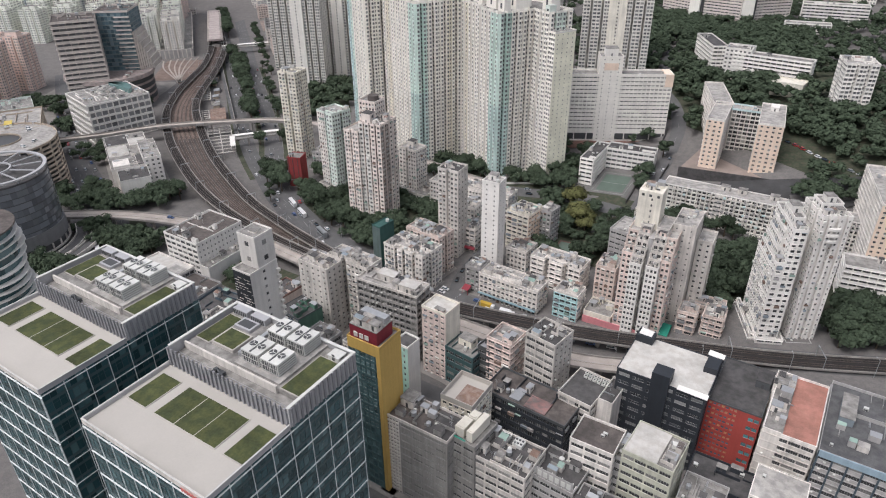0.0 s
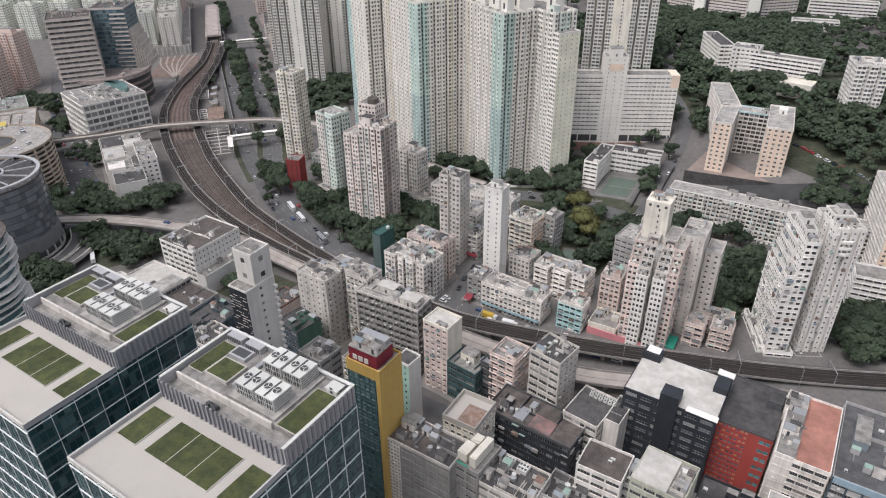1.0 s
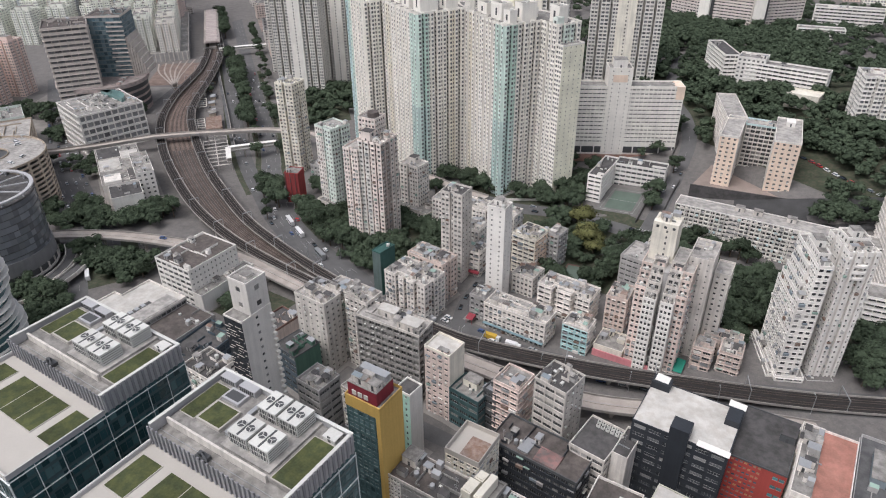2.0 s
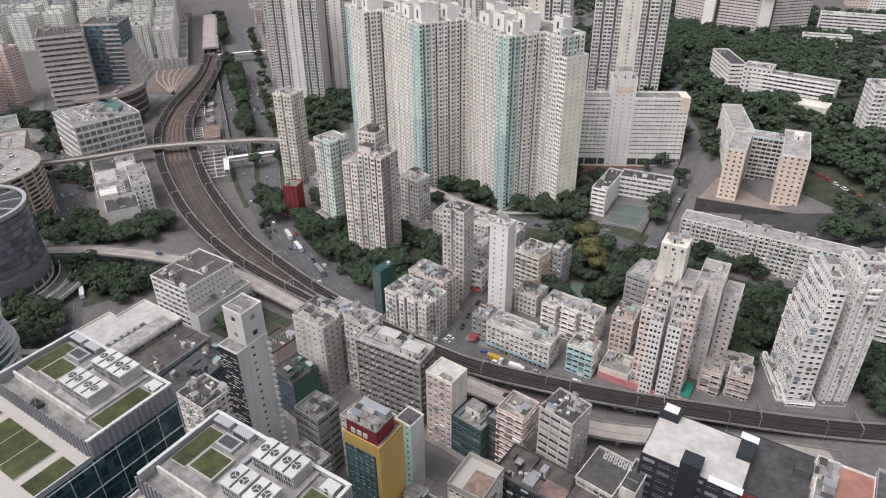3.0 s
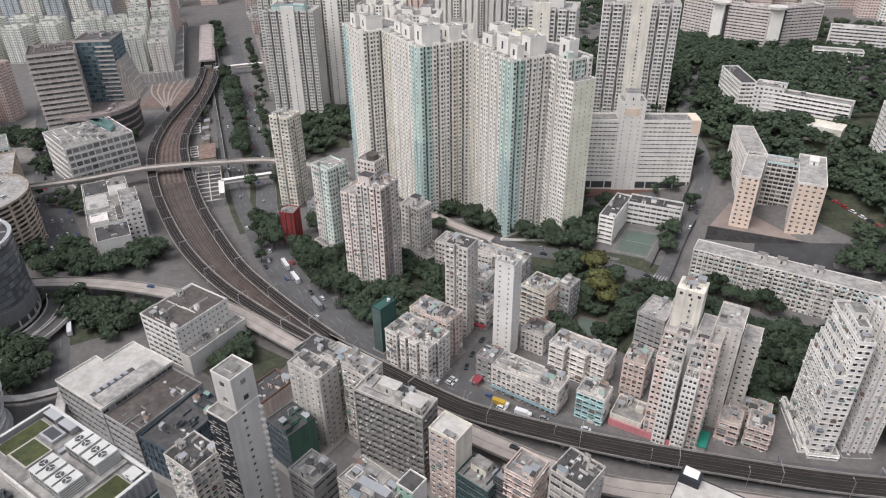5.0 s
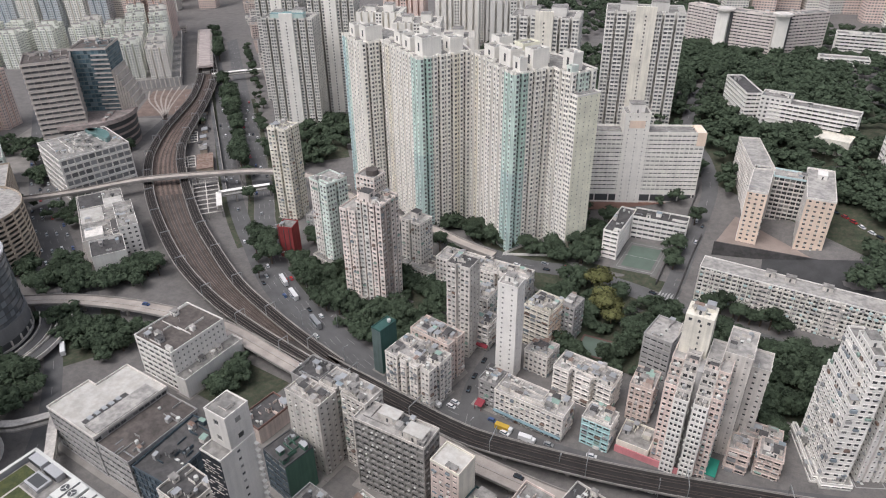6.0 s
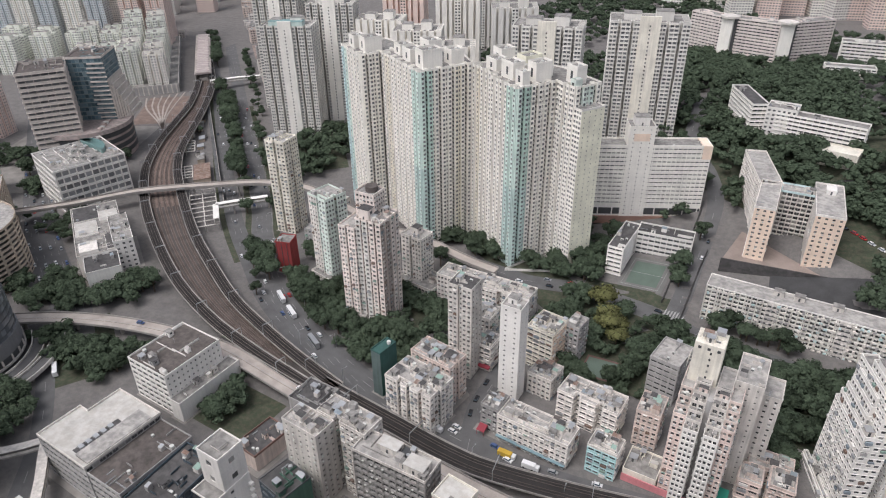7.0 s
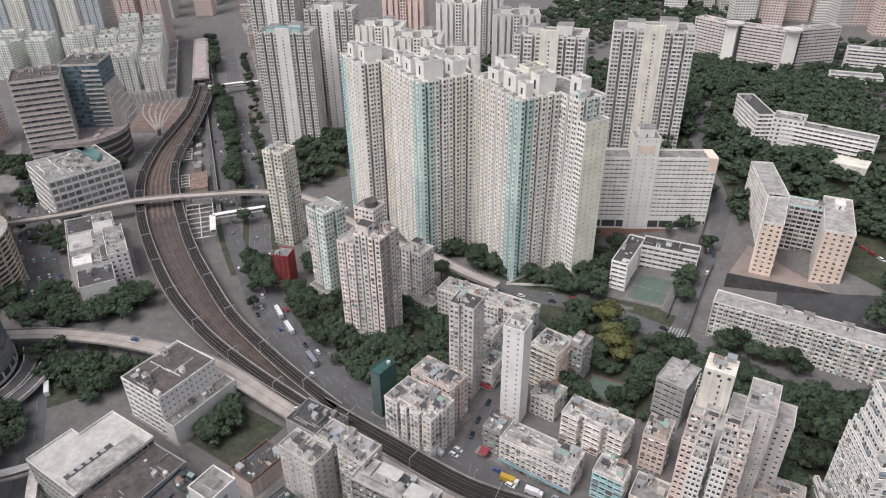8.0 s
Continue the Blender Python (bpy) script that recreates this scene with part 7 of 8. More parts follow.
for k in range(13):
    s = Shape()
    n = 48
    R = 36
    for j in range(n):
        t0, t1 = 6.28318 * j / n, 6.28318 * (j + 1) / n
        q = lambda r, t: (r * math.cos(t), r * math.sin(t))
        a0, a1, b0, b1 = q(R - 0.3, t0), q(R - 0.3, t1), q(R, t0), q(R, t1)
        z = 3.2 * k
        s.hexa([(*b0, z - 0.5), (*b1, z - 0.5), (*a1, z - 0.5), (*a0, z - 0.5), (*b0, z + 1.0), (*b1, z + 1.0), (*a1, z + 1.0), (*a0, z + 1.0)])
        c0, c1 = q(13, t0), q(13, t1)
        s.poly([(*c0, z - 0.2), (*a0, z - 0.2), (*a1, z - 0.2), (*c1, z - 0.2)], 1)
        s.hexa([(*q(13.3, t0), z - 0.4), (*q(13.3, t1), z - 0.4), (*c1, z - 0.4), (*c0, z - 0.4), (*q(13.3, t0), z + 0.9), (*q(13.3, t1), z + 0.9), (*c1, z + 0.9), (*c0, z + 0.9)])
    put("ramp_deck", s, [BRONZE, ROOFPALE], CP)
for j in range(24):
    t = 6.28318 * j / 24
    s = Shape()
    s.along((34.8 * math.cos(t), 34.8 * math.sin(t)), (math.cos(t), math.sin(t)), 0, 1.0, -0.9, 0.9, -1, 38.6)
    put("column", s, BRONZE, CP)
s = Shape()
s.tube(0, 0, -1, 37.4, 12, 12, 24)
put("core", s, CONC_DARK, CP)
# Added dark drum: its colour paints the deep shade inside the decks.
s = Shape()
s.tube(0, 0, 0, 37.8, 30, 30, 36)
put("inner_wall", s, METAL_DARK, CP)

deck_b, deck_h = building("tan parking deck building joined to the round car park", -533, 236, 52, 30, 37.2, -31, BRONZE, style(fh=3.2, bay=6, ww=0.9, sill=1.2, head=2.7, mull=0, depth=0.8), ROOFPALE, junk=5, parapet=1.2, name="car_park", category="car park")
hut(deck_b, 12, -6, deck_h, 9, 5, 2.6, LEMON, mat("yellow_roof_sheet", (0.55, 0.42, 0.10), 0.7, stain=0.2))
ROUNDGLASS = glass_mat("smoky_grey_glass", (0.11, 0.118, 0.13), (0.16, 0.17, 0.18), 0.15, 0.1, 0.5)
RT = thing("office_tower", "round dark glass office tower with a white ring crown", "office building", -414, 160, 0)
n = 56
for k in range(13):
    s = Shape()
    for j in range(n):
        t0, t1 = 6.28318 * j / n, 6.28318 * (j + 1) / n
        z = k * 3.8
        p = [(r * math.cos(t), r * math.sin(t)) for r, t in ((28, t0), (28, t1))]
        o = [(28.2 * math.cos(t), 28.2 * math.sin(t)) for t in (t0, t1)]
        s.poly([(*p[0], z), (*p[1], z), (*p[1], z + 3.8), (*p[0], z + 3.8)], 0)
        s.hexa([(*o[0], z), (*o[1], z), (*p[1], z), (*p[0], z), (*o[0], z + 0.35), (*o[1], z + 0.35), (*p[1], z + 0.35), (*p[0], z + 0.35)], 1)
    put("glass_band", s, [ROUNDGLASS, METAL_DARK], RT)
for z0_, z1_, r_, m_ in ((0, 3.4, 28.6, METAL_DARK), (3.41, 4.6, 29.2, PALE), (4.61, 8.4, 28.5, METAL_DARK), (8.41, 17.0, 28.7, mat("smooth_grey_stone_band", (0.20, 0.20, 0.205), 0.6, streak=0.1))):
    s = Shape()
    s.tube(0, 0, z0_, z1_, r_, r_, 56)
    put("base_band", s, m_, RT)
for j in range(28):
    t = 6.28318 * j / 28
    s = Shape()
    s.along((28.4 * math.cos(t), 28.4 * math.sin(t)), (math.cos(t), math.sin(t)), 0, 0.9, -0.35, 0.35, 4.62, 8.4)
    put("base_column", s, PALE, RT)
s = Shape()
s.tube(0, 0, 48.8, 49.4, 28.2, 28.2, 56)
put("roof", s, CONC_DARK, RT)
for r0, r1, z0_, z1_ in ((26.4, 28.4, 51.5, 52.4), (9, 10, 51.5, 52.4)):
    s = Shape()
    for j in range(n):
        t0, t1 = 6.28318 * j / n, 6.28318 * (j + 1) / n
        q = [(r * math.cos(t), r * math.sin(t)) for r, t in ((r1, t0), (r1, t1), (r0, t1), (r0, t0))]
        s.hexa([(*c, z0_) for c in q] + [(*c, z1_) for c in q])
    put("crown_ring", s, FINMETAL, RT)
for j in range(12):
    t = 6.28318 * j / 12
    s = Shape()
    s.along((10.5 * math.cos(t), 10.5 * math.sin(t)), (math.cos(t), math.sin(t)), 0, 15, -0.4, 0.4, 51.6, 52.2)
    s.along((26 * math.cos(t), 26 * math.sin(t)), (math.cos(t), math.sin(t)), 0, 0.8, -0.4, 0.4, 49.3, 51.6)
    put("crown_spoke", s, FINMETAL, RT)
RP = thing("road_ramp", "curved concrete car ramp round the glass tower", "ramp", 0, 0, 0)
for R_, z_, n_ in ((36.0, 4.5, 7), (46.0, 6.0, 6)):
    line = smooth([(-414 + R_ * math.cos(1.25 - 0.38 * k), 160 + R_ * math.sin(1.25 - 0.38 * k), z_ - 0.5 * k) for k in range(n_)], 5)
    s = Shape()
    ribbon(s, line, -3.3, 3.3, -1.2, 0, 0)
    put("deck", s, ASPHALT, RP)
    for sg_ in (-3.3, 3.3):
        s = Shape()
        ribbon(s, line, sg_ - 0.25, sg_ + 0.25, -1.2, 1.1, 0)
        put("parapet", s, PALE, RP)
    for k in range(2, len(line), 3):
        s = Shape()
        s.tube(line[k].x, line[k].y, -0.2, line[k].z - 1.2, 0.8, 0.8, 10)
        put("pier", s, DECK, RP)

WS = thing("office_tower", "curved office tower with white wave shaped balcony bands", "office building", -335, 108, 0)
for k in range(15):
    s = Shape()
    z = 3.9 * k
    bulge = 1.6 * math.sin(k * 0.9)
    nn_ = 32
    for j in range(nn_):
        t0, t1 = 6.28318 * j / nn_, 6.28318 * (j + 1) / nn_
        R = lambda t: 22 + bulge * math.sin(3 * t + 0.6)
        p = [(20 * math.cos(t), 20 * math.sin(t)) for t in (t0, t1)]
        o = [(R(t) * math.cos(t), R(t) * math.sin(t)) for t in (t0, t1)]
        s.poly([(*p[0], z), (*p[1], z), (*p[1], z + 3.9), (*p[0], z + 3.9)], 1)
        s.hexa([(*o[0], z), (*o[1], z), (*p[1], z), (*p[0], z), (*o[0], z + 0.55), (*o[1], z + 0.55), (*p[1], z + 0.55), (*p[0], z + 0.55)], 0)
    put("balcony_band", s, [BRIGHT, GLASS_TEAL], WS)
s = Shape()
s.tube(0, 0, 58.5, 59.2, 22, 22, 32)
put("roof", s, CONC_BROWN, WS)
clutter(WS, -12, -12, 12, 12, 59.2, 5, 8)

LOUVRE = mat("grey_louvre_band", (0.56, 0.51, 0.47), streak=0.1)
SEAGLASS = glass_mat("sea_blue_glass", (0.07, 0.11, 0.13), (0.22, 0.29, 0.32), 0.4, 0.1, 0.5)
b, h = building("grey office block with long louvred floors", -622.9, 348.4, 36, 40, 83, 57.7, LOUVRE, style(fh=4.3, bay=6, ww=0.94, sill=1.9, head=3.9, mull=0, depth=1.2, ledge=0.7, glass=glass_mat("grey_office_glass", (0.09, 0.09, 0.095), (0.2, 0.2, 0.2), 0.4, 0.15, 0.4)), CONC_BROWN, junk=9, name="office_building", lip=LOUVRE, parapet=1.6)
b, h = building("blue green glass office block with thin floor bands", -623.3, 392.2, 31, 36, 84, 38.7, mat("blue_grey_band", (0.22, 0.27, 0.28)), style(fh=3.9, bay=3, ww=0.97, sill=0.6, head=3.7, glass=SEAGLASS, mull=0), CONC_BROWN, junk=8, name="office_building", lip=LOUVRE, parapet=1.6)
for k in range(14):
    s = Shape()
    s.box(2.5 - (k % 3) * 0.8, -18.9, h - 5.0 - 3.9 * k, 16.4, -18.05, h - 3.9 - 3.9 * k)
    put("louvre_shelf", s, LOUVRE, b)
for k in range(7):
    s = Shape()
    s.box(15.6 + 1.7 * k, -17 + 1.2 * k, 30.2, 17.2 + 1.7 * k, 17, 66 - 5.2 * k)
    put("terrace_step", s, LOUVRE, b, "stepped terrace floors at the end of the block")
s = thing("podium", "wide curved pinkish shopping podium", "building", -624, 371, 0, 27)
PODIUM = mat("pinkish_podium_wall", (0.40, 0.325, 0.30), streak=0.2)
q = Shape()
q.tube(0, 0, 0, 27, 38.6, 38.6, 56)
put("wall", q, PODIUM, s)
q = Shape()
q.tube(0, 0, 27.004, 30.2, 41.0, 40.4, 56)
put("roof", q, mat("pinkish_podium_paving", (0.36, 0.30, 0.28), 0.85, stain=0.3, second=(0.26, 0.23, 0.22)), s)
for z in (4.0, 10.0, 16.0, 22.0):
    q = Shape()
    q.tube(0, 0, z, z + 3.8, 38.9, 38.9, 56)
    put("window_band", q, METAL_DARK, s, "dark band of podium glazing")
for k in range(5):
    q = Shape()
    q.box(22 + 1.2 * k, -4 - 5 * k, 30.2, 26 + 1.0 * k, -1 - 5 * k, 31.6 + 0.5 * (k % 3))
    put("roof_light", q, [MACHINE if k % 2 else PODIUM], s)
# far western estates
rng = random.Random(3)
# The pale glass puts distance haze into the colour of these windows.
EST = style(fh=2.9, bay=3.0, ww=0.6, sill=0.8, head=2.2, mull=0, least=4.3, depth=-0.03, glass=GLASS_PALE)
HAZEBLUE = mat("blue_grey_far_paint", (0.56, 0.60, 0.63), streak=0.08, stain=0.1)
WANMINT = mat("wan_mint_far_paint", (0.80, 0.81, 0.74), streak=0.08, stain=0.1)


def estate_block(label, x, y, w, d, h, yaw, wall, group, z0=None):
    """A housing block cut by deep vertical slots, with stepped heads."""
    g = gz(x, y) if z0 is None else z0
    T = thing("apartment_tower", label, "tower block", x, y, g, yaw, group)
    slots = [("S", w * f - 0.9, w * f + 0.9, 4.0) for f in (0.3, 0.7)] + [("E", d * f - 0.8, d * f + 0.8, 3.0) for f in (0.33, 0.67)] + [("N", w * 0.5 - 1, w * 0.5 + 1, 3.0)]
    storeys(T, ring(w, d, slots), 0, h, wall, EST, CONC, 1.0)
    for k in range(2):
        hut(T, (-0.26 + 0.5 * k) * w, (0.1 - 0.25 * k) * d, h, w * 0.3, d * 0.36, 3.2 + 1.6 * k, wall, CONC, False, "roof_block")


pod = thing("podium", "long grey estate podium with a parking deck", "building", -809, 577.6, 0, 141)
s = Shape()
s.box(-118, -30, 0, 118, 30, 9.6)
s.box(-118.4, -30.4, 9.6, 118.4, -29.8, 10.8, 1)
put("wall", s, [GREY, PALE], pod)
s = Shape()
s.box(-118, -29.7, 9.601, 118, 30, 9.7)
put("parking_deck", s, CONC, pod)
for k in range(12):
    s = Shape()
    s.box(-118.3, -28 + k * 5, 0, -117.9, -26.8 + k * 5, 9.4)
    put("pilaster", s, PALE, pod)
for row in range(6):
    for col in range(4):
        a, q = 14 + row * 31 + (8 if col % 2 else 0), 20 + col * 27
        x, y = -697 - 0.775 * a - 0.63 * q, 525 + 0.63 * a - 0.775 * q
        estate_block("pale mint and white stepped estate block", x, y, 21, 20, 33 + rng.uniform(-2, 5) + (10 if row > 3 else 0), 51 + rng.uniform(-3, 3), rng.choice([WANMINT, TOWERWALL, WANMINT]), "stepped estate blocks", 9.7 if q < 58 and a < 230 else 0)
for x, y in ((-893, 619), (-868, 640), (-932, 650), (-905, 672)):
    estate_block("tall pink housing tower of a distant estate", x, y, 24, 22, 122, 38, FARPINK, "far pink towers", 9.6 if x > -900 else 0)
for x, y in ((-925, 592), (-956, 578), (-985, 560), (-1014, 545), (-1043, 532), (-1000, 620), (-1040, 600)):
    estate_block("tall blue grey housing tower of a distant estate", x, y, 23, 22, 122, 36, HAZEBLUE if int(x) % 2 else TOWERWALL, "far grey towers")
for k in range(12):
    estate_block("pale mint housing block of a distant estate", -905 - 34 * (k % 4) - 16 * (k // 4), 545 - 20 * (k % 4) - 36 * (k // 4), 24, 20, 40 + rng.uniform(-3, 8), 32, WANMINT, "far mint estate")
for x, y in ((-742, 350), (-770, 338), (-731, 318), (-758, 302), (-788, 320), (-722, 286), (-750, 268), (-712, 252)):
    estate_block("pink housing block of an old estate", x, y, 22, 20, 54, 25, FARPINK, "old pink estate")
for k in range(5):
    building("white office block on the factory street", -612 - 10 * k, 272 - 40 * k, 34, 26, 26 + 3 * (k % 3), -25, [MINT, WHITE][k % 2], style(fh=3.8, bay=4, ww=0.7, mull=1), CONC, junk=7, name="office_building")
# far north and east horizon towers
for k in range(26):
    x, y = -420 + k * 21 + rng.uniform(-10, 10), 900 + rng.uniform(0, 160) + (60 if k % 2 else 0)
    building("pale tower block on the far slope", x, y, 26, 20, 130 + rng.uniform(-16, 20), 25 + rng.uniform(-15, 15), rng.choice([FARWALL, FARPINK, TOWERWALL, GREY]), EST, CONC, junk=0, name="apartment_tower", group="far slope towers", category="tower block")
for k in range(30):
    x = -1000 - (k % 6) * 60 + rng.uniform(-12, 12)
    y = 560 + (k // 6) * 90 + (k % 6) * 50 + rng.uniform(-20, 20)
    building("distant tower block beyond the railway", x, y, 28, 22, rng.uniform(60, 110), 32, rng.choice([FARWALL, FARPINK, TOWERWALL]), EST, CONC, junk=0, name="apartment_tower", group="distant west towers", category="tower block")
for k in range(14):
    x = -700 + (k % 7) * 34 + rng.uniform(-6, 6)
    y = 700 + (k // 7) * 90 + (k % 7) * 34 + rng.uniform(-10, 10)
    building("low old building beyond the main road", x, y, 22, 14, rng.uniform(10, 22), 40, rng.choice([GREY, ROSE, PALE]), EST, CONC, junk=2, name="apartment_building", group="old low rise", category="building")
# low town beyond the main road
LOWRISE = style(fh=3.2, bay=3.4, ww=0.6, mull=0)
for k in range(34):
    t, off = (k % 17) / 16, 34 + 30 * (k // 17) + rng.uniform(-5, 5)
    x, y = -640 - 330 * t + 0.63 * off, 565 + 272 * t + 0.78 * off
    if all(math.hypot(x - p[0], y - p[1]) > 14 + max(p[2], p[3]) for p in PLOTS) and not (-780 < x < -690 and 670 < y < 740):
        building("low worn building beyond the main road", x, y, rng.uniform(12, 22), rng.uniform(10, 15), rng.uniform(7, 22), 50 + rng.uniform(-8, 8), rng.choice([GREY, PALE, ROSE, WHITE]), LOWRISE, rng.choice([CONC, CONC_BROWN, ROOFPALE]), junk=3, name="town_building", group="low town", category="building")
for k in range(16):
    t = k / 15
    x, y = -650 - 250 * t + rng.uniform(-3, 3), 505 + 215 * t - 22 + rng.uniform(-3, 3)
    if all(math.hypot(x - p[0], y - p[1]) > 9 + max(p[2], p[3]) for p in PLOTS) and k > 5:
        building("low shed beside the station", x - 8, y - 6, rng.uniform(9, 16), rng.uniform(6, 9), rng.uniform(4, 8), 50, rng.choice([GREY, PALE]), LOWRISE, rng.choice([CONC, METAL, ROOFPALE]), junk=1, name="station_shed", group="station sheds", category="shed")

# ---- trees ----
import itertools

GOLD = (1 + 5 ** 0.5) / 2
ICO_V = [Vector(p).normalized() for p in ((-1, GOLD, 0), (1, GOLD, 0), (-1, -GOLD, 0), (1, -GOLD, 0), (0, -1, GOLD), (0, 1, GOLD), (0, -1, -GOLD), (0, 1, -GOLD), (GOLD, 0, -1), (GOLD, 0, 1), (-GOLD, 0, -1), (-GOLD, 0, 1))]
ICO_F = [(a, b, c) for a, b, c in itertools.combinations(range(12), 3) if all((ICO_V[p] - ICO_V[q]).length < 1.2 for p, q in ((a, b), (b, c), (a, c)))]
ICO_F = [(a, b, c) if (ICO_V[b] - ICO_V[a]).cross(ICO_V[c] - ICO_V[a]).dot(ICO_V[a]) > 0 else (a, c, b) for a, b, c in ICO_F]


def leaf_cloud(rng, lumps, rx, rz, zc, leaves, size):
    """A crown: a few uneven boughs of foliage, covered and fringed with many small sprays of leaves."""
    s = Shape()
    centres = []
    for k in range(lumps):
        a, b = 6.283 * k / lumps + rng.uniform(-0.5, 0.5), rng.uniform(-0.25, 0.75) if k else 0.8
        r = rng.uniform(0.35, 0.72) if k else 0.1
        c = Vector((rx * r * math.cos(a), rx * r * math.sin(a), zc + rz * b * 0.75))
        cr = rx * rng.uniform(0.36, 0.52)
        centres.append((c, cr))
        i = len(s.v)
        turn = Matrix.Rotation(rng.uniform(0, 6.283), 3, (rng.uniform(-1, 1), rng.uniform(-1, 1), 1))
        for v in ICO_V:
            p = turn @ v * cr * rng.uniform(0.7, 1.1)
            s.v.append((c.x + p.x, c.y + p.y, c.z + p.z * 0.75))
        s.f += [tuple(i + q for q in t) for t in ICO_F]
        s.m += [0] * 20
    for _ in range(leaves):
        c, cr = rng.choice(centres)
        d = Vector((rng.gauss(0, 1), rng.gauss(0, 1), rng.gauss(0.55, 0.8))).normalized()
        p = c + Vector((d.x, d.y, d.z * 0.78)) * cr * rng.uniform(0.92, 1.22)
        n = (d + Vector((rng.uniform(-0.6, 0.6), rng.uniform(-0.6, 0.6), rng.uniform(0.1, 0.7)))).normalized()
        u = n.orthogonal().normalized()
        v = n.cross(u)
        t = rng.uniform(0, 6.283)
        e, f = u * math.cos(t) + v * math.sin(t), v * math.cos(t) - u * math.sin(t)
        w, h = rng.uniform(0.35, 0.7) * size, rng.uniform(0.4, 0.8) * size
        s.poly([p - e * w - f * h * 0.2, p - f * h - n * 0.2 * size, p + e * w - f * h * 0.1, p + f * h - n * 0.15 * size])
    return s


def trunk_shape(rng, h, r):
    s = Shape()
    s.tube(0, 0, -0.4, h * 0.55, r, r * 0.6, 8)
    for k in range(5):
        a = 1.257 * k + rng.uniform(-0.3, 0.3)
        L, z0 = h * rng.uniform(0.25, 0.38), h * rng.uniform(0.32, 0.5)
        c, sn = math.cos(a), math.sin(a)
        q = [(-sn * r * 0.45, c * r * 0.45), (sn * r * 0.45, -c * r * 0.45)]
        e = (c * L, sn * L)
        s.hexa([(q[1][0], q[1][1], z0), (e[0], e[1], z0 + L * 0.8), (e[0] - sn * r * 0.2, e[1] + c * r * 0.2, z0 + L * 0.8), (q[0][0], q[0][1], z0),
                (q[1][0], q[1][1], z0 + r), (e[0], e[1], z0 + L * 0.8 + r * 0.5), (e[0] - sn * r * 0.2, e[1] + c * r * 0.2, z0 + L * 0.8 + r * 0.5), (q[0][0], q[0][1], z0 + r)])
    return s


trng = random.Random(12)
KINDS = []
for h, rx, rz, n, leaves in ((9, 4.4, 2.6, 7, 420), (11, 5.6, 3.2, 9, 620), (7, 3.2, 2.3, 6, 260), (12, 4.6, 4.2, 9, 520), (8, 5.2, 2.2, 8, 480)):
    crown = leaf_cloud(trng, n, rx, rz, h * 0.66, leaves, 0.85)
    KINDS.append((crown, crown.mesh("crown", [LEAF]), trunk_shape(trng, h, 0.28 + rx * 0.03).mesh("trunk", [BARK])))
YELLOWCROWN = leaf_cloud(trng, 9, 5.6, 3.0, 6.6, 420, 0.75).mesh("crown", [LEAFYEL])


def clear(x, y, m):
    for px, py, hw, hd, c, sn in PLOTS:
        dx, dy = x - px, y - py
        if abs(dx * c + dy * sn) < hw + m and abs(-dx * sn + dy * c) < hd + m:
            return False
    return True


ROADLINES = [(smooth(p, 12), w) for p, w in ((P(-330, 260, -400, 290, -460, 325, -510, 365, -562, 412, -600, 458), 14), (MAIN_EAST, 9), (MAIN_WEST, 8), (UNDER, 9), (NEAR, 7), (RAIL_L, 6.5), (RAIL_R, 6.5), (FLY, 10),
             (P(-330, 400, -300, 392, -259, 385, -229, 385, -195, 382, -172, 386, -151, 388, -104, 382, -61, 379, -10, 380, 60, 400), 7.5), (P(-104, 382, -106, 421, -109, 468, -113, 501, -125, 529, -150, 570, -160, 640), 7),
             (P(-70, 492, -39, 481, -19, 466, 20, 440, 60, 430), 8), (P(-420, 200, -395, 190, -369, 177, -339, 158, -318, 141, -290, 110), 6))]


def off_road(x, y):
    for line, w in ROADLINES:
        for p in line:
            if abs(p.x - x) < w + 5 and abs(p.y - y) < w + 5 and math.hypot(p.x - x, p.y - y) < w:
                return False
    return True


def tree(x, y, label, k=None, scale=1.0, yellow=False, group=""):
    k = trng.randrange(len(KINDS)) if k is None else k
    t = thing("tree", label, "tree", x, y, gz(x, y), trng.uniform(0, 360), group)
    t.scale = (scale, scale, scale * trng.uniform(0.9, 1.1))
    for nm, me in (("trunk", KINDS[k][2]), ("crown", YELLOWCROWN if yellow else KINDS[k][1])):
        o = new(nm, me)
        o.parent = t
    return t


VERGE = smooth(MAIN_EAST[1:11], 9.0)
VERGE_N = sides(VERGE)
ZONES = [  # x0, x1, y0, y1, count, label
    (-164, -94, 316, 380, 62, "dark leafy tree in the small park"),
    (-86, 0, 326, 384, 96, "dark leafy tree below the slab block"),
    (14, 70, 300, 352, 40, "dark leafy tree beside the railway"),
    (-240, -160, 391, 412, 16, "broad tree at the foot of the housing towers"),
    (-275, -236, 392, 412, 9, "broad tree at the foot of the housing towers"),
    (-306, -236, 272, 330, 64, "dark tree on the roadside verge"),
    (-404, -334, 186, 216, 26, "leafy tree inside the road loop"),
    (-384, -340, 120, 160, 26, "leafy tree beside the slip road"),
    (-277, -262, 200, 226, 7, "overgrown tree in the office yard"),
    (-480, -410, 420, 520, 56, "dark tree behind the roadside tower"),
    (-190, -154, 396, 446, 22, "tree beside the school"),
    (-196, -176, 440, 458, 6, "tree below the white slab"),
    (-447, -432, 222, 236, 4, "tree at the end of the factory"),
]
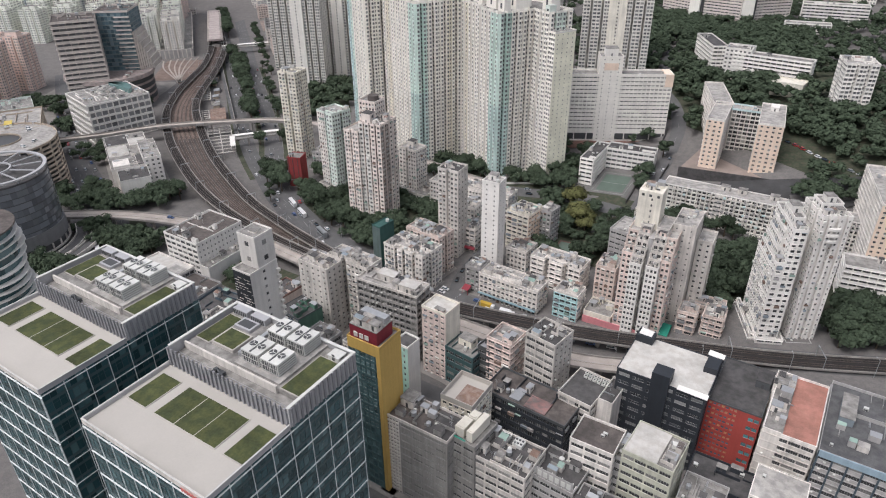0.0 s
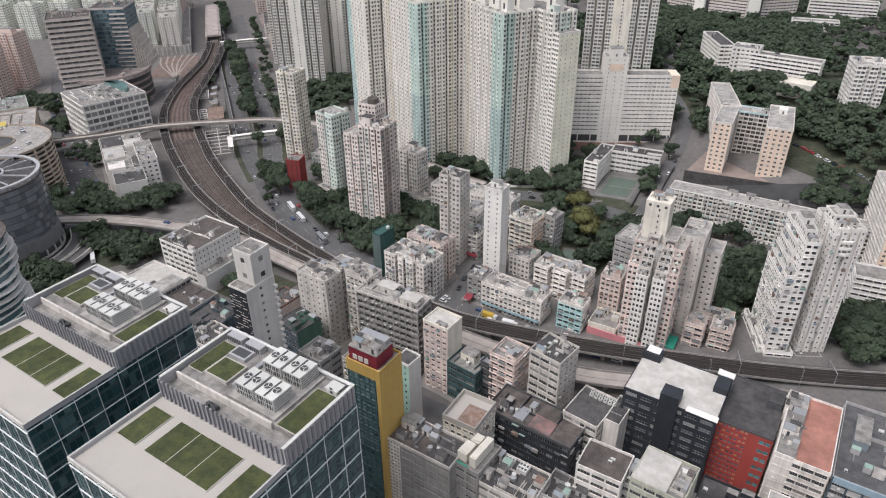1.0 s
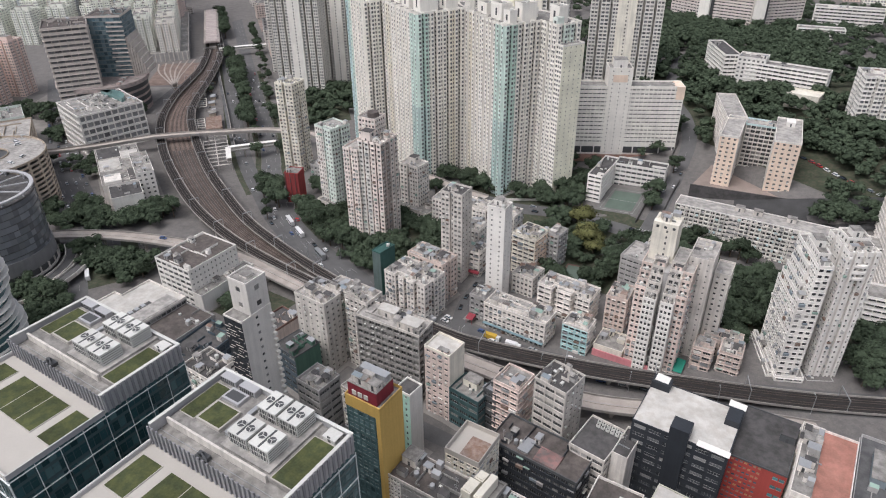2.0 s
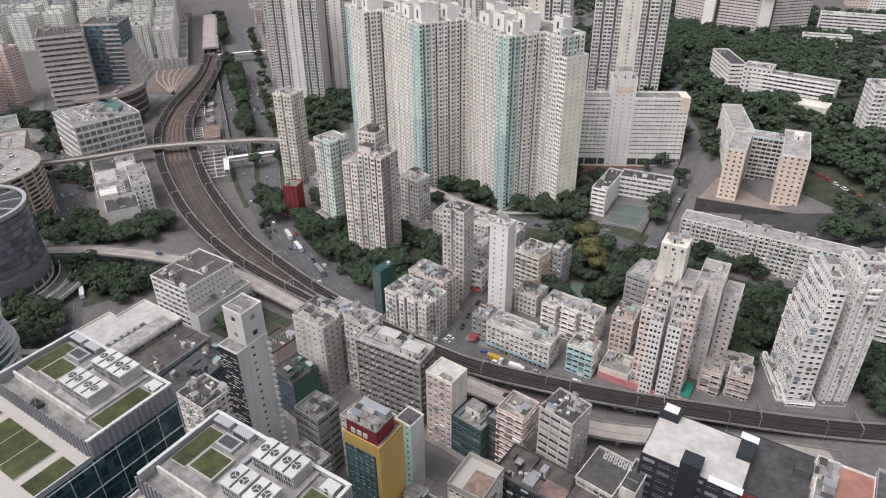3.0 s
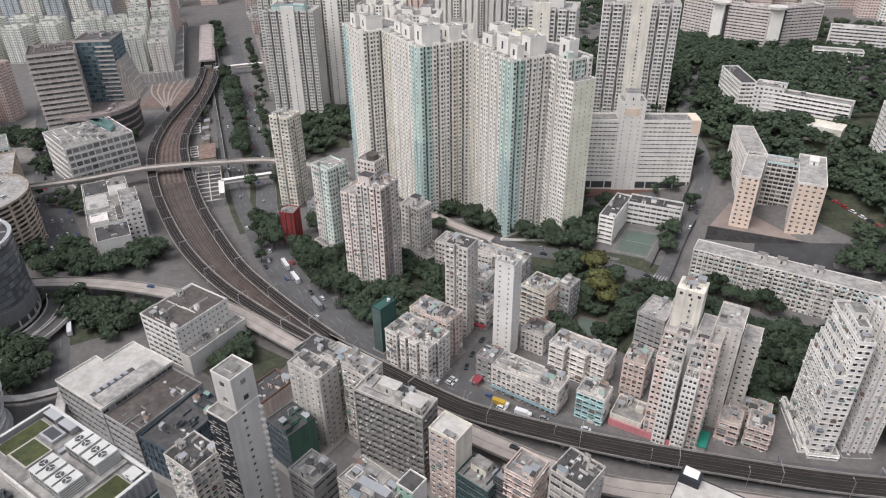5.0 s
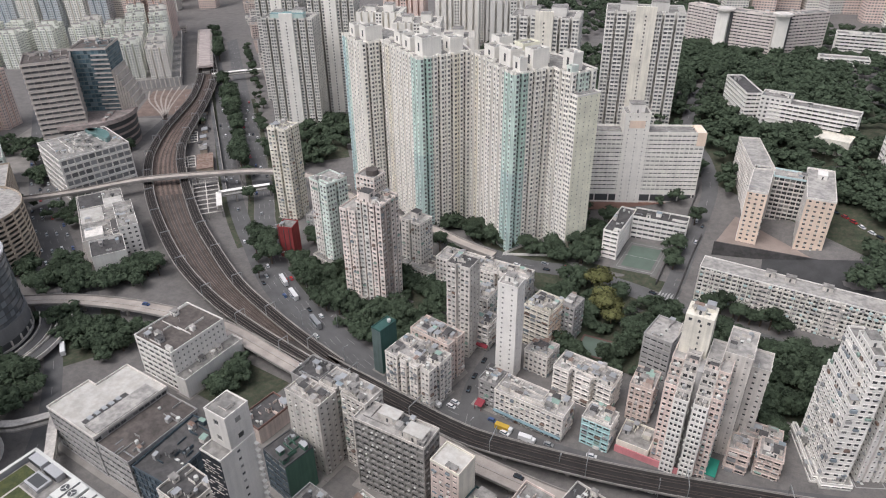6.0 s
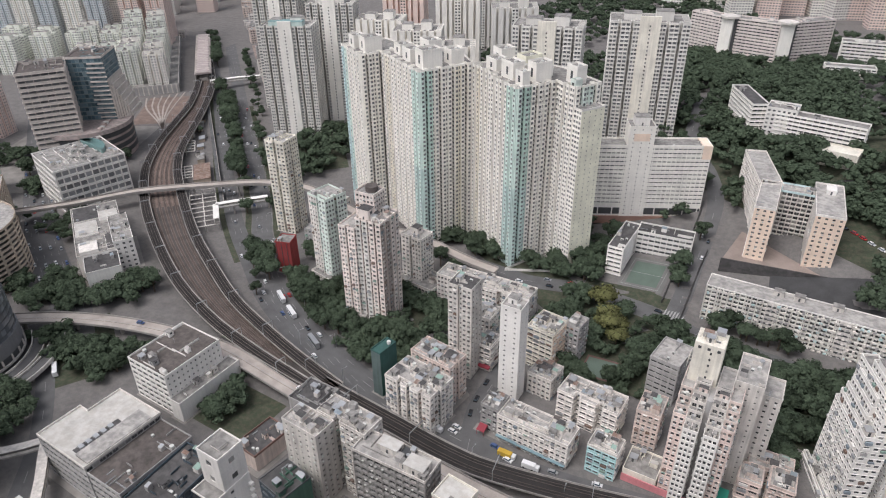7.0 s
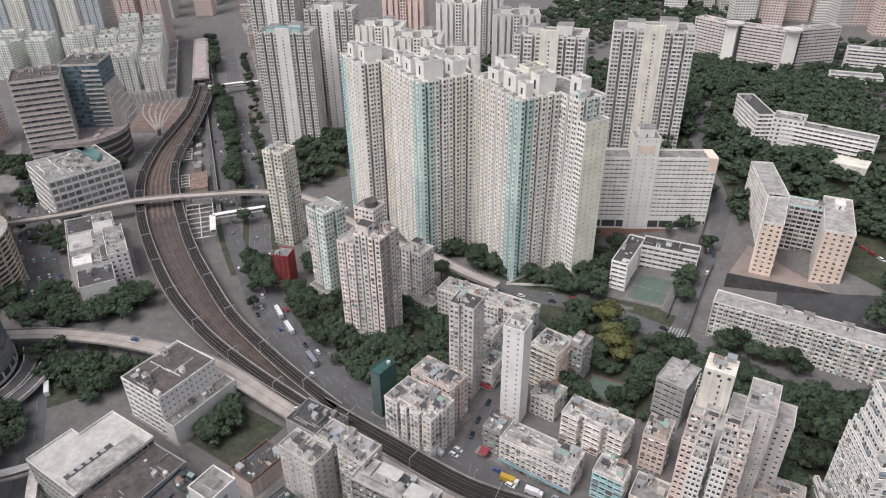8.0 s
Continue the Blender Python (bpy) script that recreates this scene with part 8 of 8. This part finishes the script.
ZONES += [
    (-408, -384, 238, 262, 12, "tree beside the railway curve"),
    (-520, -490, 262, 300, 8, "street tree on the factory street"),
    (-10, 60, 424, 452, 14, "tree beside the hillside yard"),
    (-116, -109, 392, 500, 8, "small tree beside the hill road"),
    (-570, -540, 250, 270, 6, "street tree on the factory street"),
    (-260, -215, 360, 372, 5, "tree beside the low apartment block"),
    (-604, -580, 340, 385, 10, "tree beside the depot"),
    (-64, -18, 305, 330, 14, "dark leafy tree behind the pale apartment block"),
    (-345, -300, 292, 320, 10, "tree on the planted verge of the main road"),
    (-590, -572, 446, 470, 3, "small tree beside the railway depot"),
    (-606, -566, 290, 350, 14, "street tree beside the shopping podium"),
    (-700, -620, 300, 340, 14, "street tree beside the shopping podium"),
    (-540, -500, 520, 590, 20, "tree behind the roadside towers"),
    (-442, -396, 214, 238, 18, "dark tree beside the flyover"),
    (-470, -425, 205, 222, 10, "dark tree beside the flyover"),
    (-258, -235, 318, 345, 9, "dark tree between the apartment towers"),
    (-236, -198, 286, 340, 15, "dark tree behind the apartment blocks"),
]
for x0, x1, y0, y1, count, lab in ZONES:
    made, tries = 0, 0
    spots = []
    while made < count * 0.3 and tries < count * 12:
        tries += 1
        x, y = trng.uniform(x0, x1), trng.uniform(y0, y1)
        if clear(x, y, 2.2) and off_road(x, y) and all(math.hypot(x - a, y - b) > 5.0 for a, b in spots) and not (-137 < x < -113 and 321 < y < 340) and not (-144 < x < -116 and 400 < y < 432):
            spots.append((x, y))
            tree(x, y, lab, scale=trng.uniform(0.9, 1.35), group="trees " + lab.split(" tree ")[-1] if " tree " in lab else "trees")
            made += 1
for x, y, sc in ((-141, 374, 1.5), (-135, 365, 1.25), (-131, 356, 1.45), (-124, 350, 1.15), (-147, 380, 1.0), (-126, 359, 1.0)):
    tree(x, y, "broad tree covered in yellow flowers in the park", 1, sc, True, "yellow trees")
for k in range(20):
    x, y = -86 + 5.2 * k + trng.uniform(-1.5, 1.5), 389.5 + trng.uniform(-1.5, 1.5) if k < 9 else 370 + trng.uniform(-2.5, 2.5)
    if clear(x, y, 2.5):
        tree(x, y, "dark leafy tree along the street below the slab block", None, trng.uniform(1.1, 1.5), False, "trees below the slab block street")
for x, y, sc in ((14, 319, 1.2), (22, 318, 1.3), (30, 323, 1.3), (39, 327, 1.3), (48, 332, 1.4), (57, 337, 1.3), (66, 342, 1.4), (20, 327, 1.3), (34, 333, 1.3), (50, 342, 1.3)):
    if clear(x, y, 2.0):
        tree(x, y, "dark leafy tree beside the railway", None, sc, False, "trees beside the railway")
for x, y, sc in ((-341, 308, 1.5), (-348, 314, 1.5), (-334, 304, 1.3), (-355, 319, 1.2), (-463, 398, 1.6), (-471, 404, 1.6), (-480, 411, 1.5), (-489, 419, 1.3), (-500, 430, 1.2), (-512, 440, 1.2), (-526, 452, 1.3), (-540, 463, 1.3), (-556, 474, 1.5), (-566, 482, 1.7), (-576, 490, 1.8), (-586, 499, 1.8), (-597, 508, 1.8), (-608, 517, 1.7), (-618, 526, 1.4), (-650, 545, 1.3), (-665, 557, 1.3), (-740, 618, 1.5), (-752, 628, 1.4), (-764, 638, 1.4), (-776, 648, 1.4), (-800, 668, 1.4), (-820, 684, 1.4), (-850, 706, 1.5)):
    tree(x, y, "big dark tree on the median of the main road", 1, sc, False, "median trees")
for k in range(30):
    t = k / 29
    for off in (10.5, -11.0):
        i = int(t * 44) + 6
        ln_ = VERGE[min(i, len(VERGE) - 1)]
        nn_ = VERGE_N[min(i, len(VERGE) - 1)]
        x, y = ln_.x + nn_.x * off + trng.uniform(-1.5, 1.5), ln_.y + nn_.y * off + trng.uniform(-1.5, 1.5)
        if clear(x, y, 1.5) and trng.random() < 0.6:
            tree(x, y, "leafy tree on the verge of the main road", None, trng.uniform(0.75, 1.25), False, "verge trees")
for k in range(18):
    t = k / 17
    x, y = -560 - 190 * t + trng.uniform(-3, 3), 517 + 156 * t + trng.uniform(-3, 3)
    tree(x, y, "roadside tree along the main road", None, trng.uniform(0.8, 1.1), False, "roadside trees")

# woods on the hillside: too many to count, one mesh
wv, wf = [], []
CROWNS = []
for h, rx, rz, n, leaves, size in ((9, 4.8, 3.2, 4, 46, 1.5), (8, 4.2, 2.8, 4, 42, 1.4), (10, 5.4, 3.6, 5, 52, 1.5), (7, 4.2, 2.6, 5, 105, 1.0), (6, 3.8, 2.2, 4, 90, 0.95), (8, 4.6, 3.0, 5, 115, 1.05)):
    c = leaf_cloud(trng, n, rx, rz, h * 0.6, leaves, size)
    CROWNS.append((np.array(c.v), [np.array([f for f in c.f if len(f) == k]) for k in (3, 4)]))
FIELD = tuple((a, b, c, d, int(n * 2.3)) for a, b, c, d, n, _ in ZONES if n > 5) + ((-110, 230, 516, 840, 1400), (-260, -150, 590, 800, 420), (40, 240, 300, 520, 260), (-340, -250, 560, 700, 260), (-330, -220, 440, 520, 60), (-420, -300, 600, 820, 240), (-160, -112, 470, 600, 110), (-60, 60, 430, 520, 200), (-20, 120, 400, 540, 300), (-250, -214, 270, 300, 60), (-185, -40, 498, 640, 260), (-112, 0, 486, 560, 140), (-230, -60, 640, 748, 620), (-185, -120, 575, 650, 60), (-420, -180, 800, 1060, 700), (-180, 120, 800, 900, 260), (-345, -312, 336, 372, 26))
base_i, parts_v, parts_f = 0, [], []
for x0, x1, y0, y1, count in FIELD:
    for _ in range(count):
        x, y = trng.uniform(x0, x1), trng.uniform(y0, y1)
        if not (clear(x, y, 3.2) and off_road(x, y)) or (-96 < x < -22 and 430 < y < 486) or (-176 < x < -112 and 436 < y < 472) or (-137 < x < -113 and 321 < y < 340) or (-144 < x < -116 and 400 < y < 432):
            continue
        if -152 < x < -116 and 345 < y < 388 and trng.random() < 0.75:
            continue
        v, f = CROWNS[trng.randrange(3) + (3 if y < 440 else 0)]
        a, sc = trng.uniform(0, 6.283), trng.uniform(0.8, 1.35) * (1.0 if y > 440 else 1.12)
        rot = np.array(((math.cos(a), -math.sin(a), 0), (math.sin(a), math.cos(a), 0), (0, 0, 1)))
        parts_v.append((v * sc) @ rot.T + np.array((x, y, gz(x, y))))
        parts_f.append([q + base_i for q in f])
        base_i += len(v)
me = bpy.data.meshes.new("woods")
me.from_pydata(np.concatenate(parts_v).tolist(), [], np.concatenate([q[0] for q in parts_f]).tolist() + np.concatenate([q[1] for q in parts_f]).tolist())
me.materials.append(LEAF)
me.update()
tagged(new("woods", me), "dense dark green woods and undergrowth on the slopes", "woods", kind="stuff")


# ---- vehicles ----
def car_shape(L, W, H, cab0, cab1, colour):
    s = Shape()
    s.hexa([(-L / 2, -W / 2, 0.28), (L / 2, -W / 2, 0.28), (L / 2, W / 2, 0.28), (-L / 2, W / 2, 0.28), (-L / 2, -W / 2 + .06, H * 0.55), (L / 2 - .08, -W / 2 + .06, H * 0.5), (L / 2 - .08, W / 2 - .06, H * 0.5), (-L / 2, W / 2 - .06, H * 0.55)])
    s.hexa([(cab0 + .3, -W / 2 + .2, H - .06), (cab1 - .4, -W / 2 + .2, H - .06), (cab1 - .4, W / 2 - .2, H - .06), (cab0 + .3, W / 2 - .2, H - .06), (cab0 + .35, -W / 2 + .24, H), (cab1 - .45, -W / 2 + .24, H), (cab1 - .45, W / 2 - .24, H), (cab0 + .35, W / 2 - .24, H)])
    g = Shape()
    g.hexa([(cab0, -W / 2 + .08, H * 0.54), (cab1, -W / 2 + .08, H * 0.52), (cab1, W / 2 - .08, H * 0.52), (cab0, W / 2 - .08, H * 0.54), (cab0 + .28, -W / 2 + .2, H - .061), (cab1 - .4, -W / 2 + .2, H - .061), (cab1 - .4, W / 2 - .2, H - .061), (cab0 + .28, W / 2 - .2, H - .061)])
    return s, g


TYRE = mat("tyre_rubber", (0.02, 0.02, 0.02), 0.8)
ws = Shape()
for k in range(10):
    t0, t1 = 0.6283 * k, 0.6283 * (k + 1)
    a, b = (0.32 * math.cos(t0), 0.32 * math.sin(t0)), (0.32 * math.cos(t1), 0.32 * math.sin(t1))
    ws.poly([(a[0], -0.1, a[1]), (b[0], -0.1, b[1]), (b[0], 0.1, b[1]), (a[0], 0.1, a[1])])
for y in (-0.1, 0.1):
    ws.poly([(0.32 * math.cos(0.6283 * k), y, 0.32 * math.sin(0.6283 * k)) for k in range(10)])
wheel = ws.mesh("wheel", [TYRE])
four = Shape()
for wx, wy in ((-1.4, -0.82), (1.4, -0.82), (-1.4, 0.82), (1.4, 0.82)):
    i = len(four.v)
    four.v += [(x + wx, y + wy, z + 0.32) for x, y, z in ws.v]
    four.f += [tuple(i + k for k in f) for f in ws.f]
    four.m += [0] * len(ws.f)
WHEELS = four.mesh("wheels", [TYRE])
PAINTS = {"white": mat("white_car_paint", (0.72, 0.72, 0.72), 0.3, 0.5, stain=0.03), "silver": mat("silver_car_paint", (0.42, 0.43, 0.44), 0.3, 0.5, 0.5, stain=0.03), "black": mat("black_car_paint", (0.025, 0.025, 0.028), 0.25, 0.5, stain=0.03),
          "red": mat("red_car_paint", (0.42, 0.03, 0.03), 0.3, 0.5, stain=0.03), "blue": mat("blue_car_paint", (0.05, 0.09, 0.22), 0.3, 0.5, stain=0.03)}
CARS = {}
for nm, paint in PAINTS.items():
    a, b = car_shape(4.5, 1.8, 1.5, -1.9, 1.2, paint)
    CARS[nm] = (a.mesh("car_body", [paint]), b.mesh("car_glass", [GLASS_BLUE]))


def car(x, y, yaw, colour, group, z=None):
    c = thing("car", f"{colour} car on the asphalt road", "car", x, y, gz(x, y) + 0.09 if z is None else z, yaw, group)
    for nm, me in (("body", CARS[colour][0]), ("glazing", CARS[colour][1])):
        o = new(nm, me)
        o.parent = c
    o = tagged(new("tyre", WHEELS), kind="stuff")
    o.parent = c


def big_vehicle(name, label, x, y, yaw, L, H, paint, glass=True, z=None):
    c = thing(name, label, name.replace("_", " "), x, y, gz(x, y) + 0.09 if z is None else z, yaw)
    s = Shape()
    s.box(-L / 2, -1.2, 0.5, L / 2, 1.2, H)
    s.box(-L / 2 + 0.1, -1.1, H, L / 2 - 0.1, 1.1, H + 0.08)
    put("body", s, paint, c)
    if glass:
        s = Shape()
        s.box(-L / 2 + 0.4, -1.22, H * 0.5, L / 2 - 0.3, 1.22, H * 0.78)
        s.box(L / 2 - 0.1, -1.05, H * 0.4, L / 2 + 0.03, 1.05, H * 0.8)
        put("glazing", s, GLASS_BLUE, c)
    else:
        s = Shape()
        s.box(L / 2 + 0.1, -1.1, 0.5, L / 2 + 1.8, 1.1, 2.4)
        put("cab", s, PAINTS["white"], c)
    for wx in (-L * 0.33, L * 0.33):
        for wy in (-1.1, 1.1):
            o = new("wheel", wheel)
            o.parent = c
            o.matrix_basis = pose(wx, wy, 0.48) @ Matrix.Scale(1.5, 4)


vr = random.Random(44)
COL = ["white", "white", "silver", "black", "silver", "red", "blue", "white", "black"]


def traffic(pts, offs, gap, group, start=0.0, jitter=0.5, both=False, z=None):
    line = smooth(pts, 3.0)
    ns = sides(line)
    nextd = {o: start + vr.uniform(0, gap) for o in offs}
    run = 0.0
    for k in range(1, len(line) - 1):
        run += (line[k] - line[k - 1]).length
        for o in offs:
            if run > nextd[o]:
                nextd[o] = run + gap * vr.uniform(1 - jitter, 1 + jitter)
                p = line[k] + ns[k] * o
                d = line[k + 1] - line[k - 1]
                car(p.x, p.y, math.degrees(math.atan2(d.y, d.x)) + (180 if o < 0 and both else 0), vr.choice(COL), group, None if z is None else line[k].z + z)


traffic(MAIN_EAST[:11], (-5, -1.7, 1.7, 5), 62, "cars on the main road", 20)
traffic(MAIN_WEST[:10], (-3.8, 0, 3.8), 90, "cars on the main road", 30)
traffic(UNDER[2:6], (2, 5.4), 34, "cars under the viaduct", 5)
traffic(UNDER[3:6], (-5.6,), 8.5, "cars parked below the apartment rows", 3, 0.3)
traffic(P(-640, 329, -535, 270, -470, 240, -425, 224), (-9, -3, 3, 9), 20, "cars on the factory street", 2)
traffic(FLY[3:14], (2.3,), 130, "cars on the flyover", 30, z=0.13)
traffic(P(-62, 489, -39, 481, -19, 466, 12, 445), (4.4,), 5.2, "cars parked on the slope", 0, 0.15)
traffic(P(-200, 382, -172, 386, -151, 388, -110, 383), (-3, 3), 22, "cars on the cross street", 2)
traffic(P(-106, 410, -109, 468, -113, 501), (-2.4, 2.4), 30, "cars on the hill road", 4)
traffic(P(-160, 262, -165, 275, -168, 296), (-2.6, 2.6), 12, "cars in the side street", 1)
big_vehicle("bus", "white bus on the main road", -296, 284, 154, 11, 3.4, PAINTS["white"])
big_vehicle("bus", "white bus on the main road", -312, 292, 152, 11, 3.4, PAINTS["white"])
big_vehicle("bus", "pale double deck bus on the main road", -266, 270, 156, 11, 4.2, PAINTS["silver"])
big_vehicle("bus", "white bus on the slip road", -366, 181, 150, 10, 3.2, PAINTS["white"])
big_vehicle("truck", "yellow lorry parked below the apartment block", -140, 256, 4, 6.5, 2.9, mat("yellow_lorry_paint", (0.50, 0.33, 0.05)), False)
big_vehicle("truck", "white lorry on the road under the viaduct", -128, 255.5, 6, 6, 3.0, PAINTS["white"], False)
big_vehicle("truck", "white lorry on the road under the viaduct", -176, 253, -4, 6, 3.0, PAINTS["white"], False)
s = Shape()
s.hexa([(-157.6, 260.6, 3.0), (-153.6, 260.6, 3.0), (-153.6, 264.5, 3.0), (-157.6, 264.5, 3.0), (-157.6, 261.2, 3.3), (-153.6, 261.2, 3.3), (-153.6, 264.5, 4.4), (-157.6, 264.5, 4.4)])
for x in (-157.3, -153.9):
    s.box(x - 0.1, 260.8, 0, x + 0.1, 261.0, 3.0)
tagged(put("street_canopy", s, CANOPYRED), "crimson street canopy at the corner block", "canopy")
for x, y in ((-500, 226), (-476, 216), (-480, 186), (-505, 228), (-472, 206)):
    car(x, y, vr.uniform(0, 180), "white", "cars on the car park roof", 38.25)

# pavements round the buildings on the flat
s = Shape()
for px, py, hw, hd, c, sn in PLOTS:
    if gz(px, py) > 1.0 or py < 100:
        continue
    a, b = hw + 2.6, hd + 2.6
    q = [(px + x * c - y * sn, py + x * sn + y * c) for x, y in ((-a, -b), (a, -b), (a, b), (-a, b))]
    if any(not off_road(x, y) for x, y in q):
        a, b = hw + 1.0, hd + 1.0
        q = [(px + x * c - y * sn, py + x * sn + y * c) for x, y in ((-a, -b), (a, -b), (a, b), (-a, b))]
    lift = 0.15 + 0.012 * (len(s.f) // 6 % 7)
    s.hexa([(*k, -0.2) for k in q] + [(*k, lift) for k in q])
tagged(put("pavement", s, PAVING), "worn concrete pavement slabs round the buildings", "pavement", kind="structure")


def street_lamp(x, y, yaw):
    t = thing("street_lamp", "grey street lamp beside the road", "street lamp", x, y, gz(x, y), yaw, "street lamps")
    for nm, args in (("pole", (-0.1, -0.1, 0, 0.1, 0.1, 9.5)), ("arm", (-0.06, -0.06, 9.5, 2.6, 0.06, 9.62)), ("lamp_head", (2.0, -0.2, 9.3, 3.0, 0.2, 9.5))):
        q = Shape()
        q.box(*args)
        put(nm, q, METAL, t)


for line_pts, off in ((MAIN_EAST, 8.0), (UNDER, 8.2)):
    ln = smooth(line_pts, 9.0)
    ns = sides(ln)
    for k in range(3, min(len(ln), 40), 4):
        p = ln[k] - ns[k] * off
        if clear(p.x, p.y, 0.5):
            street_lamp(p.x, p.y, math.degrees(math.atan2(ns[k].y, ns[k].x)))
